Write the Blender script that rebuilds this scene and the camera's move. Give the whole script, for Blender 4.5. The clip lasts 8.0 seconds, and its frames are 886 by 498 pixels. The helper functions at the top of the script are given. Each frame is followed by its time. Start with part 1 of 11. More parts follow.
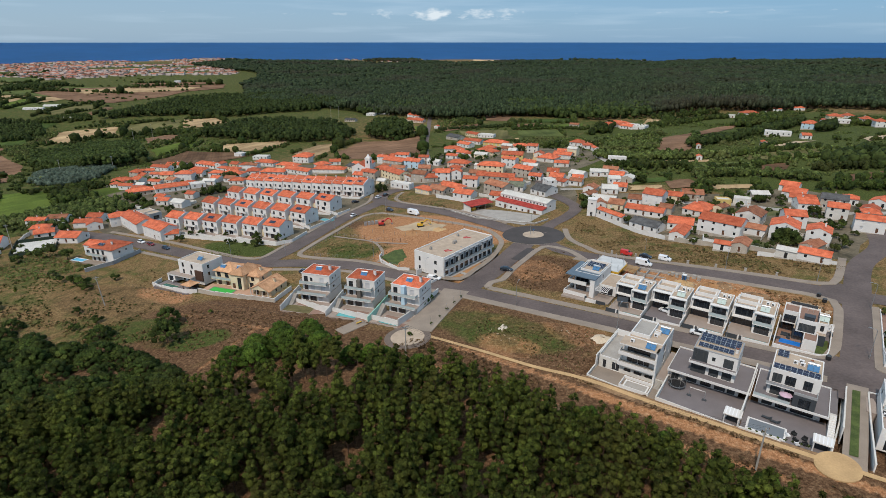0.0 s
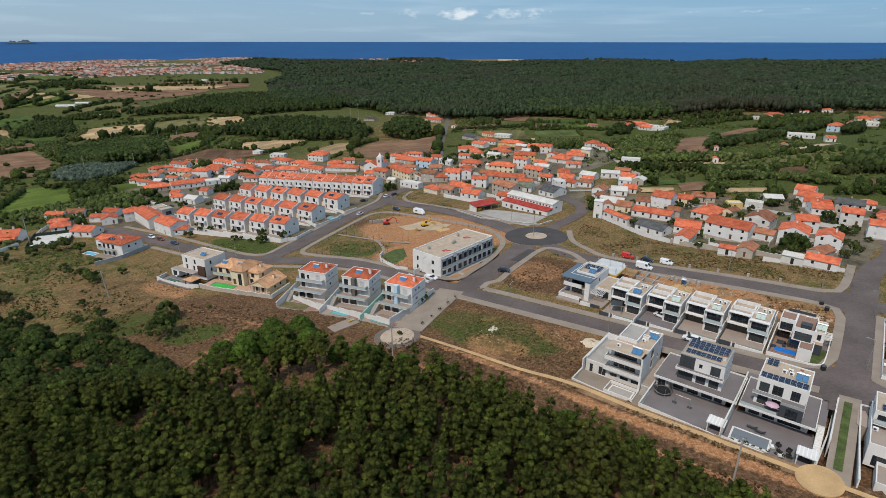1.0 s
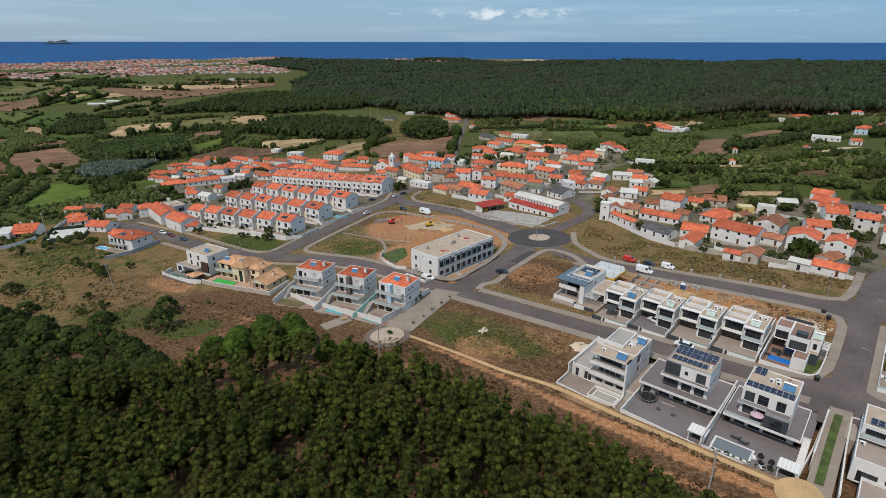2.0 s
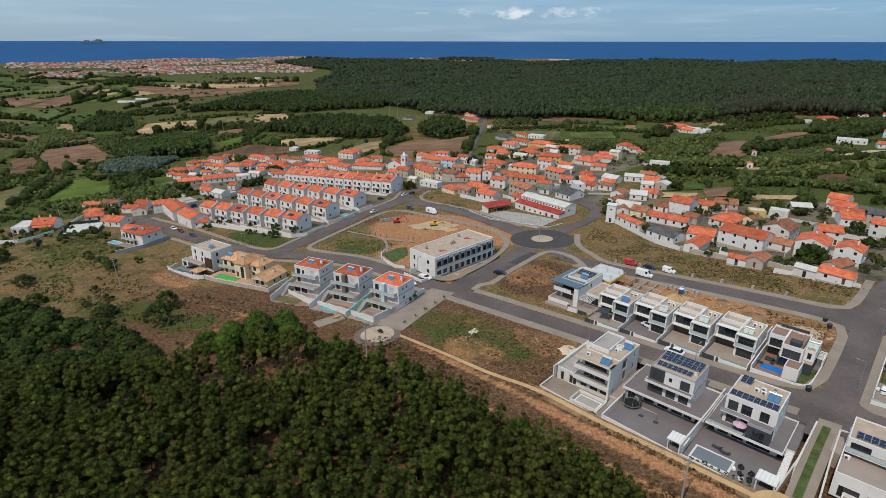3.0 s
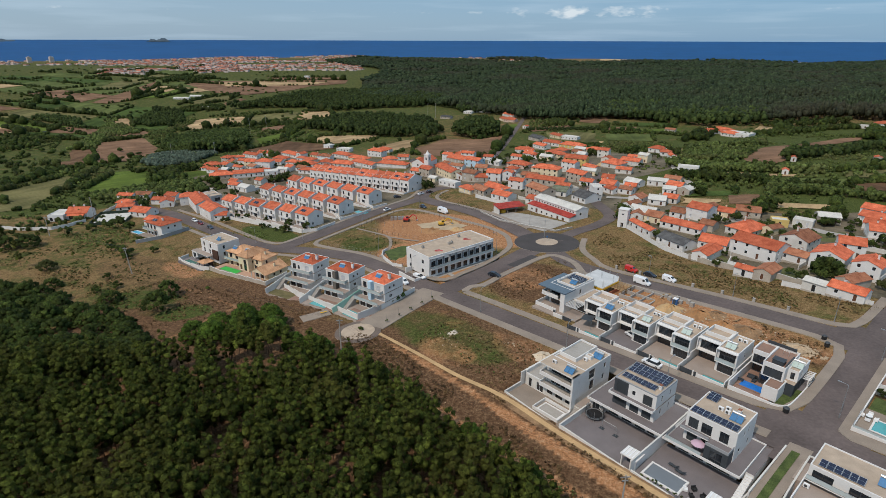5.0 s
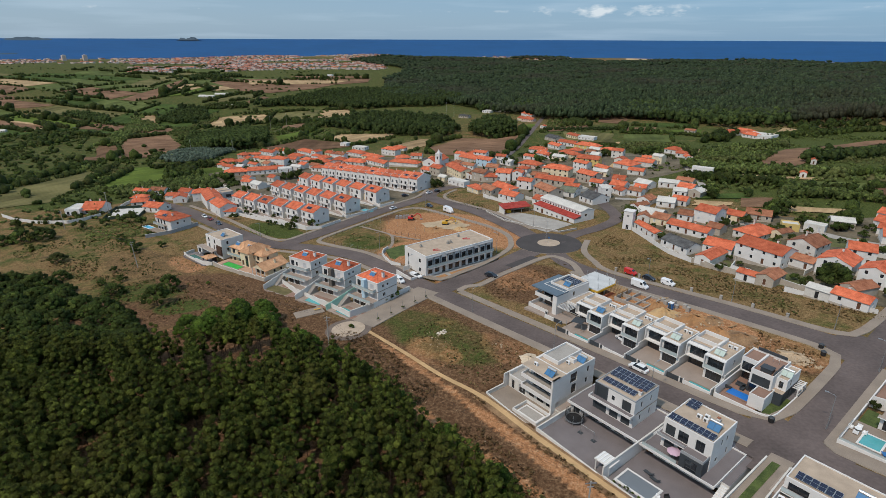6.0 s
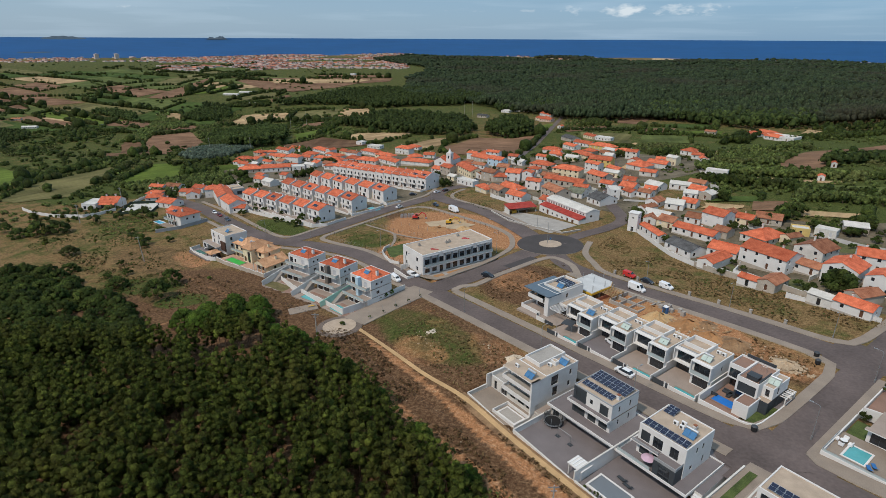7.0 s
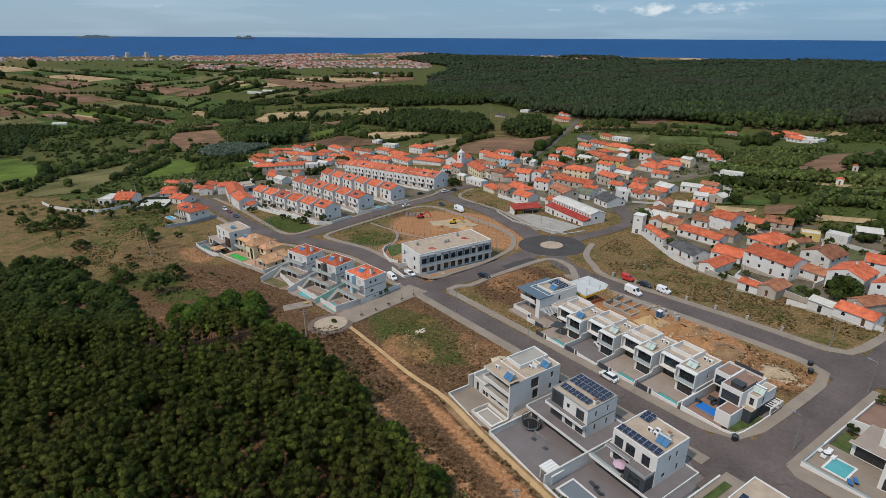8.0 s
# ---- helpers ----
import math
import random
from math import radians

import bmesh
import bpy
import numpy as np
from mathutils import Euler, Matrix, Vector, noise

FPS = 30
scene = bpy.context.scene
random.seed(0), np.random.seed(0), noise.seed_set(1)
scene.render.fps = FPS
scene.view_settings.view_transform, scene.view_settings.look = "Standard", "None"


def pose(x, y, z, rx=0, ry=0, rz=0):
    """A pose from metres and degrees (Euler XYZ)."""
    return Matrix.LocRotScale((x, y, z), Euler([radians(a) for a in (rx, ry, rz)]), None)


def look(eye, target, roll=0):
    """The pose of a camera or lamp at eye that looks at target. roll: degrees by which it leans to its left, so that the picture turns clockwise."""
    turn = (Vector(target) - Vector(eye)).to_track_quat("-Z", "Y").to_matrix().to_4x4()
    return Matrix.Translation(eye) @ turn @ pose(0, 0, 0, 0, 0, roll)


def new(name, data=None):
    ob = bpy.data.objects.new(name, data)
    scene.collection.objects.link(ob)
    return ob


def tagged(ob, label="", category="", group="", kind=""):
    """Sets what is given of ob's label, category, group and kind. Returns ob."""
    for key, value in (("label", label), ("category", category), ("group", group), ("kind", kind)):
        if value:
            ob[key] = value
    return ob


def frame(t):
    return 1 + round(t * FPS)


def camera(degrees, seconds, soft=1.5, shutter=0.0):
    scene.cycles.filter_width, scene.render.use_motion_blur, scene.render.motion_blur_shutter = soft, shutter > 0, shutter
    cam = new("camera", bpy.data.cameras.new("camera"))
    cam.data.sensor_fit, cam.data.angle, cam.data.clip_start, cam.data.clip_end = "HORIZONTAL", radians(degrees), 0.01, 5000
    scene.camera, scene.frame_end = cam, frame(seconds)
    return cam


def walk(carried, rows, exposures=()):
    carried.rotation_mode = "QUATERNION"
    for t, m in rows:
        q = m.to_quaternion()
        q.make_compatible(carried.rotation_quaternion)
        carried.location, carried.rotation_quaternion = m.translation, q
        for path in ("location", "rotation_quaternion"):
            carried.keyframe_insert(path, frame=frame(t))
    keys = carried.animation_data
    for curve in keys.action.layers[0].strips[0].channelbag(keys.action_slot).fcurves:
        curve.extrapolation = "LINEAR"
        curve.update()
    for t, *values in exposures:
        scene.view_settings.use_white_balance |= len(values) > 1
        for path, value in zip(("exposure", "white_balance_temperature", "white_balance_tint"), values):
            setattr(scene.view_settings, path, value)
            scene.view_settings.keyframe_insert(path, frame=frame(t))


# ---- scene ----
cam = camera(77.9, 8.0, soft=0.7)
METRES, EYE, TILT, LEAN, TURN = 71.2, 73.5, -20.7, 0.0, 0.0
ROWS = [
    (0.0, 0.0, 0.0, 0.0, 0.0, 0.0, -0.0),
    (0.5, 0.0631, 0.003, 0.0005, 1.21, -0.02, -0.48),
    (1.0, 0.1253, 0.0072, 0.0023, 2.38, -0.06, -0.96),
    (1.5, 0.189, 0.0132, 0.0033, 3.6, -0.08, -1.43),
    (3.0, 0.3777, 0.0379, 0.0136, 7.27, -0.27, -2.81),
    (3.5, 0.4392, 0.0493, 0.0179, 8.47, -0.36, -3.29),
    (4.0, 0.5005, 0.0625, 0.0223, 9.67, -0.44, -3.75),
    (4.5, 0.5618, 0.077, 0.027, 10.87, -0.52, -4.22),
    (6.0, 0.7405, 0.1269, 0.0441, 14.4, -0.93, -5.59),
    (6.5, 0.7987, 0.1446, 0.0498, 15.57, -1.08, -6.04),
    (7.0, 0.8565, 0.1634, 0.0559, 16.73, -1.23, -6.48),
    (7.5, 0.9139, 0.1832, 0.0633, 17.9, -1.4, -6.91),
    (8.0, 0.9711, 0.2041, 0.0715, 19.08, -1.58, -7.35),
]
walk(cam, [(t, pose(0, 0, EYE, TILT, LEAN, TURN) @ pose(METRES * x, METRES * y, METRES * z, 90 + pitch, roll, yaw)) for t, x, y, z, yaw, pitch, roll in ROWS],
     [(0.0, 0.19), (1.5, 0.16), (3.5, 0.10), (6.0, 0.07), (8.0, 0.06)])

# ---------------------------------------------------------------- light
SUN_AZ = Vector((-0.50, -0.866))
SUN_EL = radians(53)
world = bpy.data.worlds.new("sky")
scene.world = world
world.use_nodes = True
wn, wl = world.node_tree.nodes, world.node_tree.links
wn.clear()
w_out = wn.new("ShaderNodeOutputWorld")
w_bg = wn.new("ShaderNodeBackground")
w_sky = wn.new("ShaderNodeTexSky")
w_sky.sky_type = "NISHITA"
w_sky.sun_disc = False
w_sky.sun_elevation = SUN_EL
w_sky.sun_rotation = math.atan2(SUN_AZ.x, SUN_AZ.y)
w_sky.air_density, w_sky.dust_density, w_sky.ozone_density = 1.0, 0.6, 3.0
w_co = wn.new("ShaderNodeTexCoord")
w_map = wn.new("ShaderNodeMapping")
w_map.inputs["Scale"].default_value = (3.0, 3.0, 42.0)
w_noise = wn.new("ShaderNodeTexNoise")
w_noise.inputs["Scale"].default_value = 1.6
w_noise.inputs["Detail"].default_value = 6.0
w_ramp = wn.new("ShaderNodeValToRGB")
w_ramp.color_ramp.elements[0].position, w_ramp.color_ramp.elements[1].position = 0.50, 0.80
w_ramp.color_ramp.elements[0].color = (0.0, 0.0, 0.0, 1)
w_ramp.color_ramp.elements[1].color = (0.42, 0.42, 0.42, 1)
w_haze = wn.new("ShaderNodeMix")
w_haze.data_type = "RGBA"
w_haze.inputs["Factor"].default_value = 0.78
w_mix = wn.new("ShaderNodeMix")
w_mix.data_type = "RGBA"
w_mix.inputs["B"].default_value = (4.4, 5.6, 6.7, 1)
# low cumulus bank over the sea, densest ahead
w_map2 = wn.new("ShaderNodeMapping")
w_map2.inputs["Scale"].default_value = (24.0, 24.0, 62.0)
w_puff = wn.new("ShaderNodeTexNoise")
w_puff.inputs["Scale"].default_value, w_puff.inputs["Detail"].default_value, w_puff.inputs["Roughness"].default_value = 1.0, 7.0, 0.6
w_sep = wn.new("ShaderNodeSeparateXYZ")


def world_math(op, a, b):
    m = wn.new("ShaderNodeMath")
    m.operation = op
    for k, v in ((0, a), (1, b)):
        if isinstance(v, (int, float)):
            m.inputs[k].default_value = v
        else:
            wl.new(v, m.inputs[k])
    return m.outputs[0]


def world_bump(value, centre, width):
    """One at the centre, falling to nought at the width."""
    d = world_math("ABSOLUTE", world_math("SUBTRACT", value, centre), 0.0)
    m = world_math("MAXIMUM", world_math("SUBTRACT", 1.0, world_math("DIVIDE", d, width)), 0.0)
    return world_math("POWER", m, 0.5)


wl.new(w_co.outputs["Generated"], w_map2.inputs["Vector"])
wl.new(w_map2.outputs["Vector"], w_puff.inputs["Vector"])
wl.new(w_co.outputs["Generated"], w_sep.inputs["Vector"])
band = world_bump(w_sep.outputs["Z"], 0.043, 0.019)
ahead = world_math("ADD", 0.62, world_math("MULTIPLY", 0.38, world_bump(w_sep.outputs["X"], 0.02, 0.16)))
puff = world_math("MULTIPLY", world_math("MULTIPLY", band, ahead), w_puff.outputs["Fac"])
w_puff_ramp = wn.new("ShaderNodeMapRange")
w_puff_ramp.inputs["From Min"].default_value, w_puff_ramp.inputs["From Max"].default_value = 0.375, 0.53
w_puff_ramp.inputs["To Max"].default_value = 0.85
wl.new(puff, w_puff_ramp.inputs["Value"])
w_cum = wn.new("ShaderNodeMix")
w_cum.data_type = "RGBA"
w_cum.inputs["B"].default_value = (6.4, 7.0, 7.4, 1)
wl.new(w_puff_ramp.outputs["Result"], w_cum.inputs["Factor"])
wl.new(w_co.outputs["Generated"], w_map.inputs["Vector"])
wl.new(w_map.outputs["Vector"], w_noise.inputs["Vector"])
wl.new(w_noise.outputs["Fac"], w_ramp.inputs["Fac"])
# the haze is whiter on the sun's side
w_side = wn.new("ShaderNodeMapRange")
w_side.inputs["From Min"].default_value, w_side.inputs["From Max"].default_value = -0.75, 0.5
wl.new(w_sep.outputs["X"], w_side.inputs["Value"])
w_tint = wn.new("ShaderNodeMix")
w_tint.data_type = "RGBA"
w_tint.inputs["A"].default_value, w_tint.inputs["B"].default_value = (2.35, 3.55, 4.85, 1), (1.15, 2.75, 4.7, 1)
wl.new(w_side.outputs["Result"], w_tint.inputs["Factor"])
wl.new(w_tint.outputs["Result"], w_haze.inputs["B"])
wl.new(w_sky.outputs["Color"], w_haze.inputs["A"])
wl.new(w_haze.outputs["Result"], w_mix.inputs["A"])
# unseen high cloud, thickening overhead, added to brighten the fill from the sky
w_high = wn.new("ShaderNodeMapRange")
w_high.interpolation_type = "SMOOTHSTEP"
w_high.inputs["From Min"].default_value, w_high.inputs["From Max"].default_value = 0.12, 0.75
w_high.inputs["To Max"].default_value = 1.25
wl.new(w_sep.outputs["Z"], w_high.inputs["Value"])
fill_veil = world_math("MULTIPLY", w_high.outputs["Result"], w_noise.outputs["Fac"])
wl.new(world_math("MINIMUM", world_math("ADD", w_ramp.outputs["Color"], fill_veil), 1.0), w_mix.inputs["Factor"])
wl.new(w_mix.outputs["Result"], w_cum.inputs["A"])
wl.new(w_cum.outputs["Result"], w_bg.inputs["Color"])
wl.new(w_bg.outputs["Background"], w_out.inputs["Surface"])
w_bg.inputs["Strength"].default_value = 0.110

sun = new("sun", bpy.data.lights.new("sun", "SUN"))
sun.data.energy, sun.data.angle, sun.data.color = 2.55, radians(1.5), (1.0, 0.885, 0.765)
sun.matrix_world = look((SUN_AZ.x * math.cos(SUN_EL) * 300, SUN_AZ.y * math.cos(SUN_EL) * 300, math.sin(SUN_EL) * 300), (0, 0, 0))

# ---------------------------------------------------------------- materials
def material(name, color, rough=0.8, vary=0.25, scale=0.6, fine=9.0, bump=0.0, metal=0.0, per_object=0.0, tint=None, spec=0.4, coat=0.0):
    """A procedural surface: two scales of noise on the base colour, fine relief and, if asked, a shift from object to object."""
    m = bpy.data.materials.new(name)
    m.use_nodes = True
    n, l = m.node_tree.nodes, m.node_tree.links
    b = n["Principled BSDF"]
    co = n.new("ShaderNodeTexCoord")
    geo = n.new("ShaderNodeNewGeometry")
    big, small = n.new("ShaderNodeTexNoise"), n.new("ShaderNodeTexNoise")
    big.inputs["Scale"].default_value, small.inputs["Scale"].default_value = scale, fine
    big.inputs["Detail"].default_value, small.inputs["Detail"].default_value = 5, 4
    for x in (big, small):
        l.new(geo.outputs["Position"], x.inputs["Vector"])
    add = n.new("ShaderNodeMath")
    add.operation = "MULTIPLY_ADD"
    add.inputs[1].default_value = 0.6
    l.new(big.outputs["Fac"], add.inputs[0])
    sm = n.new("ShaderNodeMath")
    sm.operation = "MULTIPLY"
    sm.inputs[1].default_value = 0.4
    l.new(small.outputs["Fac"], sm.inputs[0])
    l.new(sm.outputs[0], add.inputs[2])
    ramp = n.new("ShaderNodeValToRGB")
    c = Vector(color)
    t = Vector(tint) if tint else c
    e = ramp.color_ramp.elements
    e[0].position, e[1].position = 0.32, 0.68
    e[0].color = (*(c * (1 - vary)), 1)
    e[1].color = (*(t * (1 + vary * 0.8)), 1)
    l.new(add.outputs[0], ramp.inputs["Fac"])
    out = ramp.outputs["Color"]
    if per_object:
        info = n.new("ShaderNodeObjectInfo")
        mr = n.new("ShaderNodeMapRange")
        mr.inputs["To Min"].default_value, mr.inputs["To Max"].default_value = 1 - per_object, 1 + per_object
        l.new(info.outputs["Random"], mr.inputs["Value"])
        hsv = n.new("ShaderNodeHueSaturation")
        l.new(mr.outputs["Result"], hsv.inputs["Value"])
        l.new(out, hsv.inputs["Color"])
        out = hsv.outputs["Color"]
    l.new(out, b.inputs["Base Color"])
    b.inputs["Roughness"].default_value, b.inputs["Metallic"].default_value = rough, metal
    b.inputs["Specular IOR Level"].default_value = spec
    b.inputs["Coat Weight"].default_value = coat
    if bump:
        bp = n.new("ShaderNodeBump")
        bp.inputs["Strength"].default_value, bp.inputs["Distance"].default_value = 0.6, bump
        l.new(small.outputs["Fac"], bp.inputs["Height"])
        l.new(bp.outputs["Normal"], b.inputs["Normal"])
    return m


def tiled(name, color, color2, pitch=0.24, per_object=0.22):
    """Clay roof tiles: rows across the slope and rolls down it, weathered in patches."""
    m = material(name, color, 0.85, 0.28, 0.5, 5.0, 0.0, per_object=per_object, tint=color2, spec=0.2)
    n, l = m.node_tree.nodes, m.node_tree.links
    co = n["Texture Coordinate"]
    wave = n.new("ShaderNodeTexWave")
    wave.inputs["Scale"].default_value = 0.314 / pitch
    wave.inputs["Distortion"].default_value = 0.4
    l.new(co.outputs["Object"], wave.inputs["Vector"])
    bp = n.new("ShaderNodeBump")
    bp.inputs["Strength"].default_value, bp.inputs["Distance"].default_value = 0.7, 0.06
    l.new(wave.outputs["Fac"], bp.inputs["Height"])
    l.new(bp.outputs["Normal"], n["Principled BSDF"].inputs["Normal"])
    return m


WHITE = material("white_render", (0.67, 0.655, 0.635), 0.85, 0.09, 0.35, 4.0, 0.004)
WHITE_OLD = material("weathered_white_render", (0.60, 0.58, 0.54), 0.9, 0.16, 0.3, 2.5, 0.006)
CREAM = material("cream_render", (0.70, 0.60, 0.42), 0.9, 0.12, 0.3, 3.0, 0.006)
YELLOW = material("ochre_render", (0.62, 0.46, 0.17), 0.9, 0.12, 0.3, 3.0, 0.006)
BLUE = material("pale_blue_render", (0.45, 0.60, 0.70), 0.9, 0.1, 0.3, 3.0, 0.006)
TAN = material("bare_cement_render", (0.42, 0.37, 0.31), 0.95, 0.22, 0.3, 2.5, 0.01)
PINK = material("rose_render", (0.62, 0.45, 0.38), 0.9, 0.15, 0.3, 2.5, 0.006)
GREY = material("anthracite_cladding", (0.045, 0.052, 0.06), 0.6, 0.15, 0.5, 6.0, 0.003)
MIDGREY = material("grey_render", (0.30, 0.31, 0.32), 0.85, 0.12, 0.4, 4.0, 0.004)
GREEN_WALL = material("sea_green_render", (0.36, 0.60, 0.50), 0.85, 0.1, 0.4, 4.0, 0.004)
GRAVEL = material("gravel_roof", (0.42, 0.33, 0.25), 0.95, 0.22, 0.5, 14.0, 0.02)
DECK = material("terracotta_deck", (0.26, 0.16, 0.12), 0.8, 0.15, 0.5, 8.0, 0.006)
TERRACE = material("grey_terrace_tiles", (0.172, 0.150, 0.150), 0.75, 0.14, 0.4, 5.0, 0.004)
TERRACE_WARM = material("beige_terrace_tiles", (0.32, 0.26, 0.22), 0.8, 0.14, 0.4, 5.0, 0.004)
CONCRETE = material("concrete", (0.34, 0.315, 0.285), 0.9, 0.2, 0.3, 3.0, 0.01)
CEMENT_ROOF = material("cement_sheet_roof", (0.55, 0.53, 0.49), 0.9, 0.2, 0.25, 2.0, 0.01)
TILE = tiled("orange_clay_tiles", (0.43, 0.082, 0.036), (0.56, 0.155, 0.078), 0.24, 0.26)
TILE_OLD = tiled("old_brown_clay_tiles", (0.25, 0.082, 0.042), (0.36, 0.16, 0.09))
TILE_PALE = tiled("pale_clay_tiles", (0.45, 0.22, 0.11), (0.56, 0.33, 0.19), 0.3)
TILE_DARK = tiled("dark_grey_tiles", (0.06, 0.058, 0.06), (0.10, 0.10, 0.10))
TILE_GREEN = tiled("moss_green_sheet_roof", (0.11, 0.12, 0.085), (0.16, 0.17, 0.12))
TILE_RED = tiled("red_sheet_roof", (0.40, 0.045, 0.035), (0.50, 0.08, 0.06))
GLASS = material("dark_window_glass", (0.018, 0.022, 0.028), 0.08, 0.2, 0.3, 2.0, spec=0.8)
SHUTTER = material("grey_roller_shutter", (0.035, 0.042, 0.048), 0.5, 0.15, 0.5, 8.0)
SHUTTER_PALE = material("pale_roller_shutter", (0.50, 0.51, 0.53), 0.6, 0.1, 0.5, 8.0)
FRAME_DARK = material("dark_window_frame", (0.05, 0.055, 0.06), 0.5, 0.1)
FRAME_PALE = material("white_window_frame", (0.75, 0.75, 0.75), 0.5, 0.05)
DOOR_BROWN = material("brown_wooden_door", (0.12, 0.055, 0.03), 0.6, 0.25, 0.5, 10.0)
PANEL = material("solar_cells", (0.010, 0.014, 0.040), 0.12, 0.25, 0.8, 10.0, spec=0.7)
COLLECTOR = material("blue_solar_collector", (0.05, 0.16, 0.32), 0.15, 0.2, 0.8, 6.0, spec=0.8)
COLLECTOR_PALE = material("pale_solar_collector", (0.44, 0.52, 0.47), 0.2, 0.12, 0.8, 6.0, spec=0.8)
ALU = material("aluminium", (0.62, 0.63, 0.64), 0.35, 0.08, 0.5, 6.0, metal=0.8)
BALUSTER = material("glass_balustrade", (0.42, 0.48, 0.48), 0.15, 0.1, spec=0.6)
WATER_POOL = material("turquoise_pool_water", (0.09, 0.36, 0.38), 0.06, 0.12, 0.4, 2.0, 0.01, spec=0.6)
WATER_BLUE = material("blue_pool_cover", (0.02, 0.17, 0.55), 0.35, 0.12, 0.4, 5.0, 0.01)
WATER_GREEN = material("bright_green_pool_cover", (0.05, 0.42, 0.07), 0.5, 0.15, 0.4, 5.0, 0.01)
WATER_GREY = material("grey_pool_cover", (0.16, 0.18, 0.20), 0.45, 0.12, 0.4, 5.0, 0.01)
LAWN = material("mown_lawn", (0.044, 0.078, 0.014), 0.95, 0.5, 0.5, 5.0, 0.05, tint=(0.075, 0.098, 0.026))
ASPHALT = material("asphalt", (0.116, 0.090, 0.083), 0.9, 0.36, 0.10, 1.5, 0.004)
ASPHALT_DARK = material("fresh_asphalt", (0.060, 0.052, 0.050), 0.9, 0.25, 0.2, 3.0, 0.004)
PAVING = material("pale_limestone_setts", (0.265, 0.215, 0.172), 0.9, 0.2, 0.25, 5.0, 0.01)
KERB = material("limestone_kerb", (0.36, 0.31, 0.255), 0.9, 0.12, 0.4, 5.0)
SAND = material("pale_sandy_track", (0.47, 0.31, 0.155), 1.0, 0.22, 0.3, 3.0, 0.02)
DIRT = material("orange_building_soil", (0.36, 0.19, 0.085), 1.0, 0.3, 0.12, 1.5, 0.03)
RUBBLE = material("limestone_rubble", (0.40, 0.30, 0.20), 1.0, 0.3, 0.5, 4.0, 0.04, per_object=0.2)
BRICK = material("hollow_brick", (0.36, 0.13, 0.07), 0.95, 0.2, 0.6, 8.0, 0.01)
TIMBER = material("raw_timber", (0.36, 0.24, 0.12), 0.85, 0.25, 0.5, 12.0, 0.005, per_object=0.15)
WOOD_DARK = material("dark_stained_timber", (0.07, 0.035, 0.022), 0.7, 0.25, 0.5, 12.0)
STEEL = material("galvanised_steel", (0.40, 0.41, 0.42), 0.45, 0.12, 0.5, 6.0, metal=0.7)
BLACK = material("black_rubber", (0.02, 0.02, 0.021), 0.7, 0.2)
RED_PAINT = material("red_paint", (0.50, 0.03, 0.025), 0.4, 0.1, coat=0.3)
YELLOW_PAINT = material("yellow_paint", (0.62, 0.36, 0.03), 0.45, 0.12)
CAR_WHITE = material("white_car_paint", (0.74, 0.75, 0.76), 0.25, 0.04, coat=0.5)
CAR_BLACK = material("black_car_paint", (0.014, 0.017, 0.025), 0.2, 0.1, coat=0.6)
CAR_GREY = material("dark_blue_car_paint", (0.03, 0.05, 0.085), 0.25, 0.1, coat=0.5)
CLOTH_ROSE = material("faded_rose_canvas", (0.50, 0.34, 0.42), 0.9, 0.12)
PLASTIC_BLUE = material("blue_plastic", (0.03, 0.14, 0.36), 0.45, 0.1)


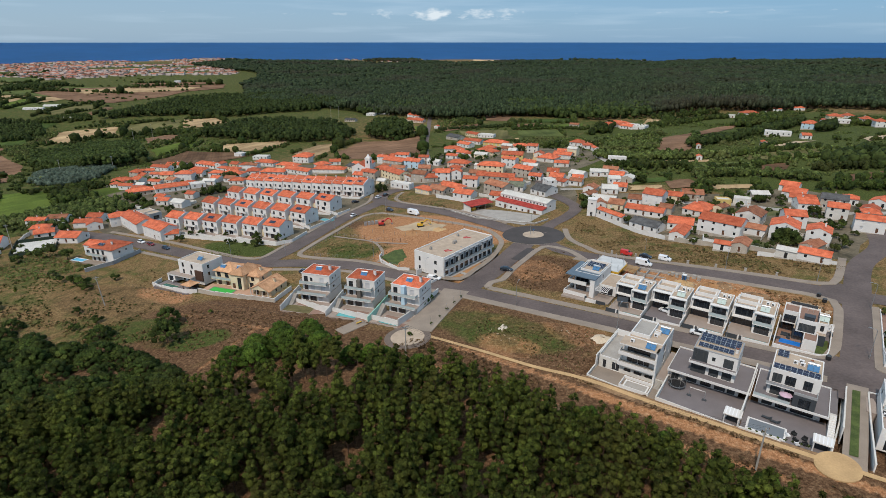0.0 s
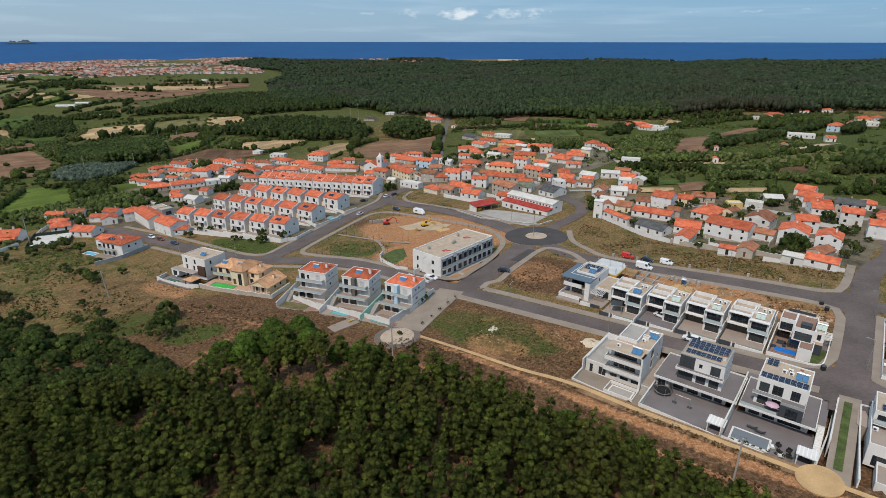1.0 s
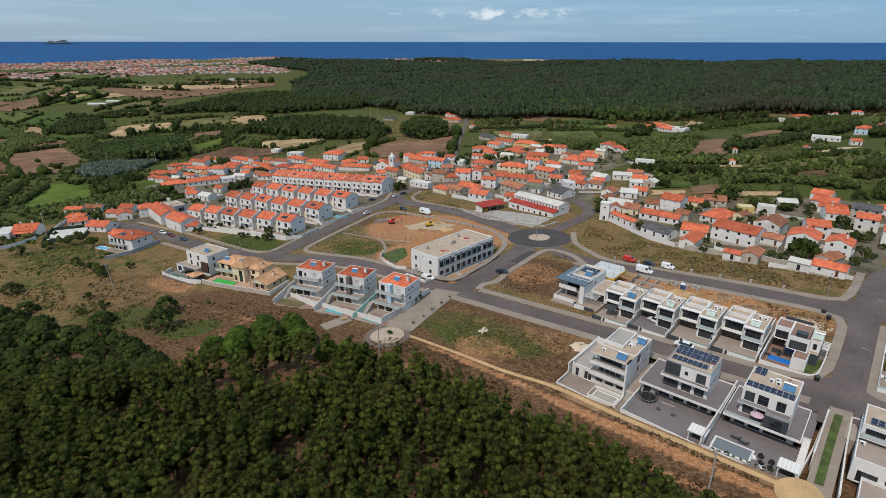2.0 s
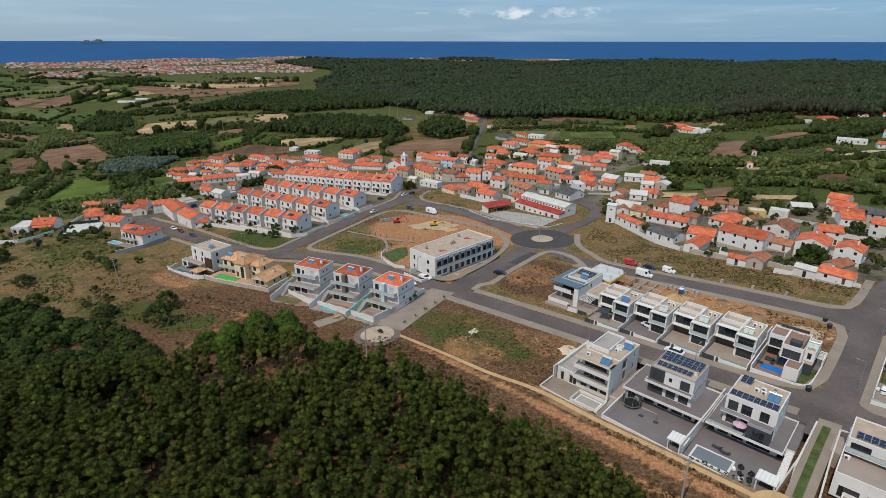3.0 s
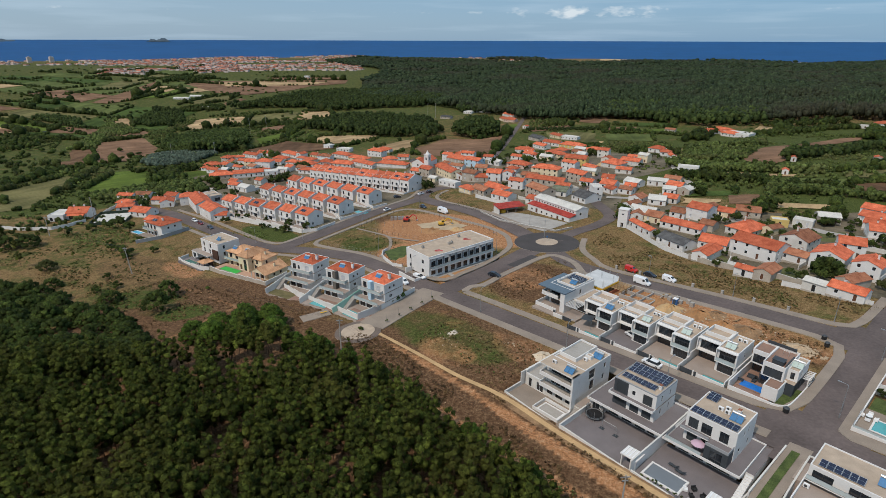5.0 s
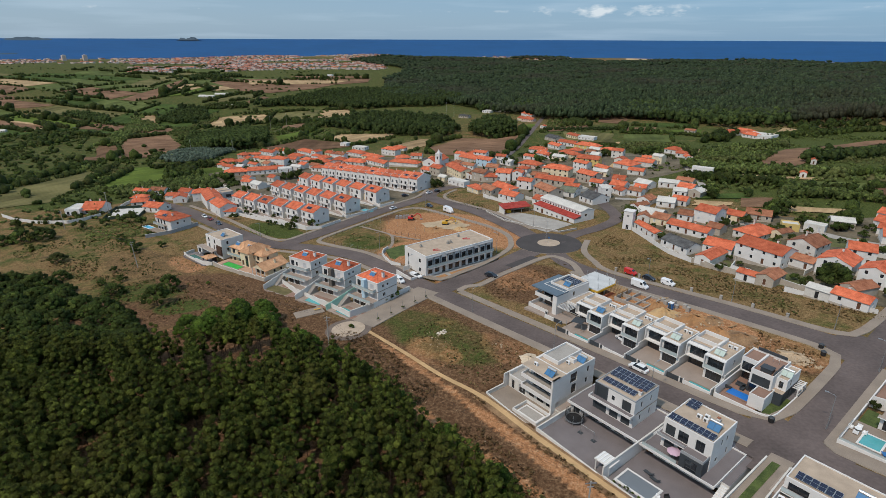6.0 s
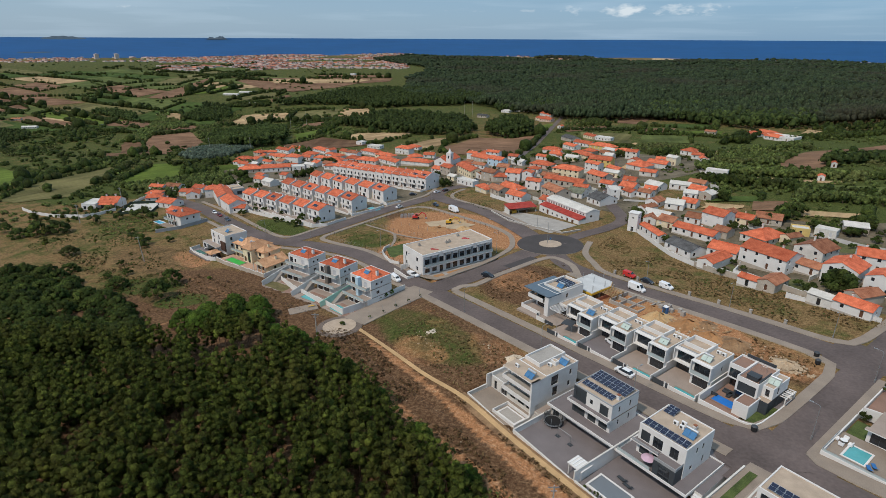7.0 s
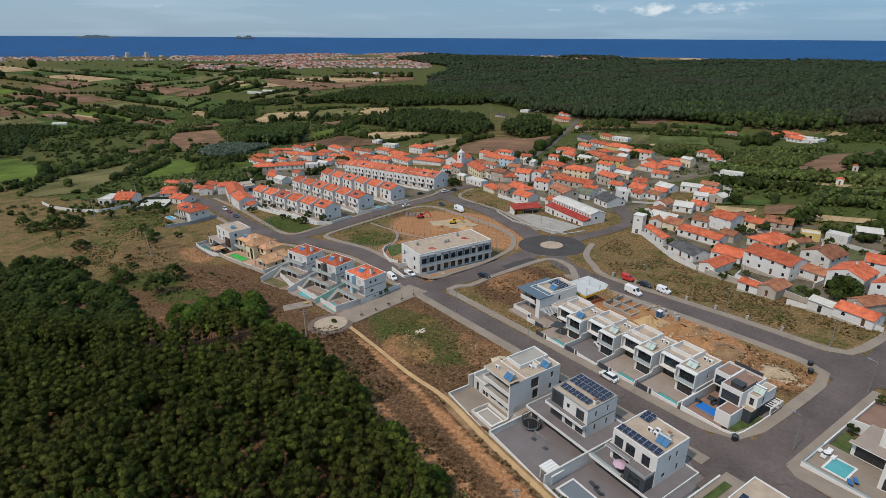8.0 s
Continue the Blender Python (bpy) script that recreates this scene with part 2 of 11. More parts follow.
# ---------------------------------------------------------------- building helpers
class Geo:
    """Collects faces with material slots for one mesh."""

    def __init__(self):
        self.v, self.f, self.m = [], [], []

    def face(self, pts, mat=0):
        k = len(self.v)
        self.v.extend(pts)
        self.f.append(tuple(range(k, k + len(pts))))
        self.m.append(mat)

    def box(self, x0, y0, z0, x1, y1, z1, mat=0, top=None):
        top = mat if top is None else top
        self.prism([(x0, y0), (x1, y0), (x1, y1), (x0, y1)], z0, z1, mat, top)
        return self

    def prism(self, poly, z0, z1, mat=0, top=None):
        n, k = len(poly), len(self.v)
        self.v.extend([(x, y, z0) for x, y in poly] + [(x, y, z1) for x, y in poly])
        for i in range(n):
            j = (i + 1) % n
            self.f.append((k + i, k + j, k + n + j, k + n + i))
            self.m.append(mat)
        self.f.append(tuple(k + n + i for i in range(n)))
        self.m.append(mat if top is None else top)
        self.f.append(tuple(k + i for i in reversed(range(n))))
        self.m.append(mat)
        return self

    def tube(self, p, q, r0, r1=None, n=8, mat=0):
        r1 = r0 if r1 is None else r1
        p, q = Vector(p), Vector(q)
        d = (q - p).normalized()
        a = d.orthogonal().normalized()
        b = d.cross(a)
        k = len(self.v)
        for c, r in ((p, r0), (q, r1)):
            for i in range(n):
                t = 2 * math.pi * i / n
                self.v.append(tuple(c + a * (r * math.cos(t)) + b * (r * math.sin(t))))
        for i in range(n):
            j = (i + 1) % n
            self.f.append((k + i, k + j, k + n + j, k + n + i))
            self.m.append(mat)
        self.f.append(tuple(k + n + i for i in range(n)))
        self.m.append(mat)
        self.f.append(tuple(k + i for i in reversed(range(n))))
        self.m.append(mat)
        return self

    def beam(self, p, q, w, h, mat=0):
        """A straight bar of width w and height h from p to q, level or sloping."""
        p, q = Vector(p), Vector(q)
        d = (q - p).normalized()
        s = Vector((-d.y, d.x, 0))
        s = s.normalized() * (w / 2) if s.length > 1e-6 else Vector((w / 2, 0, 0))
        u = s.cross(d).normalized() * (h / 2)
        u = u if u.z >= 0 else -u
        k = len(self.v)
        for c in (p, q):
            for e in (-s - u, s - u, s + u, -s + u):
                self.v.append(tuple(c + e))
        for f in ((0, 1, 5, 4), (1, 2, 6, 5), (2, 3, 7, 6), (3, 0, 4, 7), (3, 2, 1, 0), (4, 5, 6, 7)):
            self.f.append(tuple(k + i for i in f))
            self.m.append(mat)
        return self

    def pipe(self, pts, r, n=4, mat=0):
        """One unbroken round bar through the points."""
        k = len(self.v)
        for i, p in enumerate(pts):
            d = (Vector(pts[min(i + 1, len(pts) - 1)]) - Vector(pts[max(i - 1, 0)])).normalized()
            a = d.cross(Vector((0, 0, 1))).normalized()
            b = d.cross(a)
            for j in range(n):
                t = 2 * math.pi * j / n
                self.v.append(tuple(Vector(p) + a * (r * math.cos(t)) + b * (r * math.sin(t))))
        for i in range(len(pts) - 1):
            for j in range(n):
                q = (j + 1) % n
                self.f.append((k + i * n + j, k + i * n + q, k + (i + 1) * n + q, k + (i + 1) * n + j))
                self.m.append(mat)
        return self

    def mesh(self, name, mats, smooth=False):
        me = bpy.data.meshes.new(name)
        me.from_pydata(self.v, [], self.f)
        for m in mats:
            me.materials.append(m)
        me.polygons.foreach_set("material_index", self.m)
        if smooth:
            me.polygons.foreach_set("use_smooth", [True] * len(self.f))
        me.update()
        return me


def place(ob, parent=None, m=None):
    ob.parent = parent
    if m is not None:
        ob.matrix_basis = m
    return ob


def part(name, geo, mats, parent=None, label="", m=None, smooth=False):
    """One mesh object under a thing or a part."""
    me = geo if isinstance(geo, bpy.types.Mesh) else geo.mesh(name, mats if isinstance(mats, (list, tuple)) else [mats], smooth)
    return tagged(place(new(name, me), parent, m), label)


def thing(name, label, category, m, group="", kind=""):
    return tagged(place(new(name), None, m), label, category, group, kind)


def rise_(v, a, b):
    """A smooth rise from nought at a to one at b."""
    t = min(1.0, max(0.0, (v - a) / (b - a)))
    return t * t * (3 - 2 * t)


def ground_z(x, y):
    """The lie of the land: it falls to the west and to the coast, with a dip behind the upper street."""
    z = -4.7 + 19.8 * math.tanh(x / 300)
    z += -12 * math.tanh((y - 170) / 400) if y > 170 else -0.022 * (y - 170)
    z -= 2.6 * math.exp(-((x - 92) / 40) ** 2 - ((y - 222) / 32) ** 2)
    n, a = (x - 50) * 0.578 + (y - 140) * 0.816, (x - 50) * 0.816 - (y - 140) * 0.578
    z -= 0.75 * math.exp(-((n + 40) / 10) ** 2) * (1 - math.tanh((abs(a - 30) - 44) / 12))
    # the western valley, and the low ground between the village and the forest
    z -= 9 * rise_(y, 400, 570) * (1 - 0.55 * rise_(x, 260, 420)) + 27 * rise_(-x, 300, 520) * rise_(y, 350, 540) * (1 - 0.45 * rise_(y, 800, 1100))
    r = math.hypot(x, y)
    if r > 1100:
        k = min(1, (r - 1100) / 1100)
        far = -25 + 6 * math.sin(x * 0.0021 + 1.0) * math.sin(y * 0.0017) + 3 * math.sin(x * 0.006) * math.cos(y * 0.005)
        far += 34 * math.exp(-((x - 1450) / 720) ** 2 - ((y - 1800) / 620) ** 2) + 14 * math.exp(-((x - 500) / 420) ** 2 - ((y - 2500) / 300) ** 2)
        far += 5 * math.sin(x * 0.0062 + 0.8 * math.sin(y * 0.004)) * math.sin(y * 0.0071 + 1.3)
        z = z * (1 - k) + far * k
    if r > 3500:
        z -= 30 * min(1, (r - 3500) / 300)
    return z


SIDES = {"S": 0, "E": 90, "N": 180, "W": 270}


def side_frame(side, x0, y0, x1, y1):
    """Origin and run of a facade; its local x runs along it, local y into the house."""
    o = {"S": (x0, y0), "E": (x1, y0), "N": (x1, y1), "W": (x0, y1)}[side]
    return o, (x1 - x0 if side in "SN" else y1 - y0)


def shell(geo, x0, y0, x1, y1, z0, z1, holes=None, mat=0, top=None, deep=0.16):
    """Four walls with openings cut through them down to the reveal, and a lid."""
    holes = holes or {}
    for side, ang in SIDES.items():
        o, run = side_frame(side, x0, y0, x1, y1)
        c, s = round(math.cos(radians(ang))), round(math.sin(radians(ang)))
        at = lambda u, z, d=0.0: (o[0] + c * u - s * d, o[1] + s * u + c * d, z)
        hs = [h for h in holes.get(side, []) if h[0] > 0.02 and h[0] + h[2] < run - 0.02]
        us = sorted({0.0, run, *[h[0] for h in hs], *[h[0] + h[2] for h in hs]})
        zs = sorted({z0, z1, *[z0 + h[1] for h in hs], *[z0 + h[1] + h[3] for h in hs]})
        for ua, ub in zip(us, us[1:]):
            for za, zb in zip(zs, zs[1:]):
                um, zm = (ua + ub) / 2, (za + zb) / 2
                if not any(h[0] < um < h[0] + h[2] and z0 + h[1] < zm < z0 + h[1] + h[3] for h in hs):
                    geo.face([at(ua, za), at(ub, za), at(ub, zb), at(ua, zb)], mat)
        for h in hs:
            a, b, lo, hi = h[0], h[0] + h[2], z0 + h[1], z0 + h[1] + h[3]
            geo.face([at(a, lo), at(b, lo), at(b, lo, deep), at(a, lo, deep)], mat)
            geo.face([at(a, hi, deep), at(b, hi, deep), at(b, hi), at(a, hi)], mat)
            geo.face([at(a, lo), at(a, lo, deep), at(a, hi, deep), at(a, hi)], mat)
            geo.face([at(b, lo, deep), at(b, lo), at(b, hi), at(b, hi, deep)], mat)
    geo.face([(x0, y0, z1), (x1, y0, z1), (x1, y1, z1), (x0, y1, z1)], mat if top is None else top)
    return geo


WINDOWS = {}


def window_mesh(w, h, style):
    """style: g glass in a dark frame, p glass in a white frame, s dark shutter, l pale shutter, d brown door, o bare opening."""
    key = (round(w, 1), round(h, 1), style)
    if key not in WINDOWS:
        g = Geo()
        t = 0.07
        # the frame is one unbroken ring
        outer, inner = [(0, 0), (w, 0), (w, h), (0, h)], [(t, t), (w - t, t), (w - t, h - t), (t, h - t)]
        for y in (0.10, 0.17):
            g.v.extend([(x, y, z) for x, z in outer] + [(x, y, z) for x, z in inner])
        for i in range(4):
            j = (i + 1) % 4
            for f in ((i, j, 4 + j, 4 + i), (8 + j, 8 + i, 12 + i, 12 + j), (4 + i, 4 + j, 12 + j, 12 + i), (j, i, 8 + i, 8 + j)):
                g.f.append(f)
                g.m.append(0)
        bars = []
        if style in "gp" and w > 1.1:
            k = max(2, round(w / 1.3))
            bars = [w * i / k for i in range(1, k)]
        mats = {"g": (FRAME_DARK, GLASS), "p": (FRAME_PALE, GLASS), "s": (FRAME_DARK, SHUTTER), "l": (FRAME_PALE, SHUTTER_PALE),
                "d": (FRAME_PALE, DOOR_BROWN), "o": (CONCRETE, GLASS)}[style]
        pane = Geo()
        if style in "sl":
            k = max(3, int((h - 2 * t) / 0.25))
            for i in range(k):
                za, zb = t + (h - 2 * t) * i / k, t + (h - 2 * t) * (i + 1) / k
                pane.face([(t, 0.13, za), (w - t, 0.13, za), (w - t, 0.115, zb - 0.02), (t, 0.115, zb - 0.02)])
                pane.face([(t, 0.115, zb - 0.02), (w - t, 0.115, zb - 0.02), (w - t, 0.13, zb), (t, 0.13, zb)])
        else:
            pane.face([(t, 0.14, t), (w - t, 0.14, t), (w - t, 0.14, h - t), (t, 0.14, h - t)])
        both = Geo()
        both.v, both.f, both.m = list(g.v), list(g.f), list(g.m)
        for x in bars:
            both.box(x - 0.03, 0.11, t, x + 0.03, 0.16, h - t, 0)
        n0 = len(both.v)
        both.v, both.f, both.m = both.v + pane.v, both.f + [tuple(i + n0 for i in f) for f in pane.f], both.m + [1] * len(pane.f)
        bar_me = Geo().box(-0.03, 0.11, t, 0.03, 0.16, h - t).mesh("mullion", [mats[0]]) if bars else None
        WINDOWS[key] = (g.mesh("window_frame", [mats[0]]), pane.mesh("pane", [mats[1]]), both.mesh("window", mats), bars, bar_me)
    return WINDOWS[key]


def fit_windows(parent, x0, y0, x1, y1, z0, holes, plain=False):
    """Hangs a window, shutter or door into every opening of a shell."""
    for side, hs in holes.items():
        o, run = side_frame(side, x0, y0, x1, y1)
        ang = SIDES[side]
        c, s = round(math.cos(radians(ang))), round(math.sin(radians(ang)))
        for h in hs:
            if not (h[0] > 0.02 and h[0] + h[2] < run - 0.02):
                continue
            frame_me, pane_me, both_me, bars, bar_me = window_mesh(h[2], h[3], h[4])
            kind = {"d": "door", "s": "shutter", "l": "shutter"}.get(h[4], "window")
            w = place(new(kind, both_me if plain else frame_me), parent, pose(o[0] + c * h[0], o[1] + s * h[0], z0 + h[1], 0, 0, ang))
            if not plain:
                place(new("pane" if kind == "window" else "leaf", pane_me), w)
                for x in bars:
                    place(new("mullion", bar_me), w, Matrix.Translation((x, 0, 0)))


def parapet(geo, x0, y0, x1, y1, z0, z1, t=0.2, mat=0):
    """An upstand round a flat roof, butted end to end."""
    geo.box(x0, y0, z0, x1, y0 + t, z1, mat)
    geo.box(x0, y1 - t, z0, x1, y1, z1, mat)
    geo.box(x0, y0 + t, z0, x0 + t, y1 - t, z1, mat)
    geo.box(x1 - t, y0 + t, z0, x1, y1 - t, z1, mat)
    return geo


def gable_roof(x0, y0, x1, y1, z, rise, along="x", eave=0.35, t=0.14):
    """Two tiled slopes with thickness, overhang and a ridge roll, and the gable triangles (slot 1)."""
    g = Geo()
    if along == "x":
        ym = (y0 + y1) / 2
        k = rise / (ym - y0)
        for sgn, ye in ((1, y0 - eave), (-1, y1 + eave)):
            ze = z - k * eave
            lo = [(x0 - eave * 0.4, ye, ze), (x1 + eave * 0.4, ye, ze), (x1 + eave * 0.4, ym, z + rise), (x0 - eave * 0.4, ym, z + rise)]
            up = [(a, b, c + t) for a, b, c in lo]
            g.face(up if sgn > 0 else up[::-1])
            g.face(lo[::-1] if sgn > 0 else lo)
            for i, j in ((0, 1), (1, 2), (3, 0)):
                g.face([lo[i], lo[j], up[j], up[i]])
        g.tube((x0 - eave * 0.4, ym, z + rise + t), (x1 + eave * 0.4, ym, z + rise + t), 0.13, n=6)
        for x in (x0, x1):
            g.face([(x, y0, z), (x, y1, z), (x, ym, z + rise)], 1)
    else:
        xm = (x0 + x1) / 2
        k = rise / (xm - x0)
        for sgn, xe in ((1, x0 - eave), (-1, x1 + eave)):
            ze = z - k * eave
            lo = [(xe, y0 - eave * 0.4, ze), (xe, y1 + eave * 0.4, ze), (xm, y1 + eave * 0.4, z + rise), (xm, y0 - eave * 0.4, z + rise)]
            up = [(a, b, c + t) for a, b, c in lo]
            g.face(up[::-1] if sgn > 0 else up)
            g.face(lo if sgn > 0 else lo[::-1])
            for i, j in ((0, 1), (1, 2), (3, 0)):
                g.face([lo[i], lo[j], up[j], up[i]])
        g.tube((xm, y0 - eave * 0.4, z + rise + t), (xm, y1 + eave * 0.4, z + rise + t), 0.13, n=6)
        for y in (y0, y1):
            g.face([(x0, y, z), (x1, y, z), (xm, y, z + rise)], 1)
    return g


def hip_roof(x0, y0, x1, y1, z, rise, eave=0.4, t=0.12):
    g = Geo()
    a, b, c, d = x0 - eave, y0 - eave, x1 + eave, y1 + eave
    w, h = c - a, d - b
    i = min(w, h) / 2
    if w >= h:
        r = [(a + i, (b + d) / 2, z + rise), (c - i, (b + d) / 2, z + rise)]
        faces = [((0, 1), (1, 0)), ((1, 2), (1,)), ((2, 3), (0, 1)), ((3, 0), (0,))]
    else:
        r = [((a + c) / 2, b + i, z + rise), ((a + c) / 2, d - i, z + rise)]
        faces = [((0, 1), (0,)), ((1, 2), (1, 0)), ((2, 3), (1,)), ((3, 0), (0, 1))]
    base = [(a, b, z), (c, b, z), (c, d, z), (a, d, z)]
    for bs, rs in faces:
        g.face([base[k] for k in bs] + [r[k] for k in rs])
    for k in range(4):
        p, q = base[k], base[(k + 1) % 4]
        g.face([(p[0], p[1], z - t), (q[0], q[1], z - t), q, p])
    g.face([(p[0], p[1], z - t) for p in base][::-1])
    if w >= h:
        ridges = [(r[0], r[1]), (base[0], r[0]), (base[3], r[0]), (base[1], r[1]), (base[2], r[1])]
    else:
        ridges = [(r[0], r[1]), (base[0], r[0]), (base[1], r[0]), (base[2], r[1]), (base[3], r[1])]
    for p, q in ridges:
        if (Vector(p) - Vector(q)).length > 0.05:
            g.tube(p, q, 0.1, n=5)
    return g


def chimney(parent, x, y, z0, z1, w=0.5, mat=None, label=""):
    g = Geo().box(x, y, z0, x + w, y + w, z1, 0).box(x - 0.08, y - 0.08, z1, x + w + 0.08, y + w + 0.08, z1 + 0.1, 0)
    g.box(x + 0.06, y + 0.06, z1 + 0.1, x + w - 0.06, y + w - 0.06, z1 + 0.35, 0).box(x - 0.06, y - 0.06, z1 + 0.35, x + w + 0.06, y + w + 0.06, z1 + 0.43, 1)
    return part("chimney", g, [mat or WHITE_OLD, TILE_OLD], parent, label)


def collector(parent, x, y, z, ang=0, n=2, tank=True, mat=None):
    """A solar water heater: tilted collectors on a frame with a tank behind."""
    o = place(new("solar_heater", Geo().tube((0.0, 1.25, 1.2), (n * 1.1, 1.25, 1.2), 0.28, n=10).mesh("solar_heater", [ALU])), parent, pose(x, y, z, 0, 0, ang))
    for i in range(n):
        g = Geo()
        g.beam((i * 1.1 + 0.52, 0.0, 0.12), (i * 1.1 + 0.52, 1.35, 1.25), 1.04, 0.09)
        part("collector", g, mat or COLLECTOR, o)
    for i in (0.1, n * 1.1 - 0.15):
        part("stand", Geo().beam((i, 0, 0.05), (i, 1.4, 0.05), 0.05, 0.06).beam((i, 1.35, 0.0), (i, 1.35, 1.1), 0.05, 0.05), STEEL, o)
    return o

# ---------------------------------------------------------------- ground, fields, sea
U, V, O = Vector((0.816, -0.578)), Vector((0.578, 0.816)), Vector((50.0, 140.0))
TURN_A = math.degrees(math.atan2(U.y, U.x))


def lot(s, n):
    """A place on the estate's grid: s along the lower street, n up the slope from it."""
    p = O + U * s + V * n
    return p.x, p.y


def soil_material():
    m = bpy.data.materials.new("open_ground")
    m.use_nodes = True
    n, l = m.node_tree.nodes, m.node_tree.links
    b = n["Principled BSDF"]
    geo = n.new("ShaderNodeNewGeometry")
    att = n.new("ShaderNodeAttribute")
    att.attribute_name = "soil"
    sep = n.new("ShaderNodeSeparateColor")
    l.new(att.outputs["Color"], sep.inputs["Color"])

    def noisy(scale, detail=6.0, rough=0.6):
        x = n.new("ShaderNodeTexNoise")
        x.inputs["Scale"].default_value, x.inputs["Detail"].default_value, x.inputs["Roughness"].default_value = scale, detail, rough
        l.new(geo.outputs["Position"], x.inputs["Vector"])
        return x.outputs["Fac"]

    def ramp(fac, *stops):
        r = n.new("ShaderNodeValToRGB")
        e = r.color_ramp.elements
        while len(e) < len(stops):
            e.new(0.5)
        for k, (p, c) in zip(e, stops):
            k.position, k.color = p, (*c, 1)
        l.new(fac, r.inputs["Fac"])
        return r.outputs["Color"]

    def blend(a, c, fac):
        x = n.new("ShaderNodeMix")
        x.data_type = "RGBA"
        l.new(fac, x.inputs["Factor"])
        l.new(a, x.inputs["A"])
        l.new(c, x.inputs["B"])
        return x.outputs["Result"]

    def mask(weight, noise_fac, soft=0.16):
        """Where a kind of soil shows: its weight, frayed by noise."""
        add = n.new("ShaderNodeMath")
        add.operation = "ADD"
        l.new(weight, add.inputs[0])
        l.new(noise_fac, add.inputs[1])
        r = n.new("ShaderNodeMapRange")
        r.inputs["From Min"].default_value, r.inputs["From Max"].default_value = 0.95 - soft, 0.95 + soft
        l.new(add.outputs[0], r.inputs["Value"])
        return r.outputs["Result"]

    fine, mid, wide = noisy(1.3, 8, 0.7), noisy(0.16, 7, 0.65), noisy(0.018, 5)
    dry = ramp(fine, (0.32, (0.085, 0.053, 0.023)), (0.5, (0.175, 0.112, 0.050)), (0.7, (0.30, 0.20, 0.10)))
    grass = ramp(fine, (0.3, (0.026, 0.036, 0.009)), (0.5, (0.058, 0.074, 0.018)), (0.72, (0.115, 0.125, 0.038)))
    dirt = ramp(fine, (0.3, (0.20, 0.092, 0.042)), (0.5, (0.34, 0.165, 0.078)), (0.75, (0.50, 0.32, 0.185)))
    scrub = ramp(fine, (0.3, (0.044, 0.023, 0.012)), (0.5, (0.112, 0.062, 0.033)), (0.7, (0.235, 0.145, 0.082)))
    coarse = noisy(3.4, 5, 0.75)
    speck = ramp(mid, (0.47, (0, 0, 0)), (0.66, (0.75, 0.75, 0.75)))
    base = blend(dry, grass, speck)
    out = blend(base, scrub, mask(sep.outputs["Blue"], mid))
    out = blend(out, grass, mask(sep.outputs["Green"], mid))
    out = blend(out, dirt, mask(sep.outputs["Red"], mid))
    # stalks and clods, and pale straw or stones where the cover is thin
    straw = ramp(fine, (0.4, (0.22, 0.15, 0.085)), (0.7, (0.40, 0.31, 0.20)))
    out = blend(out, straw, ramp(noisy(0.75, 9, 0.8), (0.60, (0, 0, 0)), (0.72, (0.7, 0.7, 0.7))))
    clod = n.new("ShaderNodeMapRange")
    clod.inputs["From Min"].default_value, clod.inputs["From Max"].default_value = 0.32, 0.68
    clod.inputs["To Min"].default_value, clod.inputs["To Max"].default_value = 0.55, 1.5
    l.new(coarse, clod.inputs["Value"])
    tone = n.new("ShaderNodeHueSaturation")
    l.new(clod.outputs["Result"], tone.inputs["Value"])
    l.new(out, tone.inputs["Color"])
    l.new(tone.outputs["Color"], b.inputs["Base Color"])
    b.inputs["Roughness"].default_value = 1.0
    b.inputs["Specular IOR Level"].default_value = 0.1
    bp = n.new("ShaderNodeBump")
    bp.inputs["Strength"].default_value, bp.inputs["Distance"].default_value = 0.8, 0.25
    l.new(fine, bp.inputs["Height"])
    l.new(bp.outputs["Normal"], b.inputs["Normal"])
    return m


SOILS = []


def soil(channel, x, y, rx, ry, turn=0, weight=1.0):
    SOILS.append((channel, x, y, rx, ry, math.cos(radians(turn)), math.sin(radians(turn)), weight))


# bare building soil, red-brown scrub and greener grass
soil(0, *lot(8, 34), 26, 9, TURN_A, 1.0)
soil(0, *lot(38, 33), 16, 8, TURN_A, 0.45)
soil(0, *lot(-5, -14), 13, 6, TURN_A, 0.36)
soil(0, *lot(-26, -14), 18, 5, TURN_A, 0.28)
soil(0, *lot(-14, -35.6), 24, 1.2, TURN_A + 1, 0.6)
soil(0, *lot(0, -46), 50, 2.0, TURN_A + 2, 0.6)
soil(0, -12, 240, 28, 22, -30, 1.0)
soil(0, -12, 205, 16, 14, 30, 0.9)
soil(2, -20, 240, 34, 10, -36, 0.6)
soil(1, -38, 214, 12, 10, -30, 0.5)
soil(0, 18, 228, 12, 16, 30, 0.7)
soil(0, 14, 186, 5, 14, -32, 0.7)
soil(0, -100, 178, 14, 6, -30, 0.5)
soil(0, *lot(32, -37.8), 34, 1.5, TURN_A - 3, 0.85)
soil(0, *lot(-20, -28), 10, 6, TURN_A, 0.4)
soil(0, *lot(-38, 24), 10, 12, 20, 0.45)
soil(2, *lot(10, -44), 75, 12, TURN_A, 1.0)
soil(2, -60, 150, 40, 18, -15, 0.8)
soil(1, -100, 150, 34, 10, -14, 0.4)
soil(2, -85, 140, 24, 22, 0, 0.7)
soil(2, -20, 128, 30, 12, 0, 0.7)
soil(2, -20, 70, 130, 60, 0, 0.9)
soil(2, *lot(-33, 24), 15, 17, 20, 0.95)
soil(2, *lot(-26, -20), 34, 15, TURN_A, 0.62)
soil(1, *lot(-26, -22), 22, 10, TURN_A, 0.5)
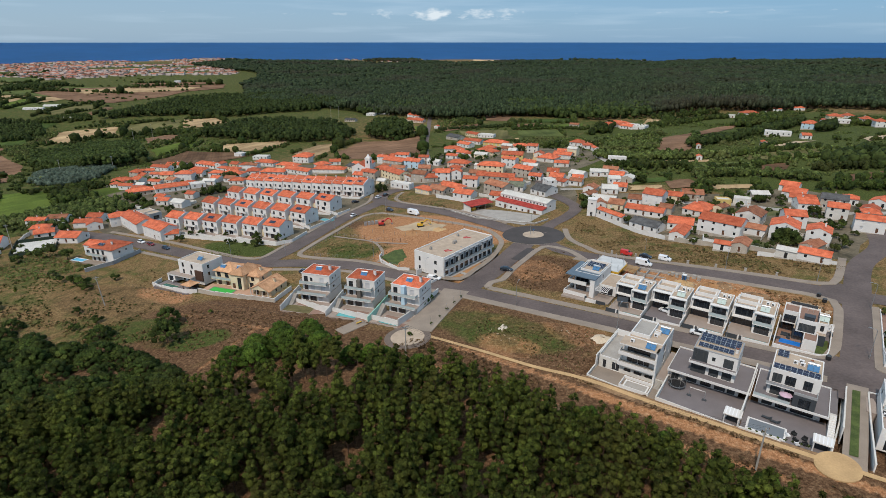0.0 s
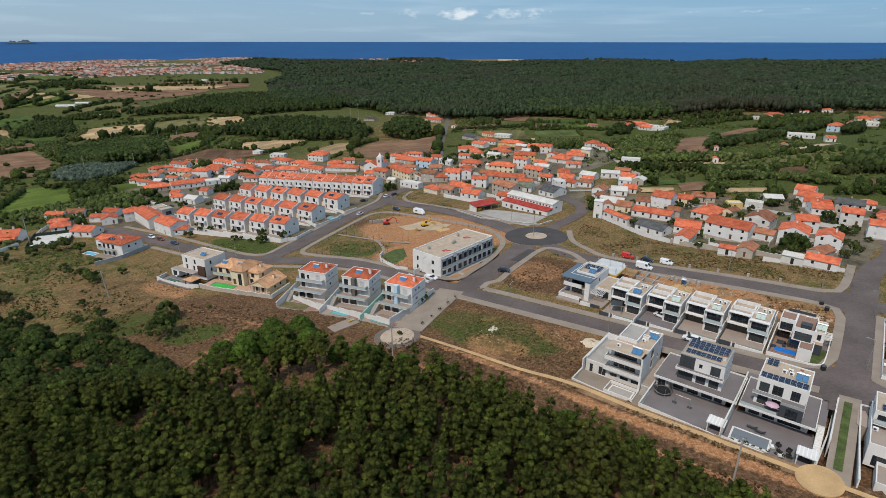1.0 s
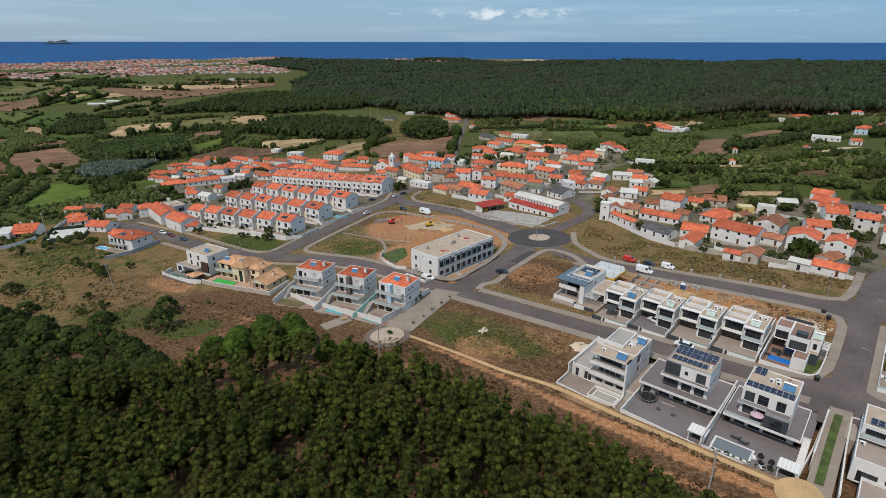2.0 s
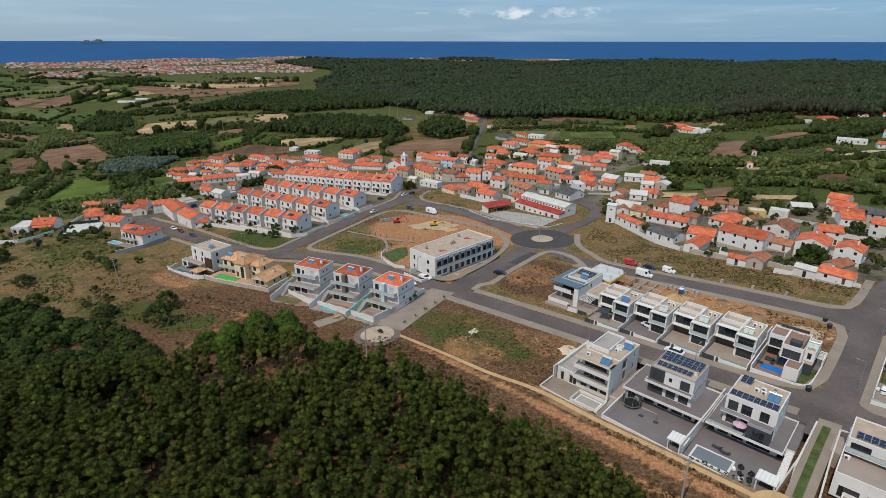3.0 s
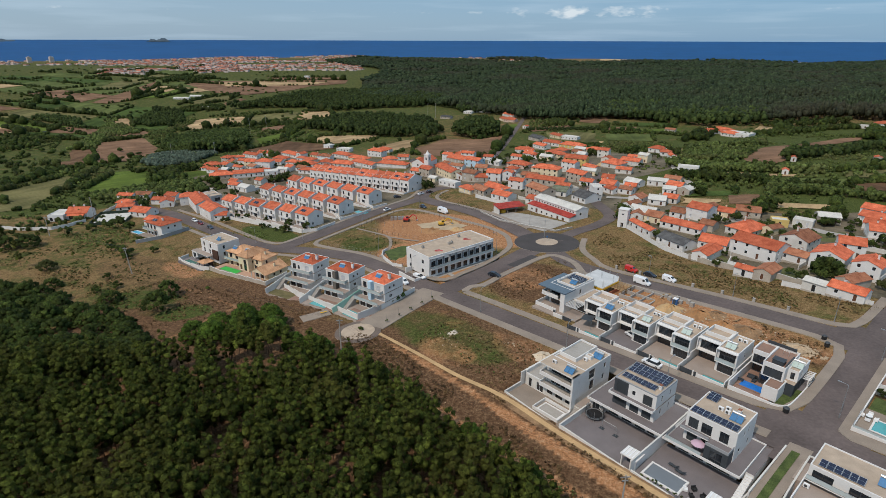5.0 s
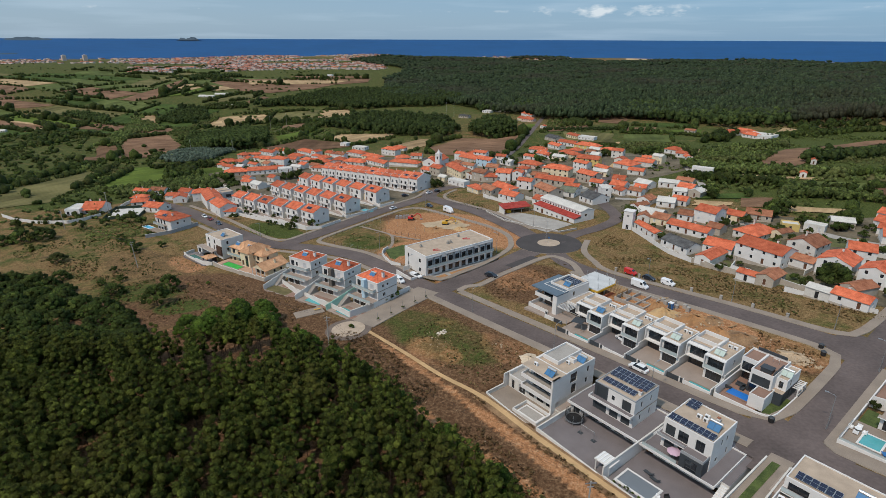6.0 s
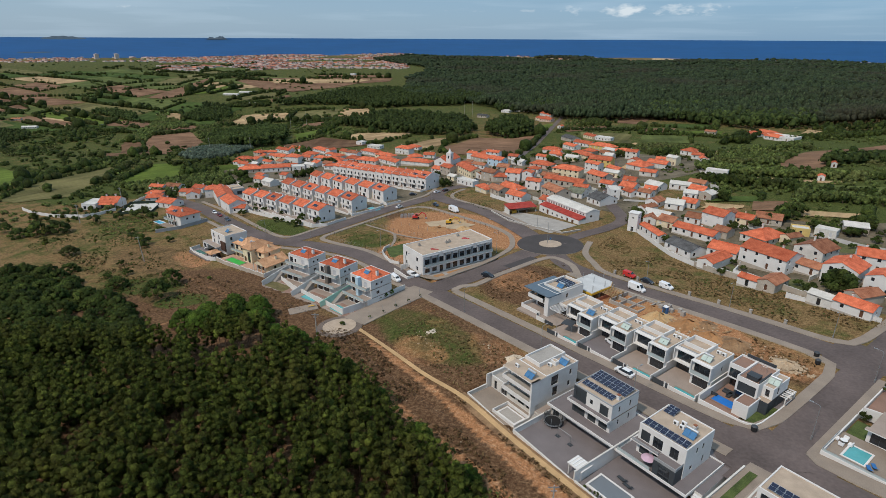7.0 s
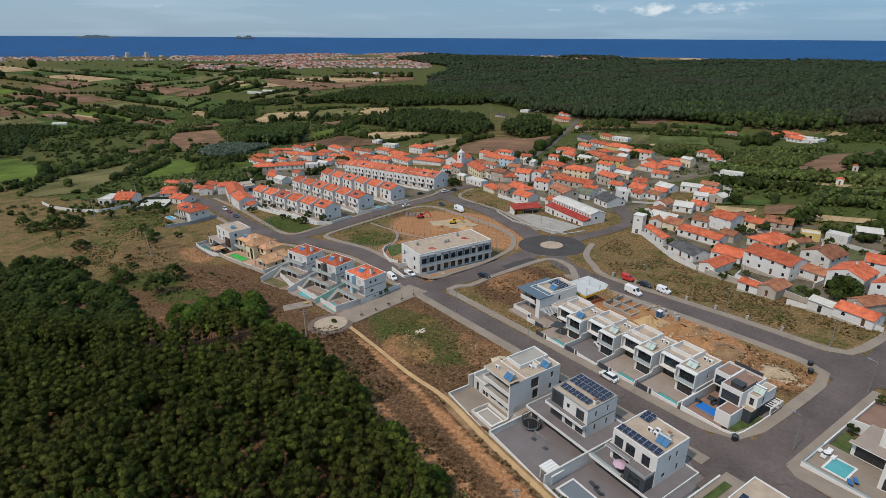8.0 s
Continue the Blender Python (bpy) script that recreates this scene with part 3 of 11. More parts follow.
soil(1, -90, 227, 20, 7, -28, 1.0)
soil(1, -46, 226, 20, 16, -20, 0.3)
soil(1, 84, 204, 30, 4, TURN_A, 0.36)
soil(2, *lot(30, 30), 24, 9, TURN_A, 0.55)
soil(1, -95, 150, 14, 8, 0, 0.6)
soil(1, -130, 175, 60, 34, 0, 0.22)
soil(2, -110, 172, 40, 14, -24, 0.42)
soil(1, -185, 205, 60, 40, -20, 0.36)
soil(1, -72, 142, 9, 6, 20, 0.7)
soil(0, -66, 152, 34, 1.0, -24, 0.42)
soil(0, -60, 138, 1.2, 16, -20, 0.4)
soil(1, 20, 470, 400, 170, 0, 0.42)
soil(1, -560, 700, 480, 560, 0, 0.6)
soil(1, -270, 300, 60, 60, 0, 0.75)
soil(1, 320, 430, 230, 230, 0, 0.85)
soil(1, 80, 520, 160, 200, 0, 0.62)
soil(1, 100, 1900, 2600, 1200, 0, 0.6)


HOLLOWS = []


def hollow(x, y, turn, w, d, level):
    """Ground dug out under a plot whose paving lies lower than the natural slope."""
    HOLLOWS.append((x, y, math.cos(radians(turn)), math.sin(radians(turn)), w, d, level))


def hollow_at(x, y, turn, u, v, w, d, level):
    c, s = math.cos(radians(turn)), math.sin(radians(turn))
    hollow(x + c * u - s * v, y + s * u + c * v, turn, w, d, level)


hollow_at(-16.2, 156.0, -24, -2.4, -10.6, 14.6, 19, -6.2)
hollow_at(-31.2, 162.2, -17, -2.4, -10.6, 14.6, 19, -7.1)
hollow_at(-47.4, 168.8, -16, -2.4, -10.6, 15.0, 19, -8.4)
hollow_at(-83.6, 185.0, -18, -2.0, -6.6, 28.4, 15, -10.8)
hollow_at(-83.6, 185.0, -18, 16.4, -8.2, 5.4, 4, -10.8)
hollow_at(-99.4, 190.6, -25, -4.4, -8.6, 17.2, 18.4, -11.5)
hollow_at(-152.0, 220.8, -19, -8.6, -3.6, 21, 14.6, -15.6)
hollow_at(0.2, 178.4, 52, -9.8, -7.6, 41, 30, -5.6)
hollow(*lot(3.0, -31.2), TURN_A, 16.4, 24, -2.9)
hollow(*lot(19.4, -32.8), TURN_A, 16.8, 25, -1.9)
hollow(*lot(36.2, -33.8), TURN_A, 17.0, 26, -1.3)
for s0, z0 in ((-4.6, -0.75), (6.0, -0.1), (16.6, 0.6), (27.2, 1.25)):
    hollow(*lot(s0, 2.5), TURN_A, 10.4, 16, z0 - 0.5)
hollow(*lot(38.0, 2.6), TURN_A, 12.0, 17, 1.4)
hollow(*lot(-20.6, 8.0), TURN_A, 15.8, 17, -1.8)
hollow(*lot(60.4, 4.4), TURN_A, 16.0, 34, 2.6)
hollow(*lot(57.6, -33), TURN_A, 18.0, 24, -0.4)


def spaced(lo, a, b, hi, step, grow=1.14):
    near = list(np.arange(a, b, step)) + [b]
    out, d = [], step
    x = b
    while x < hi:
        d *= grow
        x += d
        out.append(min(x, hi))
    left, d, x = [], step, a
    while x > lo:
        d *= grow
        x -= d
        left.append(max(x, lo))
    return np.array(left[::-1] + near + out)


def build_ground():
    xs = spaced(-4700, -200, 180, 4700, 1.3, 1.07)
    ys = spaced(-900, 60, 300, 4300, 1.3, 1.07)
    nx, ny = len(xs), len(ys)
    Z = np.array([[ground_z(x, y) for x in xs] for y in ys])
    X, Y = np.meshgrid(xs, ys)
    for x, y, c, s, w, d, level in HOLLOWS:
        a, b = (X - x) * c + (Y - y) * s, -(X - x) * s + (Y - y) * c
        Z = np.where((a > -0.6) & (a < w + 0.6) & (b > -0.3) & (b < d + 0.6), np.minimum(Z, level), Z)
    near = (X > -220) & (X < 200) & (Y > 50) & (Y < 330)
    Z = Z + near * (0.05 * np.sin(X * 1.1 + 3 * np.sin(Y * 0.13)) * np.sin(Y * 0.9 + 2 * np.sin(X * 0.17)) - 0.03)
    verts = np.stack([X, Y, Z], -1).reshape(-1, 3).tolist()
    i = np.arange(nx * ny).reshape(ny, nx)
    faces = np.stack([i[:-1, :-1], i[:-1, 1:], i[1:, 1:], i[1:, :-1]], -1).reshape(-1, 4)
    me = bpy.data.meshes.new("ground")
    me.from_pydata(verts, [], faces.tolist())
    me.materials.append(soil_material())
    me.polygons.foreach_set("use_smooth", [True] * len(faces))
    col = np.zeros((ny, nx, 4), np.float32)
    col[..., 3] = 1
    for ch, x, y, rx, ry, c, s, w in SOILS:
        a, b = (X - x) * c + (Y - y) * s, -(X - x) * s + (Y - y) * c
        d = np.sqrt((a / rx) ** 2 + (b / ry) ** 2)
        k = w * np.clip((1.25 - d) / 0.4, 0, 1)
        col[..., ch] = np.maximum(col[..., ch], k)
    att = me.color_attributes.new("soil", "FLOAT_COLOR", "POINT")
    att.data.foreach_set("color", col.reshape(-1))
    tagged(new("ground", me), "sloping open ground of dry grass, red-brown scrub and bare soil", "ground", kind="structure")


build_ground()


def sea_material():
    m = material("deep_blue_sea", (0.010, 0.072, 0.205), 0.6, 0.14, 0.0025, 0.012, spec=0.08)
    return m


def build_sea():
    g = Geo()
    rs = [3150, 3500, 3750, 4000, 4300, 4600, 4960]
    na = 60
    pt = lambda r, k: ((r * math.sin(radians(-95 + 190 * k / na))), r * math.cos(radians(-95 + 190 * k / na)), -36 + 105 * max(0, (r - 3500) / 1460) ** 1.15)
    for r0, r1 in zip(rs, rs[1:]):
        for k in range(na):
            g.face([pt(r0, k), pt(r0, k + 1), pt(r1, k + 1), pt(r1, k)])
    tagged(part("water", g, sea_material(), smooth=True), "deep blue ocean out to a sharp horizon", "sea", kind="structure")


build_sea()


def smooth_line(pts, step=3.0, closed=False):
    """A line led smoothly through its points."""
    p = [Vector(q) for q in pts]
    n = len(p)
    out = []
    for i in range(n if closed else n - 1):
        a, b, c, d = (p[(i - 1) % n], p[i], p[(i + 1) % n], p[(i + 2) % n]) if closed else (p[max(i - 1, 0)], p[i], p[i + 1], p[min(i + 2, n - 1)])
        k = max(1, int((c - b).length / step))
        for j in range(k):
            t = j / k
            out.append(0.5 * ((2 * b) + (c - a) * t + (2 * a - 5 * b + 4 * c - d) * t * t + (3 * b - a - 3 * c + d) * t ** 3))
    if not closed:
        out.append(p[-1])
    return out


def strip(name, pts, width, mat, lift, label, category, closed=False, kerb=None, step=3.0):
    """A road, pavement or track laid along a line on the ground; with a kerb it is a raised slab."""
    line = smooth_line(pts, step, closed)
    n = len(line)
    g = Geo()
    rows = []
    for i, q in enumerate(line):
        a, b = (line[i - 1], line[(i + 1) % n]) if closed else (line[max(i - 1, 0)], line[min(i + 1, n - 1)])
        d = (b - a).normalized()
        s = Vector((-d.y, d.x))
        l, r = q + s * width / 2, q - s * width / 2
        rows.append([(l.x, l.y, ground_z(*l) + lift), (q.x, q.y, ground_z(*q) + lift), (r.x, r.y, ground_z(*r) + lift)])
    for i in range(n if closed else n - 1):
        a, b = rows[i], rows[(i + 1) % n]
        g.face([a[1], b[1], b[0], a[0]])
        g.face([a[2], b[2], b[1], a[1]])
        if kerb:
            for k, o in ((0, 1), (2, -1)):
                for p, q in (((a[k], b[k])),):
                    lo = [(p[0], p[1], p[2] - 0.3), (q[0], q[1], q[2] - 0.3)]
                    g.face([p, q, lo[1], lo[0]] if o < 0 else [lo[0], lo[1], q, p], 1)
    mats = [mat] + ([kerb] if kerb else [])
    return tagged(part(name, g, mats), label, category, kind="structure")


def disc(cx, cy, r, lift, n=40, inner=0.0, z=None):
    g = Geo()
    for i in range(n):
        a, b = 2 * math.pi * i / n, 2 * math.pi * (i + 1) / n
        p = [(cx + r * math.cos(t), cy + r * math.sin(t)) for t in (a, b)]
        q = [(cx + inner * math.cos(t), cy + inner * math.sin(t)) for t in (a, b)]
        h = lambda v: (v[0], v[1], (ground_z(*v) if z is None else z) + lift)
        g.face([h(p[0]), h(p[1]), h(q[1]), h(q[0])] if inner else [h(p[0]), h(p[1]), (cx, cy, (ground_z(cx, cy) if z is None else z) + lift)])
        if lift > 0.1:
            g.face([(p[0][0], p[0][1], h(p[0])[2] - 0.3), (p[1][0], p[1][1], h(p[1])[2] - 0.3), h(p[1]), h(p[0])], 1)
    return g


ROAD = "grey asphalt street with worn patches"
strip("road_a", [lot(-52, -2.8), lot(0, -2.8), lot(54, -2.8), lot(90, -2.8), lot(130, -3)], 6.4, ASPHALT, 0.05, ROAD, "road")
for s0, n0 in ((51.0, 0.6), (51.0, 43.0), (60.0, 0.8), (50.6, 50.5), (51.4, -6.4), (61.0, -6.0)):
    tagged(part("road_corner", disc(*lot(s0, n0), 4.4, 0.058), [ASPHALT, KERB]), "worn grey asphalt at a street corner", "road", kind="structure")
strip("road_c", [lot(55.6, -14), lot(55.4, 20), lot(55.2, 50), lot(56, 75), lot(62, 100), lot(60, 125)], 7.0, ASPHALT, 0.065, ROAD, "road")
strip("road_b", [lot(70, 46.5), lot(52, 46.5), lot(20, 46.5), lot(-10, 45.5), lot(-26, 46), (47, 201), (41, 214)], 7.6, ASPHALT, 0.08, ROAD, "road")
strip("road_e", [(5, 163.5), (10, 171), (17, 181), (25, 195), (33, 211)], 9.0, ASPHALT, 0.095, ROAD, "road")
strip("road_d", [(16, 159), (5, 167.5), (-4.5, 174.5), (-16, 184.5), (-31.5, 195), (-45, 200.3), (-61, 204), (-80, 206.5), (-104, 219), (-130, 234.5), (-162, 254), (-200, 272), (-240, 300)], 8.2, ASPHALT, 0.11, ROAD, "road")
strip("road_h", [(-74, 205), (-66, 222), (-59, 243), (-51, 266), (-41, 286), (-33, 300)], 8.5, ASPHALT, 0.125, ROAD, "road")
strip("road_f", [(33, 226), (25, 238), (15, 251), (2, 266), (-13, 279), (-28, 291), (-36, 302), (-34, 318), (-24, 327), (-8, 332), (14, 337)], 8.6, ASPHALT, 0.14, ROAD, "road")
strip("road_g", [(42, 226), (50, 238), (60, 250), (66, 263), (62, 282), (57, 300), (58, 320), (62, 350), (61, 380), (56, 420)], 6.0, ASPHALT, 0.155, ROAD, "road")
tagged(part("roundabout", disc(38.8, 222.5, 13.2, 0.17), [ASPHALT_DARK, KERB]), "dark asphalt ring of a small roundabout", "road", kind="structure")
tagged(part("roundabout_island", disc(38.8, 222.5, 4.5, 0.33, 28), [GRAVEL, KERB]), "gravelled round traffic island with a pale kerb", "island", kind="structure")
strip("country_road", [(-8, 395), (-13, 440), (-17, 535), (-17.7, 641), (-18, 755), (-18, 900)], 5.4, ASPHALT, 0.25, "straight grey country road up to the woods", "road")
strip("lane", [(62, 380), (70, 410), (72, 450), (66, 500), (75, 560)], 4.0, SAND, 0.2, "pale unpaved lane between fields", "lane")
strip("lane", [(66, 300), (90, 300), (112, 330), (112, 400), (120, 440), (110, 520)], 4.0, CONCRETE, 0.2, "pale concrete lane along the village edge", "lane")
strip("lane", [(100, 275), (112, 262), (140, 250), (150, 240), (172, 228), (200, 224)], 4.5, CONCRETE, 0.2, "pale concrete lane between old houses", "lane")
strip("parking_bay", [(27.4, 192.2), (35.4, 204.4)], 4.0, ASPHALT_DARK, 0.19, "fresh dark asphalt parking bay", "parking")

PAVE = "pale stone pavement with a low kerb"
strip("pavement", [lot(-48.5, -7.3), lot(-20, -7.3), lot(2, -7.3), lot(50, -7.3)], 2.6, PAVING, 0.20, PAVE, "pavement", kerb=KERB)
strip("pavement", [lot(-44, 2.2), lot(-10, 2.0), lot(20, 1.5), lot(44, 1.6), lot(49.5, 3.6), lot(51, 9), lot(51, 34), lot(49.5, 39.6), lot(44, 41.6), lot(15, 41.8), lot(-12, 41), lot(-30, 41)], 2.3, PAVING, 0.21, PAVE, "pavement", kerb=KERB)
strip("pavement", [lot(59.5, 3), lot(59.5, 12), lot(59.4, 40)], 1.7, PAVING, 0.20, PAVE, "pavement", kerb=KERB)
strip("pavement", [lot(92, 2.6), lot(66, 2.5), lot(61.5, 2.7), lot(59.8, 4)], 3.4, PAVING, 0.215, PAVE, "pavement", kerb=KERB)
strip("pavement", [lot(51, 80), lot(50, 58), lot(46, 52.4), lot(30, 51.8), lot(0, 51.4), lot(-22, 51.4), (57, 204), (53, 216), (54, 230)], 2.4, PAVING, 0.20, PAVE, "pavement", kerb=KERB)
strip("pavement", [(6, 176.8), (-5, 181.5), (-19, 192), (-33, 201.3), (-52, 208.6), (-60, 213.5), (-59, 222), (-51.5, 243), (-45, 260), (-40, 270.5), (-32, 273), (-18, 264), (-5, 254.5), (10, 243), (20, 232), (23.5, 222), (24, 212), (18, 195), (11, 183.5)], 2.2, PAVING, 0.22, PAVE, "pavement", closed=True, kerb=KERB)
strip("pavement", [(-170, 266), (-132, 245), (-106, 228), (-84, 214), (-76, 213), (-72, 222), (-65, 243), (-57, 266), (-47, 287), (-42, 300), (-42, 318)], 2.0, PAVING, 0.20, PAVE, "pavement", kerb=KERB)
strip("pavement", [(-1, 166), (-9, 171.5), (-19, 180), (-34, 189.8), (-48, 194.6), (-66, 197.6), (-85, 201), (-108, 213.5), (-130, 226.5), (-150, 238)], 2.0, PAVING, 0.20, PAVE, "pavement", kerb=KERB)
strip("pavement", [lot(-44, 2.2), (15.0, 168.4), (16.5, 171.6), (20.6, 173.6), (25, 182.5), (31.4, 193), (37.6, 203), (42.5, 206.5), (49.5, 199.5), lot(-26, 41.2)], 2.4, PAVING, 0.215, PAVE, "pavement", kerb=KERB)
strip("pavement", [(30, 241), (22, 252), (8, 268), (-6, 280), (-22, 293), (-27, 304), (-24, 318)], 2.0, PAVING, 0.20, PAVE, "pavement", kerb=KERB)
strip("footpath", [(-50, 237), (-47.7, 235.6), (-38.7, 230.5), (-30.2, 224.7), (-25.4, 213.0), (-24.4, 203.0), (-25.4, 198.8)], 1.3, PAVING, 0.18, "narrow pale footpath across an empty lot", "footpath")
strip("footpath", [(-30.6, 224.9), (-22.4, 221.7), (-15.0, 219.5)], 1.2, PAVING, 0.19, "narrow pale footpath across an empty lot", "footpath")
strip("pavement", [(4.5, 167), (-2, 153), (-7.5, 140)], 9.0, PAVING, 0.17, "broad pale paved walk beside a white garden wall", "pavement", kerb=KERB)
strip("sandy_track", [(-4, 136), (10, 126.6), (22, 118.6), lot(3.5, -32.4), lot(20, -33.8), lot(36, -34.8), lot(53, -35.8), lot(64, -36.4), lot(80, -36)], 1.1, SAND, 0.12, "narrow pale sandy track along the garden walls", "track")
RING_STONE = material("grey_brown_concrete_setts", (0.15, 0.115, 0.095), 0.9, 0.22, 0.5, 4.0, 0.01)
tagged(part("turning_circle", disc(-10, 136, 6.6, 0.14), [RING_STONE, KERB]), "round grey concrete ring at a path's end", "paving", kind="structure")
tagged(part("stone_bed", disc(-10, 136, 4.8, 0.26), [GRAVEL, KERB]), "round bed of pale stones and low plants", "bed", kind="structure")
tagged(part("sandy_circle", disc(*lot(53, -36.4), 3.7, 0.2), [SAND, SAND]), "round patch of pale yellow sand", "paving", kind="structure")
strip("pavement", [(-30.5, 141.5), (-24, 147.5)], 4.6, PAVING, 0.16, "short pale paved landing on open ground", "pavement", kerb=KERB)

EARTH = material("trodden_earth", (0.17, 0.095, 0.05), 1.0, 0.35, 0.3, 2.5, 0.03, tint=(0.26, 0.16, 0.085))
strip("verge", [lot(2, -32.5), lot(19.4, -34.0)], 2.8, EARTH, 0.09, "bare earth verge under a garden wall", "verge")
strip("verge", [lot(19.4, -34.0), lot(36.2, -35.0)], 2.8, EARTH, 0.095, "bare earth verge under a garden wall", "verge")
strip("verge", [lot(36.2, -35.1), lot(53.4, -35.8)], 2.8, EARTH, 0.10, "bare earth verge under a garden wall", "verge")

# ---------------------------------------------------------------- village houses
WALLS = {"w": (WHITE, "white"), "c": (CREAM, "cream"), "y": (YELLOW, "ochre yellow"), "t": (TAN, "bare cement"), "b": (BLUE, "pale blue"),
         "p": (PINK, "rose"), "o": (WHITE_OLD, "weathered white"), "r": (TAN, "grey-brown")}
ROOFS = {"g": (TILE, "orange tiled gable roof"), "h": (TILE, "orange tiled hip roof"), "gd": (TILE_OLD, "old brown tiled gable roof"),
         "gk": (TILE_DARK, "dark grey gable roof"), "gg": (TILE_GREEN, "mossy green sheet roof"), "gx": (CEMENT_ROOF, "pale cement sheet roof"),
         "gy": (TILE_OLD, "rusty sheet roof"), "f": (WHITE_OLD, "flat white roof")}
rng = random.Random(7)
HOUSES = []


def cottage(x, y, w, d, storeys, turn, roof, wall):
    """A village house; its front runs from (x, y) along the given turn."""
    wm, wname = WALLS[wall]
    rm, rname = ROOFS[roof]
    a = radians(turn)
    corners = [(x + u * math.cos(a) - v * math.sin(a), y + u * math.sin(a) + v * math.cos(a)) for u in (0, w) for v in (0, d)]
    zs = [ground_z(*c) for c in corners]
    HOUSES.append((sum(c[0] for c in corners) / 4, sum(c[1] for c in corners) / 4, max(w, d) / 2))
    z, low = max(zs[0], zs[2]) + 0.1, min(zs) - 0.6
    o = thing("house", "%s %s house with %s" % ("two-storey" if storeys == 2 else "low", wname, rname), "house",
              pose(x, y, z, 0, 0, turn), "village houses")
    h = (5.0 if storeys == 2 else 2.7) + rng.uniform(-0.2, 0.3)
    holes = {"S": [], "E": [], "W": []}
    style = rng.choice("pplgg")
    for side, run in (("S", w), ("E", d), ("W", d)):
        k = max(1, int(run / 3.3))
        for st in range(storeys):
            for i in range(k):
                if side != "S" and rng.random() < 0.45:
                    continue
                u = run * (i + 0.5) / k - 0.5
                if st == 0 and side == "S" and i == k // 2:
                    holes[side].append((u, 0.05, 1.0, 2.1, "d" if rng.random() < 0.6 else style))
                else:
                    holes[side].append((u, 0.95 + 2.7 * st, 1.0, 1.2, style))
    g = Geo()
    shell(g, 0, 0, w, d, 0, h, holes)
    g.box(-0.03, -0.03, low - z, w + 0.03, d + 0.03, -0.004, 1)
    part("wall", g, [wm, TAN], o)
    fit_windows(o, 0, 0, w, d, 0, holes, True)
    if roof == "f":
        part("roof", parapet(Geo().box(0.2, 0.2, h, w - 0.2, d - 0.2, h + 0.06, 1), 0, 0, w, d, h, h + 0.45), [wm, CEMENT_ROOF], o)
    elif roof == "h":
        part("roof", hip_roof(0, 0, w, d, h, 0.24 * min(w, d), 0.35), [rm], o)
    else:
        along = "x" if w >= d * 0.9 else "y"
        part("roof", gable_roof(0, 0, w, d, h, 0.2 * (d if along == "x" else w), along, 0.3), [rm, wm], o)
    if roof != "f" and w > 7 and rng.random() < 0.6:
        cx = rng.uniform(0.2, 0.7) * w
        chimney(o, cx, d * 0.6, h, h + 0.22 * d + 0.3, 0.5, wm)
    return o


cottage(-4.9, 342.9, 9.4, 8, 2, -5, "g", "w")
cottage(4.3, 347.2, 8.0, 8, 1, -6, "g", "w")
cottage(3.1, 387.3, 15.0, 9, 1, -23, "h", "p")
cottage(1.1, 463.3, 14.9, 8.3, 1, 1, "h", "w")
cottage(22.4, 355.9, 17.3, 9, 2, -17, "h", "c")
cottage(44.1, 343.4, 13.3, 8, 2, -42, "g", "t")
cottage(20.2, 332.5, 24.0, 8, 1, -18, "g", "t")
cottage(23.1, 303.0, 14.9, 9, 2, -50, "gd", "t")
cottage(24.7, 285.0, 9.2, 7, 1, -25, "g", "w")
cottage(5.4, 294.7, 11.2, 8, 1, -30, "g", "w")
cottage(-2.4, 317.4, 12.3, 8, 1, -40, "g", "c")
cottage(36.7, 303.5, 8.8, 9, 1, -21, "gg", "w")
cottage(48.0, 292.5, 10.2, 11, 1, -48, "gk", "w")
cottage(59.1, 299.6, 4.9, 9, 2, 12, "f", "w")
cottage(62.8, 320.0, 8.5, 9, 1, -24, "g", "w")
cottage(66.3, 385.6, 12.7, 12, 1, -35, "h", "o")
cottage(78.8, 392.5, 13.2, 8, 1, -25, "g", "o")
cottage(41.8, 390.7, 15.3, 9, 2, -15, "g", "y")
cottage(26.9, 439.0, 18.3, 8.1, 1, -50, "h", "c")
cottage(35.9, 494.9, 21.7, 9.6, 1, -26, "h", "y")
cottage(58.4, 447.3, 12.2, 8.2, 1, 3, "h", "c")
cottage(104.3, 453.5, 11.2, 9.2, 1, -35, "h", "w")
cottage(109.6, 429.1, 7.8, 7.1, 1, -7, "h", "w")
cottage(19.5, 533.1, 18.7, 8.8, 1, -32, "g", "w")
cottage(36.7, 575.5, 16.6, 7.8, 1, -25, "f", "w")
cottage(3.1, 582.8, 18.3, 11.2, 1, -50, "gk", "t")
cottage(24.2, 593.6, 16.9, 7.8, 1, -50, "g", "c")
cottage(12.7, 508.5, 15.5, 7.6, 1, -47, "g", "w")
cottage(54.0, 375.0, 11.4, 6, 1, -48, "g", "t")
cottage(64.7, 311.4, 7.2, 6, 1, -50, "g", "w")
cottage(75.6, 314.9, 6.4, 6, 1, -16, "g", "t")
cottage(-43.0, 364.6, 23.4, 9, 2, -50, "g", "c")
cottage(-28.5, 350.3, 7.9, 9, 1, -18, "gd", "w")
cottage(-20.4, 344.4, 9.6, 8, 2, -26, "gd", "t")
cottage(-11.8, 340.2, 8.5, 8, 1, 6, "g", "t")
cottage(-3.7, 344.5, 8.4, 8, 2, -5, "g", "w")
cottage(5.4, 343.7, 6.1, 7, 2, -5, "g", "w")
cottage(-28.2, 393.4, 12.5, 8, 2, -27, "g", "b")
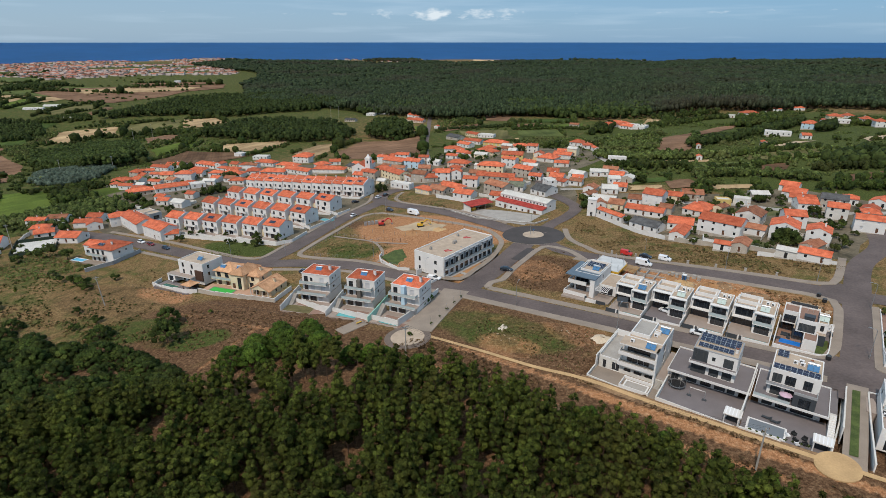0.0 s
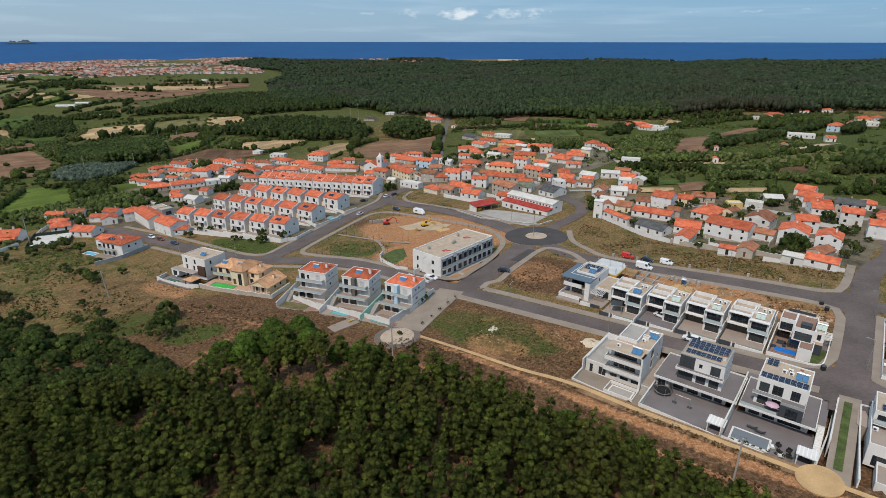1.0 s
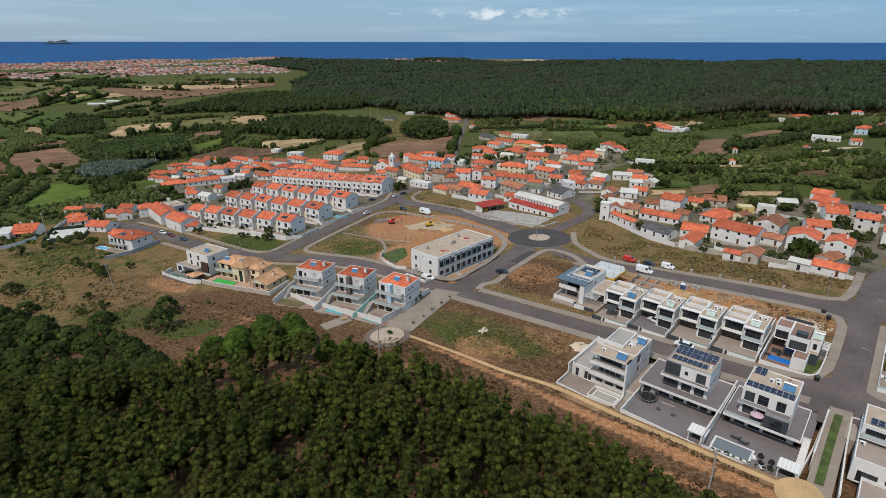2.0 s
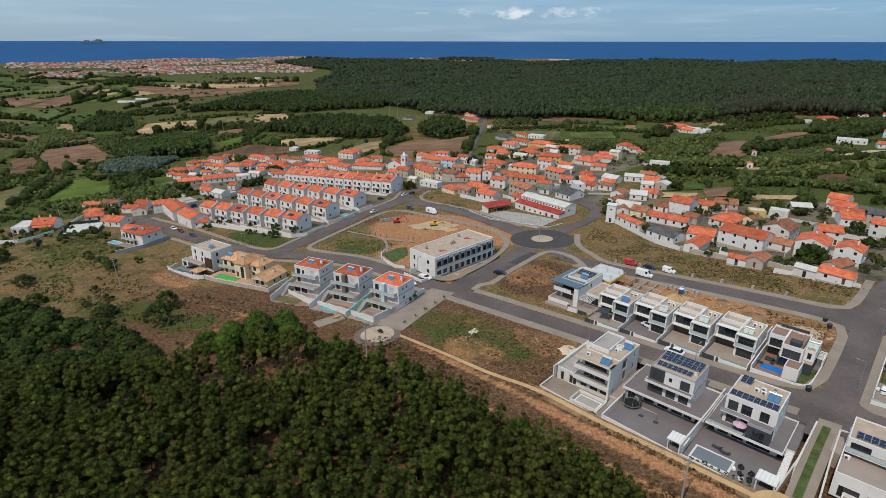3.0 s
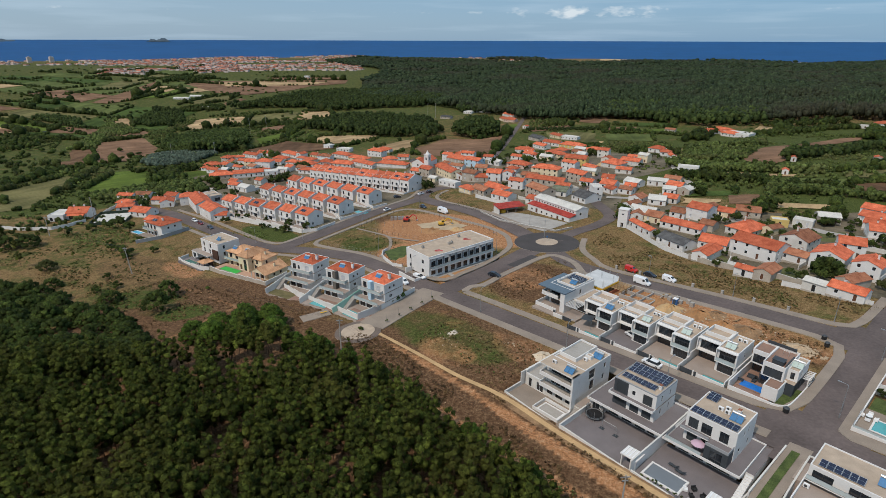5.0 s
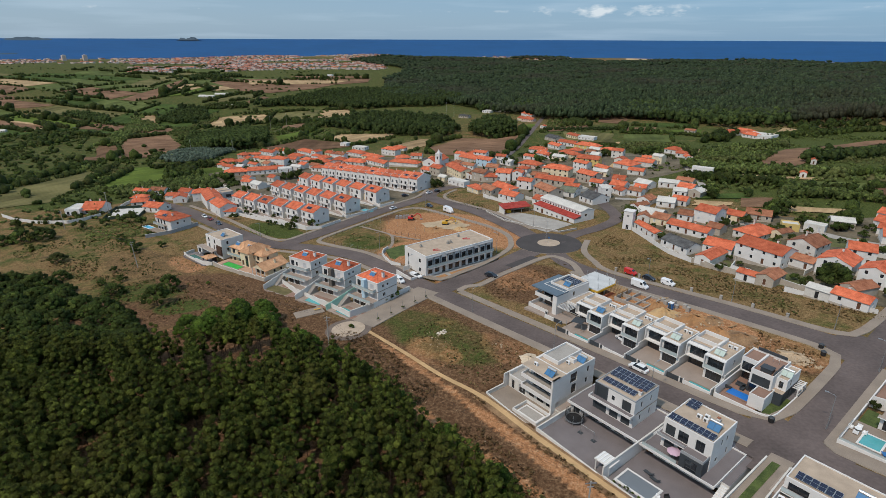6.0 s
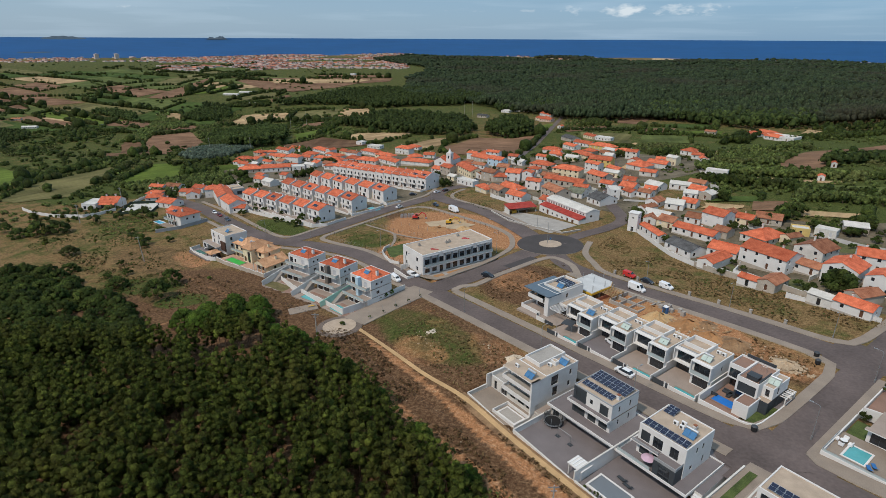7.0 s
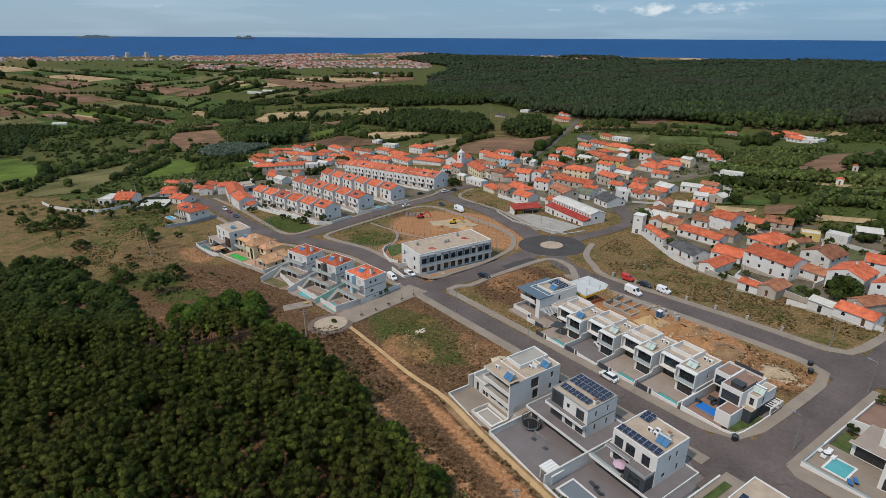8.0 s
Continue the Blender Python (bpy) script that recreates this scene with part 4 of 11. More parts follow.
cottage(-46.1, 413.8, 18.0, 10, 1, -30, "g", "t")
cottage(-17.4, 373.5, 8.8, 8, 1, -7, "gd", "t")
cottage(-19.2, 421.8, 8.1, 6.0, 1, -8, "g", "w")
cottage(-46.0, 437.1, 12.6, 8.1, 1, -20, "h", "w")
cottage(-71.6, 398.6, 24.0, 8, 1, -50, "gk", "c")
cottage(-130.4, 423.1, 17.9, 8.0, 1, -21, "h", "c")
cottage(-126.1, 456.5, 14.8, 8.2, 2, -17, "h", "w")
cottage(-95.5, 412.6, 11.1, 8, 1, 34, "h", "w")
cottage(-89.7, 427.6, 9.2, 7.1, 1, 9, "g", "w")
cottage(-155.2, 447.4, 18.3, 8.2, 1, -21, "h", "w")
cottage(-176.7, 505.7, 13.8, 8.6, 1, -5, "f", "w")
cottage(-118.1, 400.8, 24.0, 8, 1, -30, "g", "w")
cottage(-94.8, 392.1, 23.5, 8, 1, -6, "h", "w")
cottage(-134.3, 395.1, 17.9, 9, 1, -4, "h", "o")
cottage(-146.9, 402.7, 9.8, 9, 1, 10, "h", "w")
cottage(-16.4, 314.0, 11.2, 7, 1, -43, "h", "c")
cottage(-8.8, 310.6, 11.6, 8, 1, -40, "gd", "t")
cottage(-1.9, 313.0, 13.7, 8, 1, -35, "h", "w")
cottage(-32.4, 330.4, 14.0, 5, 1, -31, "f", "w")
cottage(-184.1, 268.9, 7.3, 9, 1, 33, "g", "w")
cottage(-174.6, 274.3, 9.2, 8, 2, 35, "h", "w")
cottage(-169.8, 275.7, 24.0, 9, 2, -44, "g", "w")
cottage(-146.6, 253.8, 16.2, 9, 2, -35, "g", "w")
cottage(-133.3, 245.6, 7.3, 6, 1, 18, "g", "w")
cottage(-189.5, 351.5, 21.0, 9, 1, 35, "g", "w")
cottage(-206.7, 393.0, 9.3, 8, 2, -0, "g", "c")
cottage(-195.2, 390.7, 12.5, 8, 2, -1, "h", "w")
cottage(-204.9, 345.7, 16.3, 8, 1, 35, "h", "r")
cottage(-238.9, 385.7, 13.5, 8, 1, 21, "h", "r")
cottage(-210.5, 359.0, 9.0, 7, 1, 1, "g", "w")
cottage(-170.9, 363.0, 9.5, 8, 1, 35, "f", "w")
cottage(-241.6, 446.8, 17.8, 7.1, 1, -18, "g", "w")
cottage(-235.7, 460.4, 15.9, 7.2, 1, -11, "g", "w")
cottage(-238.6, 424.5, 10.9, 6.0, 1, 29, "g", "w")
cottage(-199.5, 424.4, 13.0, 7.0, 1, -2, "h", "w")
cottage(-175.1, 401.7, 9.8, 7, 1, -2, "h", "w")
cottage(-163.0, 396.6, 15.7, 8, 1, -11, "h", "w")
cottage(-148.0, 370.3, 10.4, 7, 1, -2, "h", "w")
cottage(-164.4, 436.4, 12.6, 7.1, 1, -16, "h", "w")
cottage(-132.3, 323.0, 15.9, 8, 1, -25, "g", "w")
cottage(-132.6, 499.3, 12.8, 7.5, 1, -7, "h", "w")
cottage(-187.6, 249.0, 11.5, 9, 1, -3, "g", "w")
cottage(-203.5, 257.2, 8.7, 8, 1, 35, "h", "w")
cottage(73.8, 264.7, 11.6, 9, 1, -26, "gx", "t")
cottage(85.7, 248.8, 17.5, 7, 1, -34, "g", "w")
cottage(82.0, 229.8, 13.0, 8, 1, -50, "gk", "w")
cottage(72.0, 277.7, 4.7, 9, 1, -44, "gd", "w")
cottage(164.0, 258.0, 10.0, 8, 1, -40, "g", "w")
cottage(158.3, 235.2, 8.3, 9, 1, -15, "g", "w")
cottage(170.6, 271.7, 8.6, 8, 1, -42, "g", "w")
cottage(167.4, 234.9, 10.3, 8, 2, -32, "gk", "t")
cottage(189.6, 235.7, 6.9, 9, 1, -50, "g", "w")
cottage(186.0, 584.9, 14.3, 10.0, 1, -46, "h", "w")
cottage(196.0, 575.0, 12.1, 10.0, 1, -32, "f", "w")
cottage(114.0, 412.1, 4.1, 7, 1, 8, "g", "w")
cottage(174.6, 592.6, 14.5, 10.0, 1, 26, "h", "w")
cottage(186.9, 591.2, 11.2, 10.0, 1, -7, "h", "w")
cottage(191.3, 583.0, 17.0, 7.8, 1, 6, "f", "w")
cottage(182.3, 614.0, 22.6, 10.0, 1, -50, "h", "w")
cottage(189.5, 593.0, 26.3, 10.0, 1, -39, "f", "w")
cottage(-49.6, 754.5, 26.6, 10.0, 1, -50, "g", "c")
cottage(-40.2, 751.6, 12.0, 10.0, 1, -46, "g", "w")
cottage(-117.2, 853.6, 13.6, 13.3, 1, -17, "f", "w")
cottage(-99.3, 863.1, 17.6, 13.3, 1, -19, "f", "w")
cottage(-101.9, 872.5, 26.6, 10.0, 1, -28, "f", "w")
cottage(-51.4, 804.6, 26.6, 10.0, 1, -50, "g", "w")
cottage(-208.0, 455.5, 24.7, 8.2, 1, -28, "h", "w")
cottage(96.2, 223.7, 10.2, 9, 1, -26, "g", "w")
cottage(91.5, 209.7, 5.6, 13, 1, -36, "g", "w")
cottage(105.4, 216.1, 16.4, 10, 2, -43, "g", "w")
cottage(110.3, 242.7, 10.2, 14, 1, -44, "h", "o")
cottage(98.0, 261.7, 9.7, 9, 2, -38, "g", "w")
cottage(111.1, 264.1, 7.3, 7, 1, -28, "g", "c")
cottage(119.1, 264.7, 10.1, 8, 1, -16, "gd", "t")
cottage(123.2, 221.4, 9.6, 11, 2, -42, "gd", "o")
cottage(119.7, 209.9, 9.1, 6, 1, -40, "gd", "w")
cottage(126.0, 200.7, 9.7, 11, 2, -34, "g", "w")
cottage(138.8, 212.6, 8.2, 8, 2, -17, "g", "w")
cottage(134.6, 192.3, 7.8, 9, 2, -36, "g", "w")
cottage(127.2, 183.9, 5.2, 9, 1, -56, "gd", "t")
cottage(122.2, 176.2, 9.6, 6, 1, -39, "g", "w")
cottage(117.2, 180.4, 6.5, 4, 1, -40, "gx", "o")
cottage(106.2, 189.3, 5.3, 9, 1, -37, "gy", "t")
cottage(101.3, 192.7, 6.0, 4, 1, -34, "g", "w")
cottage(129.4, 249.7, 6.3, 5, 1, -8, "f", "y")
cottage(137.6, 251.2, 7.3, 5, 1, -29, "f", "o")
cottage(148.6, 255.5, 8.4, 6, 1, -6, "gx", "t")
cottage(74.4, 258.5, 5.4, 8, 1, -12, "gd", "o")
cottage(79.9, 256.7, 7.4, 8, 1, -30, "gd", "c")
cottage(72.8, 249.2, 15.8, 4, 1, -62, "g", "w")
cottage(91.5, 262.8, 6.6, 7, 1, -24, "gd", "w")
cottage(100.8, 247.0, 6.1, 6, 1, -36, "gy", "t")
cottage(91.6, 288.7, 7.2, 7, 1, -23, "g", "o")
cottage(107.2, 272.5, 4.6, 6, 1, -36, "gd", "t")
cottage(123.7, 241.8, 4.3, 7, 1, -52, "gd", "c")
cottage(409.7, 655.8, 11.4, 9, 1, -11, "h", "w")
cottage(336.0, 628.8, 19.2, 10, 1, -1, "h", "w")
cottage(384.0, 653.1, 9.1, 8, 1, -24, "h", "w")
cottage(358.4, 632.0, 5.5, 7, 1, -29, "f", "w")
cottage(318.3, 628.6, 8.5, 7, 1, -30, "f", "o")
cottage(329.3, 511.6, 13.0, 11, 2, -36, "h", "b")
cottage(357.3, 529.5, 6.2, 10, 2, -32, "g", "b")
cottage(395.5, 573.1, 13.0, 10, 1, -16, "h", "c")
cottage(414.8, 577.8, 9.6, 9, 1, -8, "h", "w")
cottage(380.5, 538.7, 18.0, 8, 1, -24, "f", "w")
cottage(391.6, 522.5, 10.5, 10, 2, -20, "h", "w")
cottage(389.2, 500.9, 9.2, 10, 2, -20, "h", "w")
cottage(269.8, 464.4, 19.4, 8, 1, -27, "f", "w")
cottage(280.5, 431.7, 6.9, 7, 1, -18, "g", "w")
cottage(233.6, 403.1, 4.1, 5, 1, -14, "g", "t")
cottage(186.0, 402.6, 3.0, 5, 1, -16, "g", "o")
cottage(167.2, 359.1, 3.4, 5, 1, -15, "g", "w")
cottage(111.7, 369.1, 12.0, 5, 1, -17, "f", "w")
cottage(138.9, 612.5, 10.4, 6, 1, -22, "gy", "t")
cottage(-10.9, 671.4, 5.3, 6, 1, -26, "g", "w")
cottage(-42.0, 739.3, 17.1, 9, 1, -27, "g", "p")
cottage(-140.5, 796.6, 16.9, 8, 1, -23, "gk", "t")
cottage(-887.9, 673.4, 23.1, 8, 1, 29, "gx", "o")
cottage(-974.8, 719.2, 16.0, 8, 1, 30, "gd", "t")
cottage(-824.8, 1102.3, 37.6, 9, 1, 5, "gx", "w")
cottage(-813.5, 1144.4, 36.6, 9, 1, 6, "gx", "o")
cottage(-696.3, 1013.8, 24.4, 8, 1, 5, "f", "w")
cottage(-208.0, 543.9, 8.6, 8, 1, -17, "f", "w")
cottage(-776.6, 1649.8, 15.6, 14, 2, 6, "f", "w")


# ---------------------------------------------------------------- terraced rows
def terrace(name_label, p0, p1, count, depth, eave, ridge_rise, balcony, mirrored=False):
    """A row of alike houses stepping down the slope, each a thing of its own."""
    a, b = Vector(p0), Vector(p1)
    d = (b - a) / count
    w = d.length
    turn = math.degrees(math.atan2(d.y, d.x))
    for i in range(count):
        q = a + d * i
        z = ground_z(*(q + d * 0.5)) + 0.3
        o = thing("terraced_house", name_label, "terraced house", pose(q.x, q.y, z, 0, 0, turn), "terraced houses")
        main = w * (0.74 if count < 9 else 0.95)
        q = q + Vector((-d.y, d.x)).normalized() * (1.3 if i % 2 else 0.0)
        last = i == count - 1
        st = "g" if i % 3 else "p"
        holes = {"S": [(main * 0.12, 0.1, 1.0, 2.2, "d"), (main * 0.42, 0.1, 2.4, 2.2, st), (main * 0.14, 3.1, 1.2, 2.0, "s" if i % 2 else st), (main * 0.58, 3.1, 1.6, 2.0, st)],
                 "E": [(depth * 0.25, 0.9, 1.0, 1.3, "p"), (depth * 0.62, 3.8, 1.0, 1.2, "p")] if last else []}
        g = Geo()
        shell(g, 0, 0, main, depth, 0, eave, holes)
        g.box(-0.02, -0.02, -2.5, main + 0.02, depth + 0.02, -0.004)
        if not last:
            g.box(main, 2.2, -2.5, w, depth - 1.5, (eave - 2.6) if count < 9 else eave - 0.5, 1, 2)
        part("wall", g, [WHITE, CREAM if count < 9 else WHITE, TILE], o)
        fit_windows(o, 0, 0, main, depth, 0, holes)
        part("roof", gable_roof(0, 0, main, depth, eave, ridge_rise, "x", 0.3), [TILE, WHITE], o)
        if count > 9 or not last:
            pw = Geo()
            for y0, y1, z0, z1 in ((-0.3, depth / 2, eave, eave + ridge_rise), (depth / 2, depth + 0.3, eave + ridge_rise, eave)):
                pw.beam((main + 0.1, y0, z0 + 0.1), (main + 0.1, y1, z1 + 0.1), 0.26, 0.7 if count > 9 else 0.5)
            part("party_wall", pw, WHITE, o)
        chimney(o, main * 0.75, depth * 0.58, eave, eave + ridge_rise + 0.7, 0.6, WHITE)
        if balcony:
            bg = Geo().box(main * 0.1, -1.2, 2.75, main * 0.92, -0.003, 2.95)
            bg.box(main * 0.1, -1.2, 2.95, main * 0.92, -1.12, 3.85).box(main * 0.1, -1.12, 2.95, main * 0.1 + 0.08, -0.003, 3.85).box(main * 0.92 - 0.08, -1.12, 2.95, main * 0.92, -0.003, 3.85)
            part("balcony", bg, WHITE, o)
        if count > 9:
            dg = Geo()
            for u in (main * 0.22, main * 0.62):
                dg.box(u, depth * 0.16, eave + 0.2, u + 1.3, depth * 0.4, eave + 1.35, 0, 1)
                dg.box(u + 0.15, depth * 0.16 - 0.03, eave + 0.45, u + 1.15, depth * 0.16, eave + 1.2, 2)
            part("dormer", dg, [WHITE, TILE, GLASS], o)
        if i % 4 == 2 or last:
            pg = Geo()
            for k in range(3):
                u = main * 0.3 + k * 1.1
                y0, y1 = depth * 0.14, depth * 0.14 + 1.6
                r = lambda y: eave + ridge_rise * y / (depth / 2) + 0.24
                pg.beam((u, y0, r(y0)), (u, y1, r(y1)), 1.02, 0.06)
            part("solar_panel", pg, PANEL, o)
        yard = Geo().box(0.0, -5.0, -2.5, w - 0.02, -4.8, 0.9).box(w - 0.22, -4.8, -2.5, w - 0.02, -0.03, 0.9).box(0.0, -4.8, -2.5, w - 0.22, -0.03, 0.02, 1)
        part("front_yard", yard, [WHITE, TERRACE_WARM], o)


terrace("white two-storey terraced house with orange roof and balcony", (-141, 266), (-71.5, 235.3), 6, 9.5, 6.2, 1.9, True)
terrace("white two-storey terraced house with orange roof and cream link", (-135, 296), (-65, 257), 6, 9.5, 6.2, 1.9, True)
terrace("white two-storey terraced house with orange roof and cream link", (-130, 321), (-57, 279.5), 6, 9.5, 6.2, 1.9, False)
terrace("white terraced house with dormers in an orange roof", (-128, 349), (-46, 312), 12, 12, 7.2, 2.6, True)

# ---------------------------------------------------------------- plants
def leaf_material(name, color, color2, vary=0.3):
    m = bpy.data.materials.new(name)
    m.use_nodes = True
    n, l = m.node_tree.nodes, m.node_tree.links
    b = n["Principled BSDF"]
    geo = n.new("ShaderNodeNewGeometry")
    info = n.new("ShaderNodeObjectInfo")
    mix = n.new("ShaderNodeMix")
    mix.data_type = "RGBA"
    mix.inputs["A"].default_value, mix.inputs["B"].default_value = (*color, 1), (*color2, 1)
    l.new(geo.outputs["Random Per Island"], mix.inputs["Factor"])
    mr = n.new("ShaderNodeMapRange")
    mr.inputs["To Min"].default_value, mr.inputs["To Max"].default_value = 1 - vary, 1 + vary
    l.new(info.outputs["Random"], mr.inputs["Value"])
    noi = n.new("ShaderNodeTexNoise")
    noi.inputs["Scale"].default_value, noi.inputs["Detail"].default_value = 0.11, 3
    l.new(geo.outputs["Position"], noi.inputs["Vector"])
    mr2 = n.new("ShaderNodeMapRange")
    mr2.inputs["From Min"].default_value, mr2.inputs["From Max"].default_value = 0.3, 0.7
    mr2.inputs["To Min"].default_value, mr2.inputs["To Max"].default_value = 0.7, 1.3
    l.new(noi.outputs["Fac"], mr2.inputs["Value"])
    mul = n.new("ShaderNodeMath")
    mul.operation = "MULTIPLY"
    one = n.new("ShaderNodeTexNoise")
    one.inputs["Scale"].default_value, one.inputs["Detail"].default_value = 0.36, 1
    l.new(geo.outputs["Position"], one.inputs["Vector"])
    mr3 = n.new("ShaderNodeMapRange")
    mr3.inputs["From Min"].default_value, mr3.inputs["From Max"].default_value = 0.32, 0.68
    mr3.inputs["To Min"].default_value, mr3.inputs["To Max"].default_value = 0.6, 1.4
    l.new(one.outputs["Fac"], mr3.inputs["Value"])
    pre = n.new("ShaderNodeMath")
    pre.operation = "MULTIPLY"
    l.new(mr.outputs["Result"], pre.inputs[0])
    l.new(mr3.outputs["Result"], pre.inputs[1])
    l.new(pre.outputs[0], mul.inputs[0])
    l.new(mr2.outputs["Result"], mul.inputs[1])
    hsv = n.new("ShaderNodeHueSaturation")
    l.new(mul.outputs[0], hsv.inputs["Value"])
    l.new(mix.outputs["Result"], hsv.inputs["Color"])
    l.new(hsv.outputs["Color"], b.inputs["Base Color"])
    b.inputs["Roughness"].default_value = 0.75
    b.inputs["Specular IOR Level"].default_value = 0.12
    # leaves let some light through
    thin = n.new("ShaderNodeBsdfTranslucent")
    both = n.new("ShaderNodeMixShader")
    both.inputs["Fac"].default_value = 0.32
    l.new(hsv.outputs["Color"], thin.inputs["Color"])
    l.new(b.outputs["BSDF"], both.inputs[1])
    l.new(thin.outputs["BSDF"], both.inputs[2])
    l.new(both.outputs["Shader"], n["Material Output"].inputs["Surface"])
    return m


def canopy_material(name, deep, pale, dry, patch=0.0045, leaf=0.45, depth=1.2, vary=0.05, swing=(0.55, 1.45)):
    """A forest seen from afar: each crown its own green, browner stands here and there, leafy grain and relief from one
    noise, darker in its hollows.
    """
    m = leaf_material(name, deep, pale, vary)
    n, l = m.node_tree.nodes, m.node_tree.links
    pos = n["Geometry"].outputs["Position"]

    def grain(scale, detail, lo, hi, to0, to1):
        x, r = n.new("ShaderNodeTexNoise"), n.new("ShaderNodeMapRange")
        x.inputs["Scale"].default_value, x.inputs["Detail"].default_value = scale, detail
        for key, v in (("From Min", lo), ("From Max", hi), ("To Min", to0), ("To Max", to1)):
            r.inputs[key].default_value = v
        l.new(pos, x.inputs["Vector"])
        l.new(x.outputs["Fac"], r.inputs["Value"])
        return x.outputs["Fac"], r.outputs["Result"]

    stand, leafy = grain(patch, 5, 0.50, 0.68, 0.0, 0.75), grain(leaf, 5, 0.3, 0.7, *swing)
    mix, hsv = n.new("ShaderNodeMix"), n.new("ShaderNodeHueSaturation")
    mix.data_type = "RGBA"
    mix.inputs["B"].default_value = (*dry, 1)
    l.new(stand[1], mix.inputs["Factor"])
    l.new(n["Hue/Saturation/Value"].outputs["Color"], mix.inputs["A"])
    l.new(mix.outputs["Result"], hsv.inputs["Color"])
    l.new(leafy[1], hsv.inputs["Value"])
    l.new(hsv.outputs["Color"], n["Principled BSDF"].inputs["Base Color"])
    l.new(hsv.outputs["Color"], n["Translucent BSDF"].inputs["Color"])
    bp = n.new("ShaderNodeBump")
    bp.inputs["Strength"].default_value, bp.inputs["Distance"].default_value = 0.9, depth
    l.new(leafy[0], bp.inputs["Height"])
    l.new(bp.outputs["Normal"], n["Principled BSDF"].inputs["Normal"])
    return m


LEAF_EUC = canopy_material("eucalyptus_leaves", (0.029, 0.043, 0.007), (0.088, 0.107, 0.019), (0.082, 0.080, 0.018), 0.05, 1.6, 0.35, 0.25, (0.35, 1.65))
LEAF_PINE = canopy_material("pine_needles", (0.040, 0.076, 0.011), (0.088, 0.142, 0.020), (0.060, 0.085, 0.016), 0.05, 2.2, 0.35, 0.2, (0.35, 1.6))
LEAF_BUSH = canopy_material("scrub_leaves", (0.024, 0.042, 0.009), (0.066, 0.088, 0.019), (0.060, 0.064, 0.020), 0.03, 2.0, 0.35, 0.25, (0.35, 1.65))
LEAF_FAR = leaf_material("woodland_leaves", (0.026, 0.042, 0.012), (0.060, 0.082, 0.022))
LEAF_BLUE = leaf_material("bluish_eucalyptus_leaves", (0.060, 0.085, 0.062), (0.105, 0.135, 0.10))
LEAF_FRESH = canopy_material("reed_leaves", (0.068, 0.097, 0.026), (0.134, 0.168, 0.048), (0.136, 0.132, 0.052), 0.03, 1.2, 0.5, 0.2, (0.45, 1.55))
BARK = material("red_brown_bark", (0.085, 0.05, 0.035), 0.95, 0.3, 0.8, 8.0)
STRAW = leaf_material("straw_grass", (0.12, 0.085, 0.035), (0.27, 0.195, 0.09))
STEM_DRY = leaf_material("dry_heath_twigs", (0.075, 0.044, 0.021), (0.20, 0.13, 0.06))
nrg = np.random.default_rng(11)


def leaf_cards(centres, radii, per, size, up=0.35):
    """Leaf tufts as small folded quads spread over the outside of clumps; returns an (n, 4, 3) array."""
    c = np.repeat(np.asarray(centres, float), per, 0)
    r = np.repeat(np.asarray(radii, float), per)[:, None]
    n = len(c)
    d = nrg.normal(size=(n, 3))
    d /= np.linalg.norm(d, axis=1, keepdims=True)
    pos = c + d * r * nrg.uniform(0.55, 1.05, (n, 1)) * np.array([1, 1, 0.85])
    nor = d * 0.8 + nrg.normal(size=(n, 3)) * 0.5 + np.array([0, 0, up])
    nor /= np.linalg.norm(nor, axis=1, keepdims=True)
    nor *= np.where((nor * d).sum(1, keepdims=True) < 0, -1, 1)
    a = np.cross(nor, nrg.normal(size=(n, 3)))
    a /= np.linalg.norm(a, axis=1, keepdims=True)
    b = np.cross(nor, a)
    s = size * nrg.uniform(0.6, 1.3, (n, 1))
    return np.stack([pos - a * s, pos - b * s * 0.55, pos + a * s, pos + b * s * 0.55], 1)


def quads_mesh(name, q, mat, heart=None, body=None):
    """Leaf quads, and the leafy masses that they fringe, as one mesh; with a heart the leaves are shaded as one rounded crown about it."""
    n = len(q)
    v = q.reshape(-1, 3)
    loops, starts = np.arange(n * 4, dtype=np.int32), np.arange(0, n * 4, 4, dtype=np.int32)
    if body is not None:
        bv, bh, bt = body
        v = np.concatenate([v, bv])
        loops = np.concatenate([loops, (bt + n * 4).reshape(-1).astype(np.int32)])
        starts = np.concatenate([starts, np.arange(n * 4, n * 4 + len(bt) * 3, 3, dtype=np.int32)])
    me = bpy.data.meshes.new(name)
    me.vertices.add(len(v))
    me.vertices.foreach_set("co", v.reshape(-1).astype(np.float32))
    me.loops.add(len(loops))
    me.loops.foreach_set("vertex_index", loops)
    me.polygons.add(len(starts))
    me.polygons.foreach_set("loop_start", starts)
    me.materials.append(mat)
    me.update(calc_edges=True)
    if heart is not None:
        h = np.repeat(np.asarray(heart, float), 4, 0)
        face = np.cross(q[:, 1] - q[:, 0], q[:, 3] - q[:, 0])
        face /= np.linalg.norm(face, axis=1, keepdims=True) + 1e-9
        face = np.repeat(face, 4, 0)
        if body is not None:
            h, face = np.concatenate([h, bh]), np.concatenate([face, np.zeros_like(bv)])
        d = (v - h) * np.array([1.0, 1.0, 0.8]) + np.array([0, 0, 0.2])
        d /= np.linalg.norm(d, axis=1, keepdims=True) + 1e-6
        d = d * 0.8 + face * 0.2
        d /= np.linalg.norm(d, axis=1, keepdims=True) + 1e-6
        me.normals_split_custom_set_from_vertices(d.tolist())
    return me


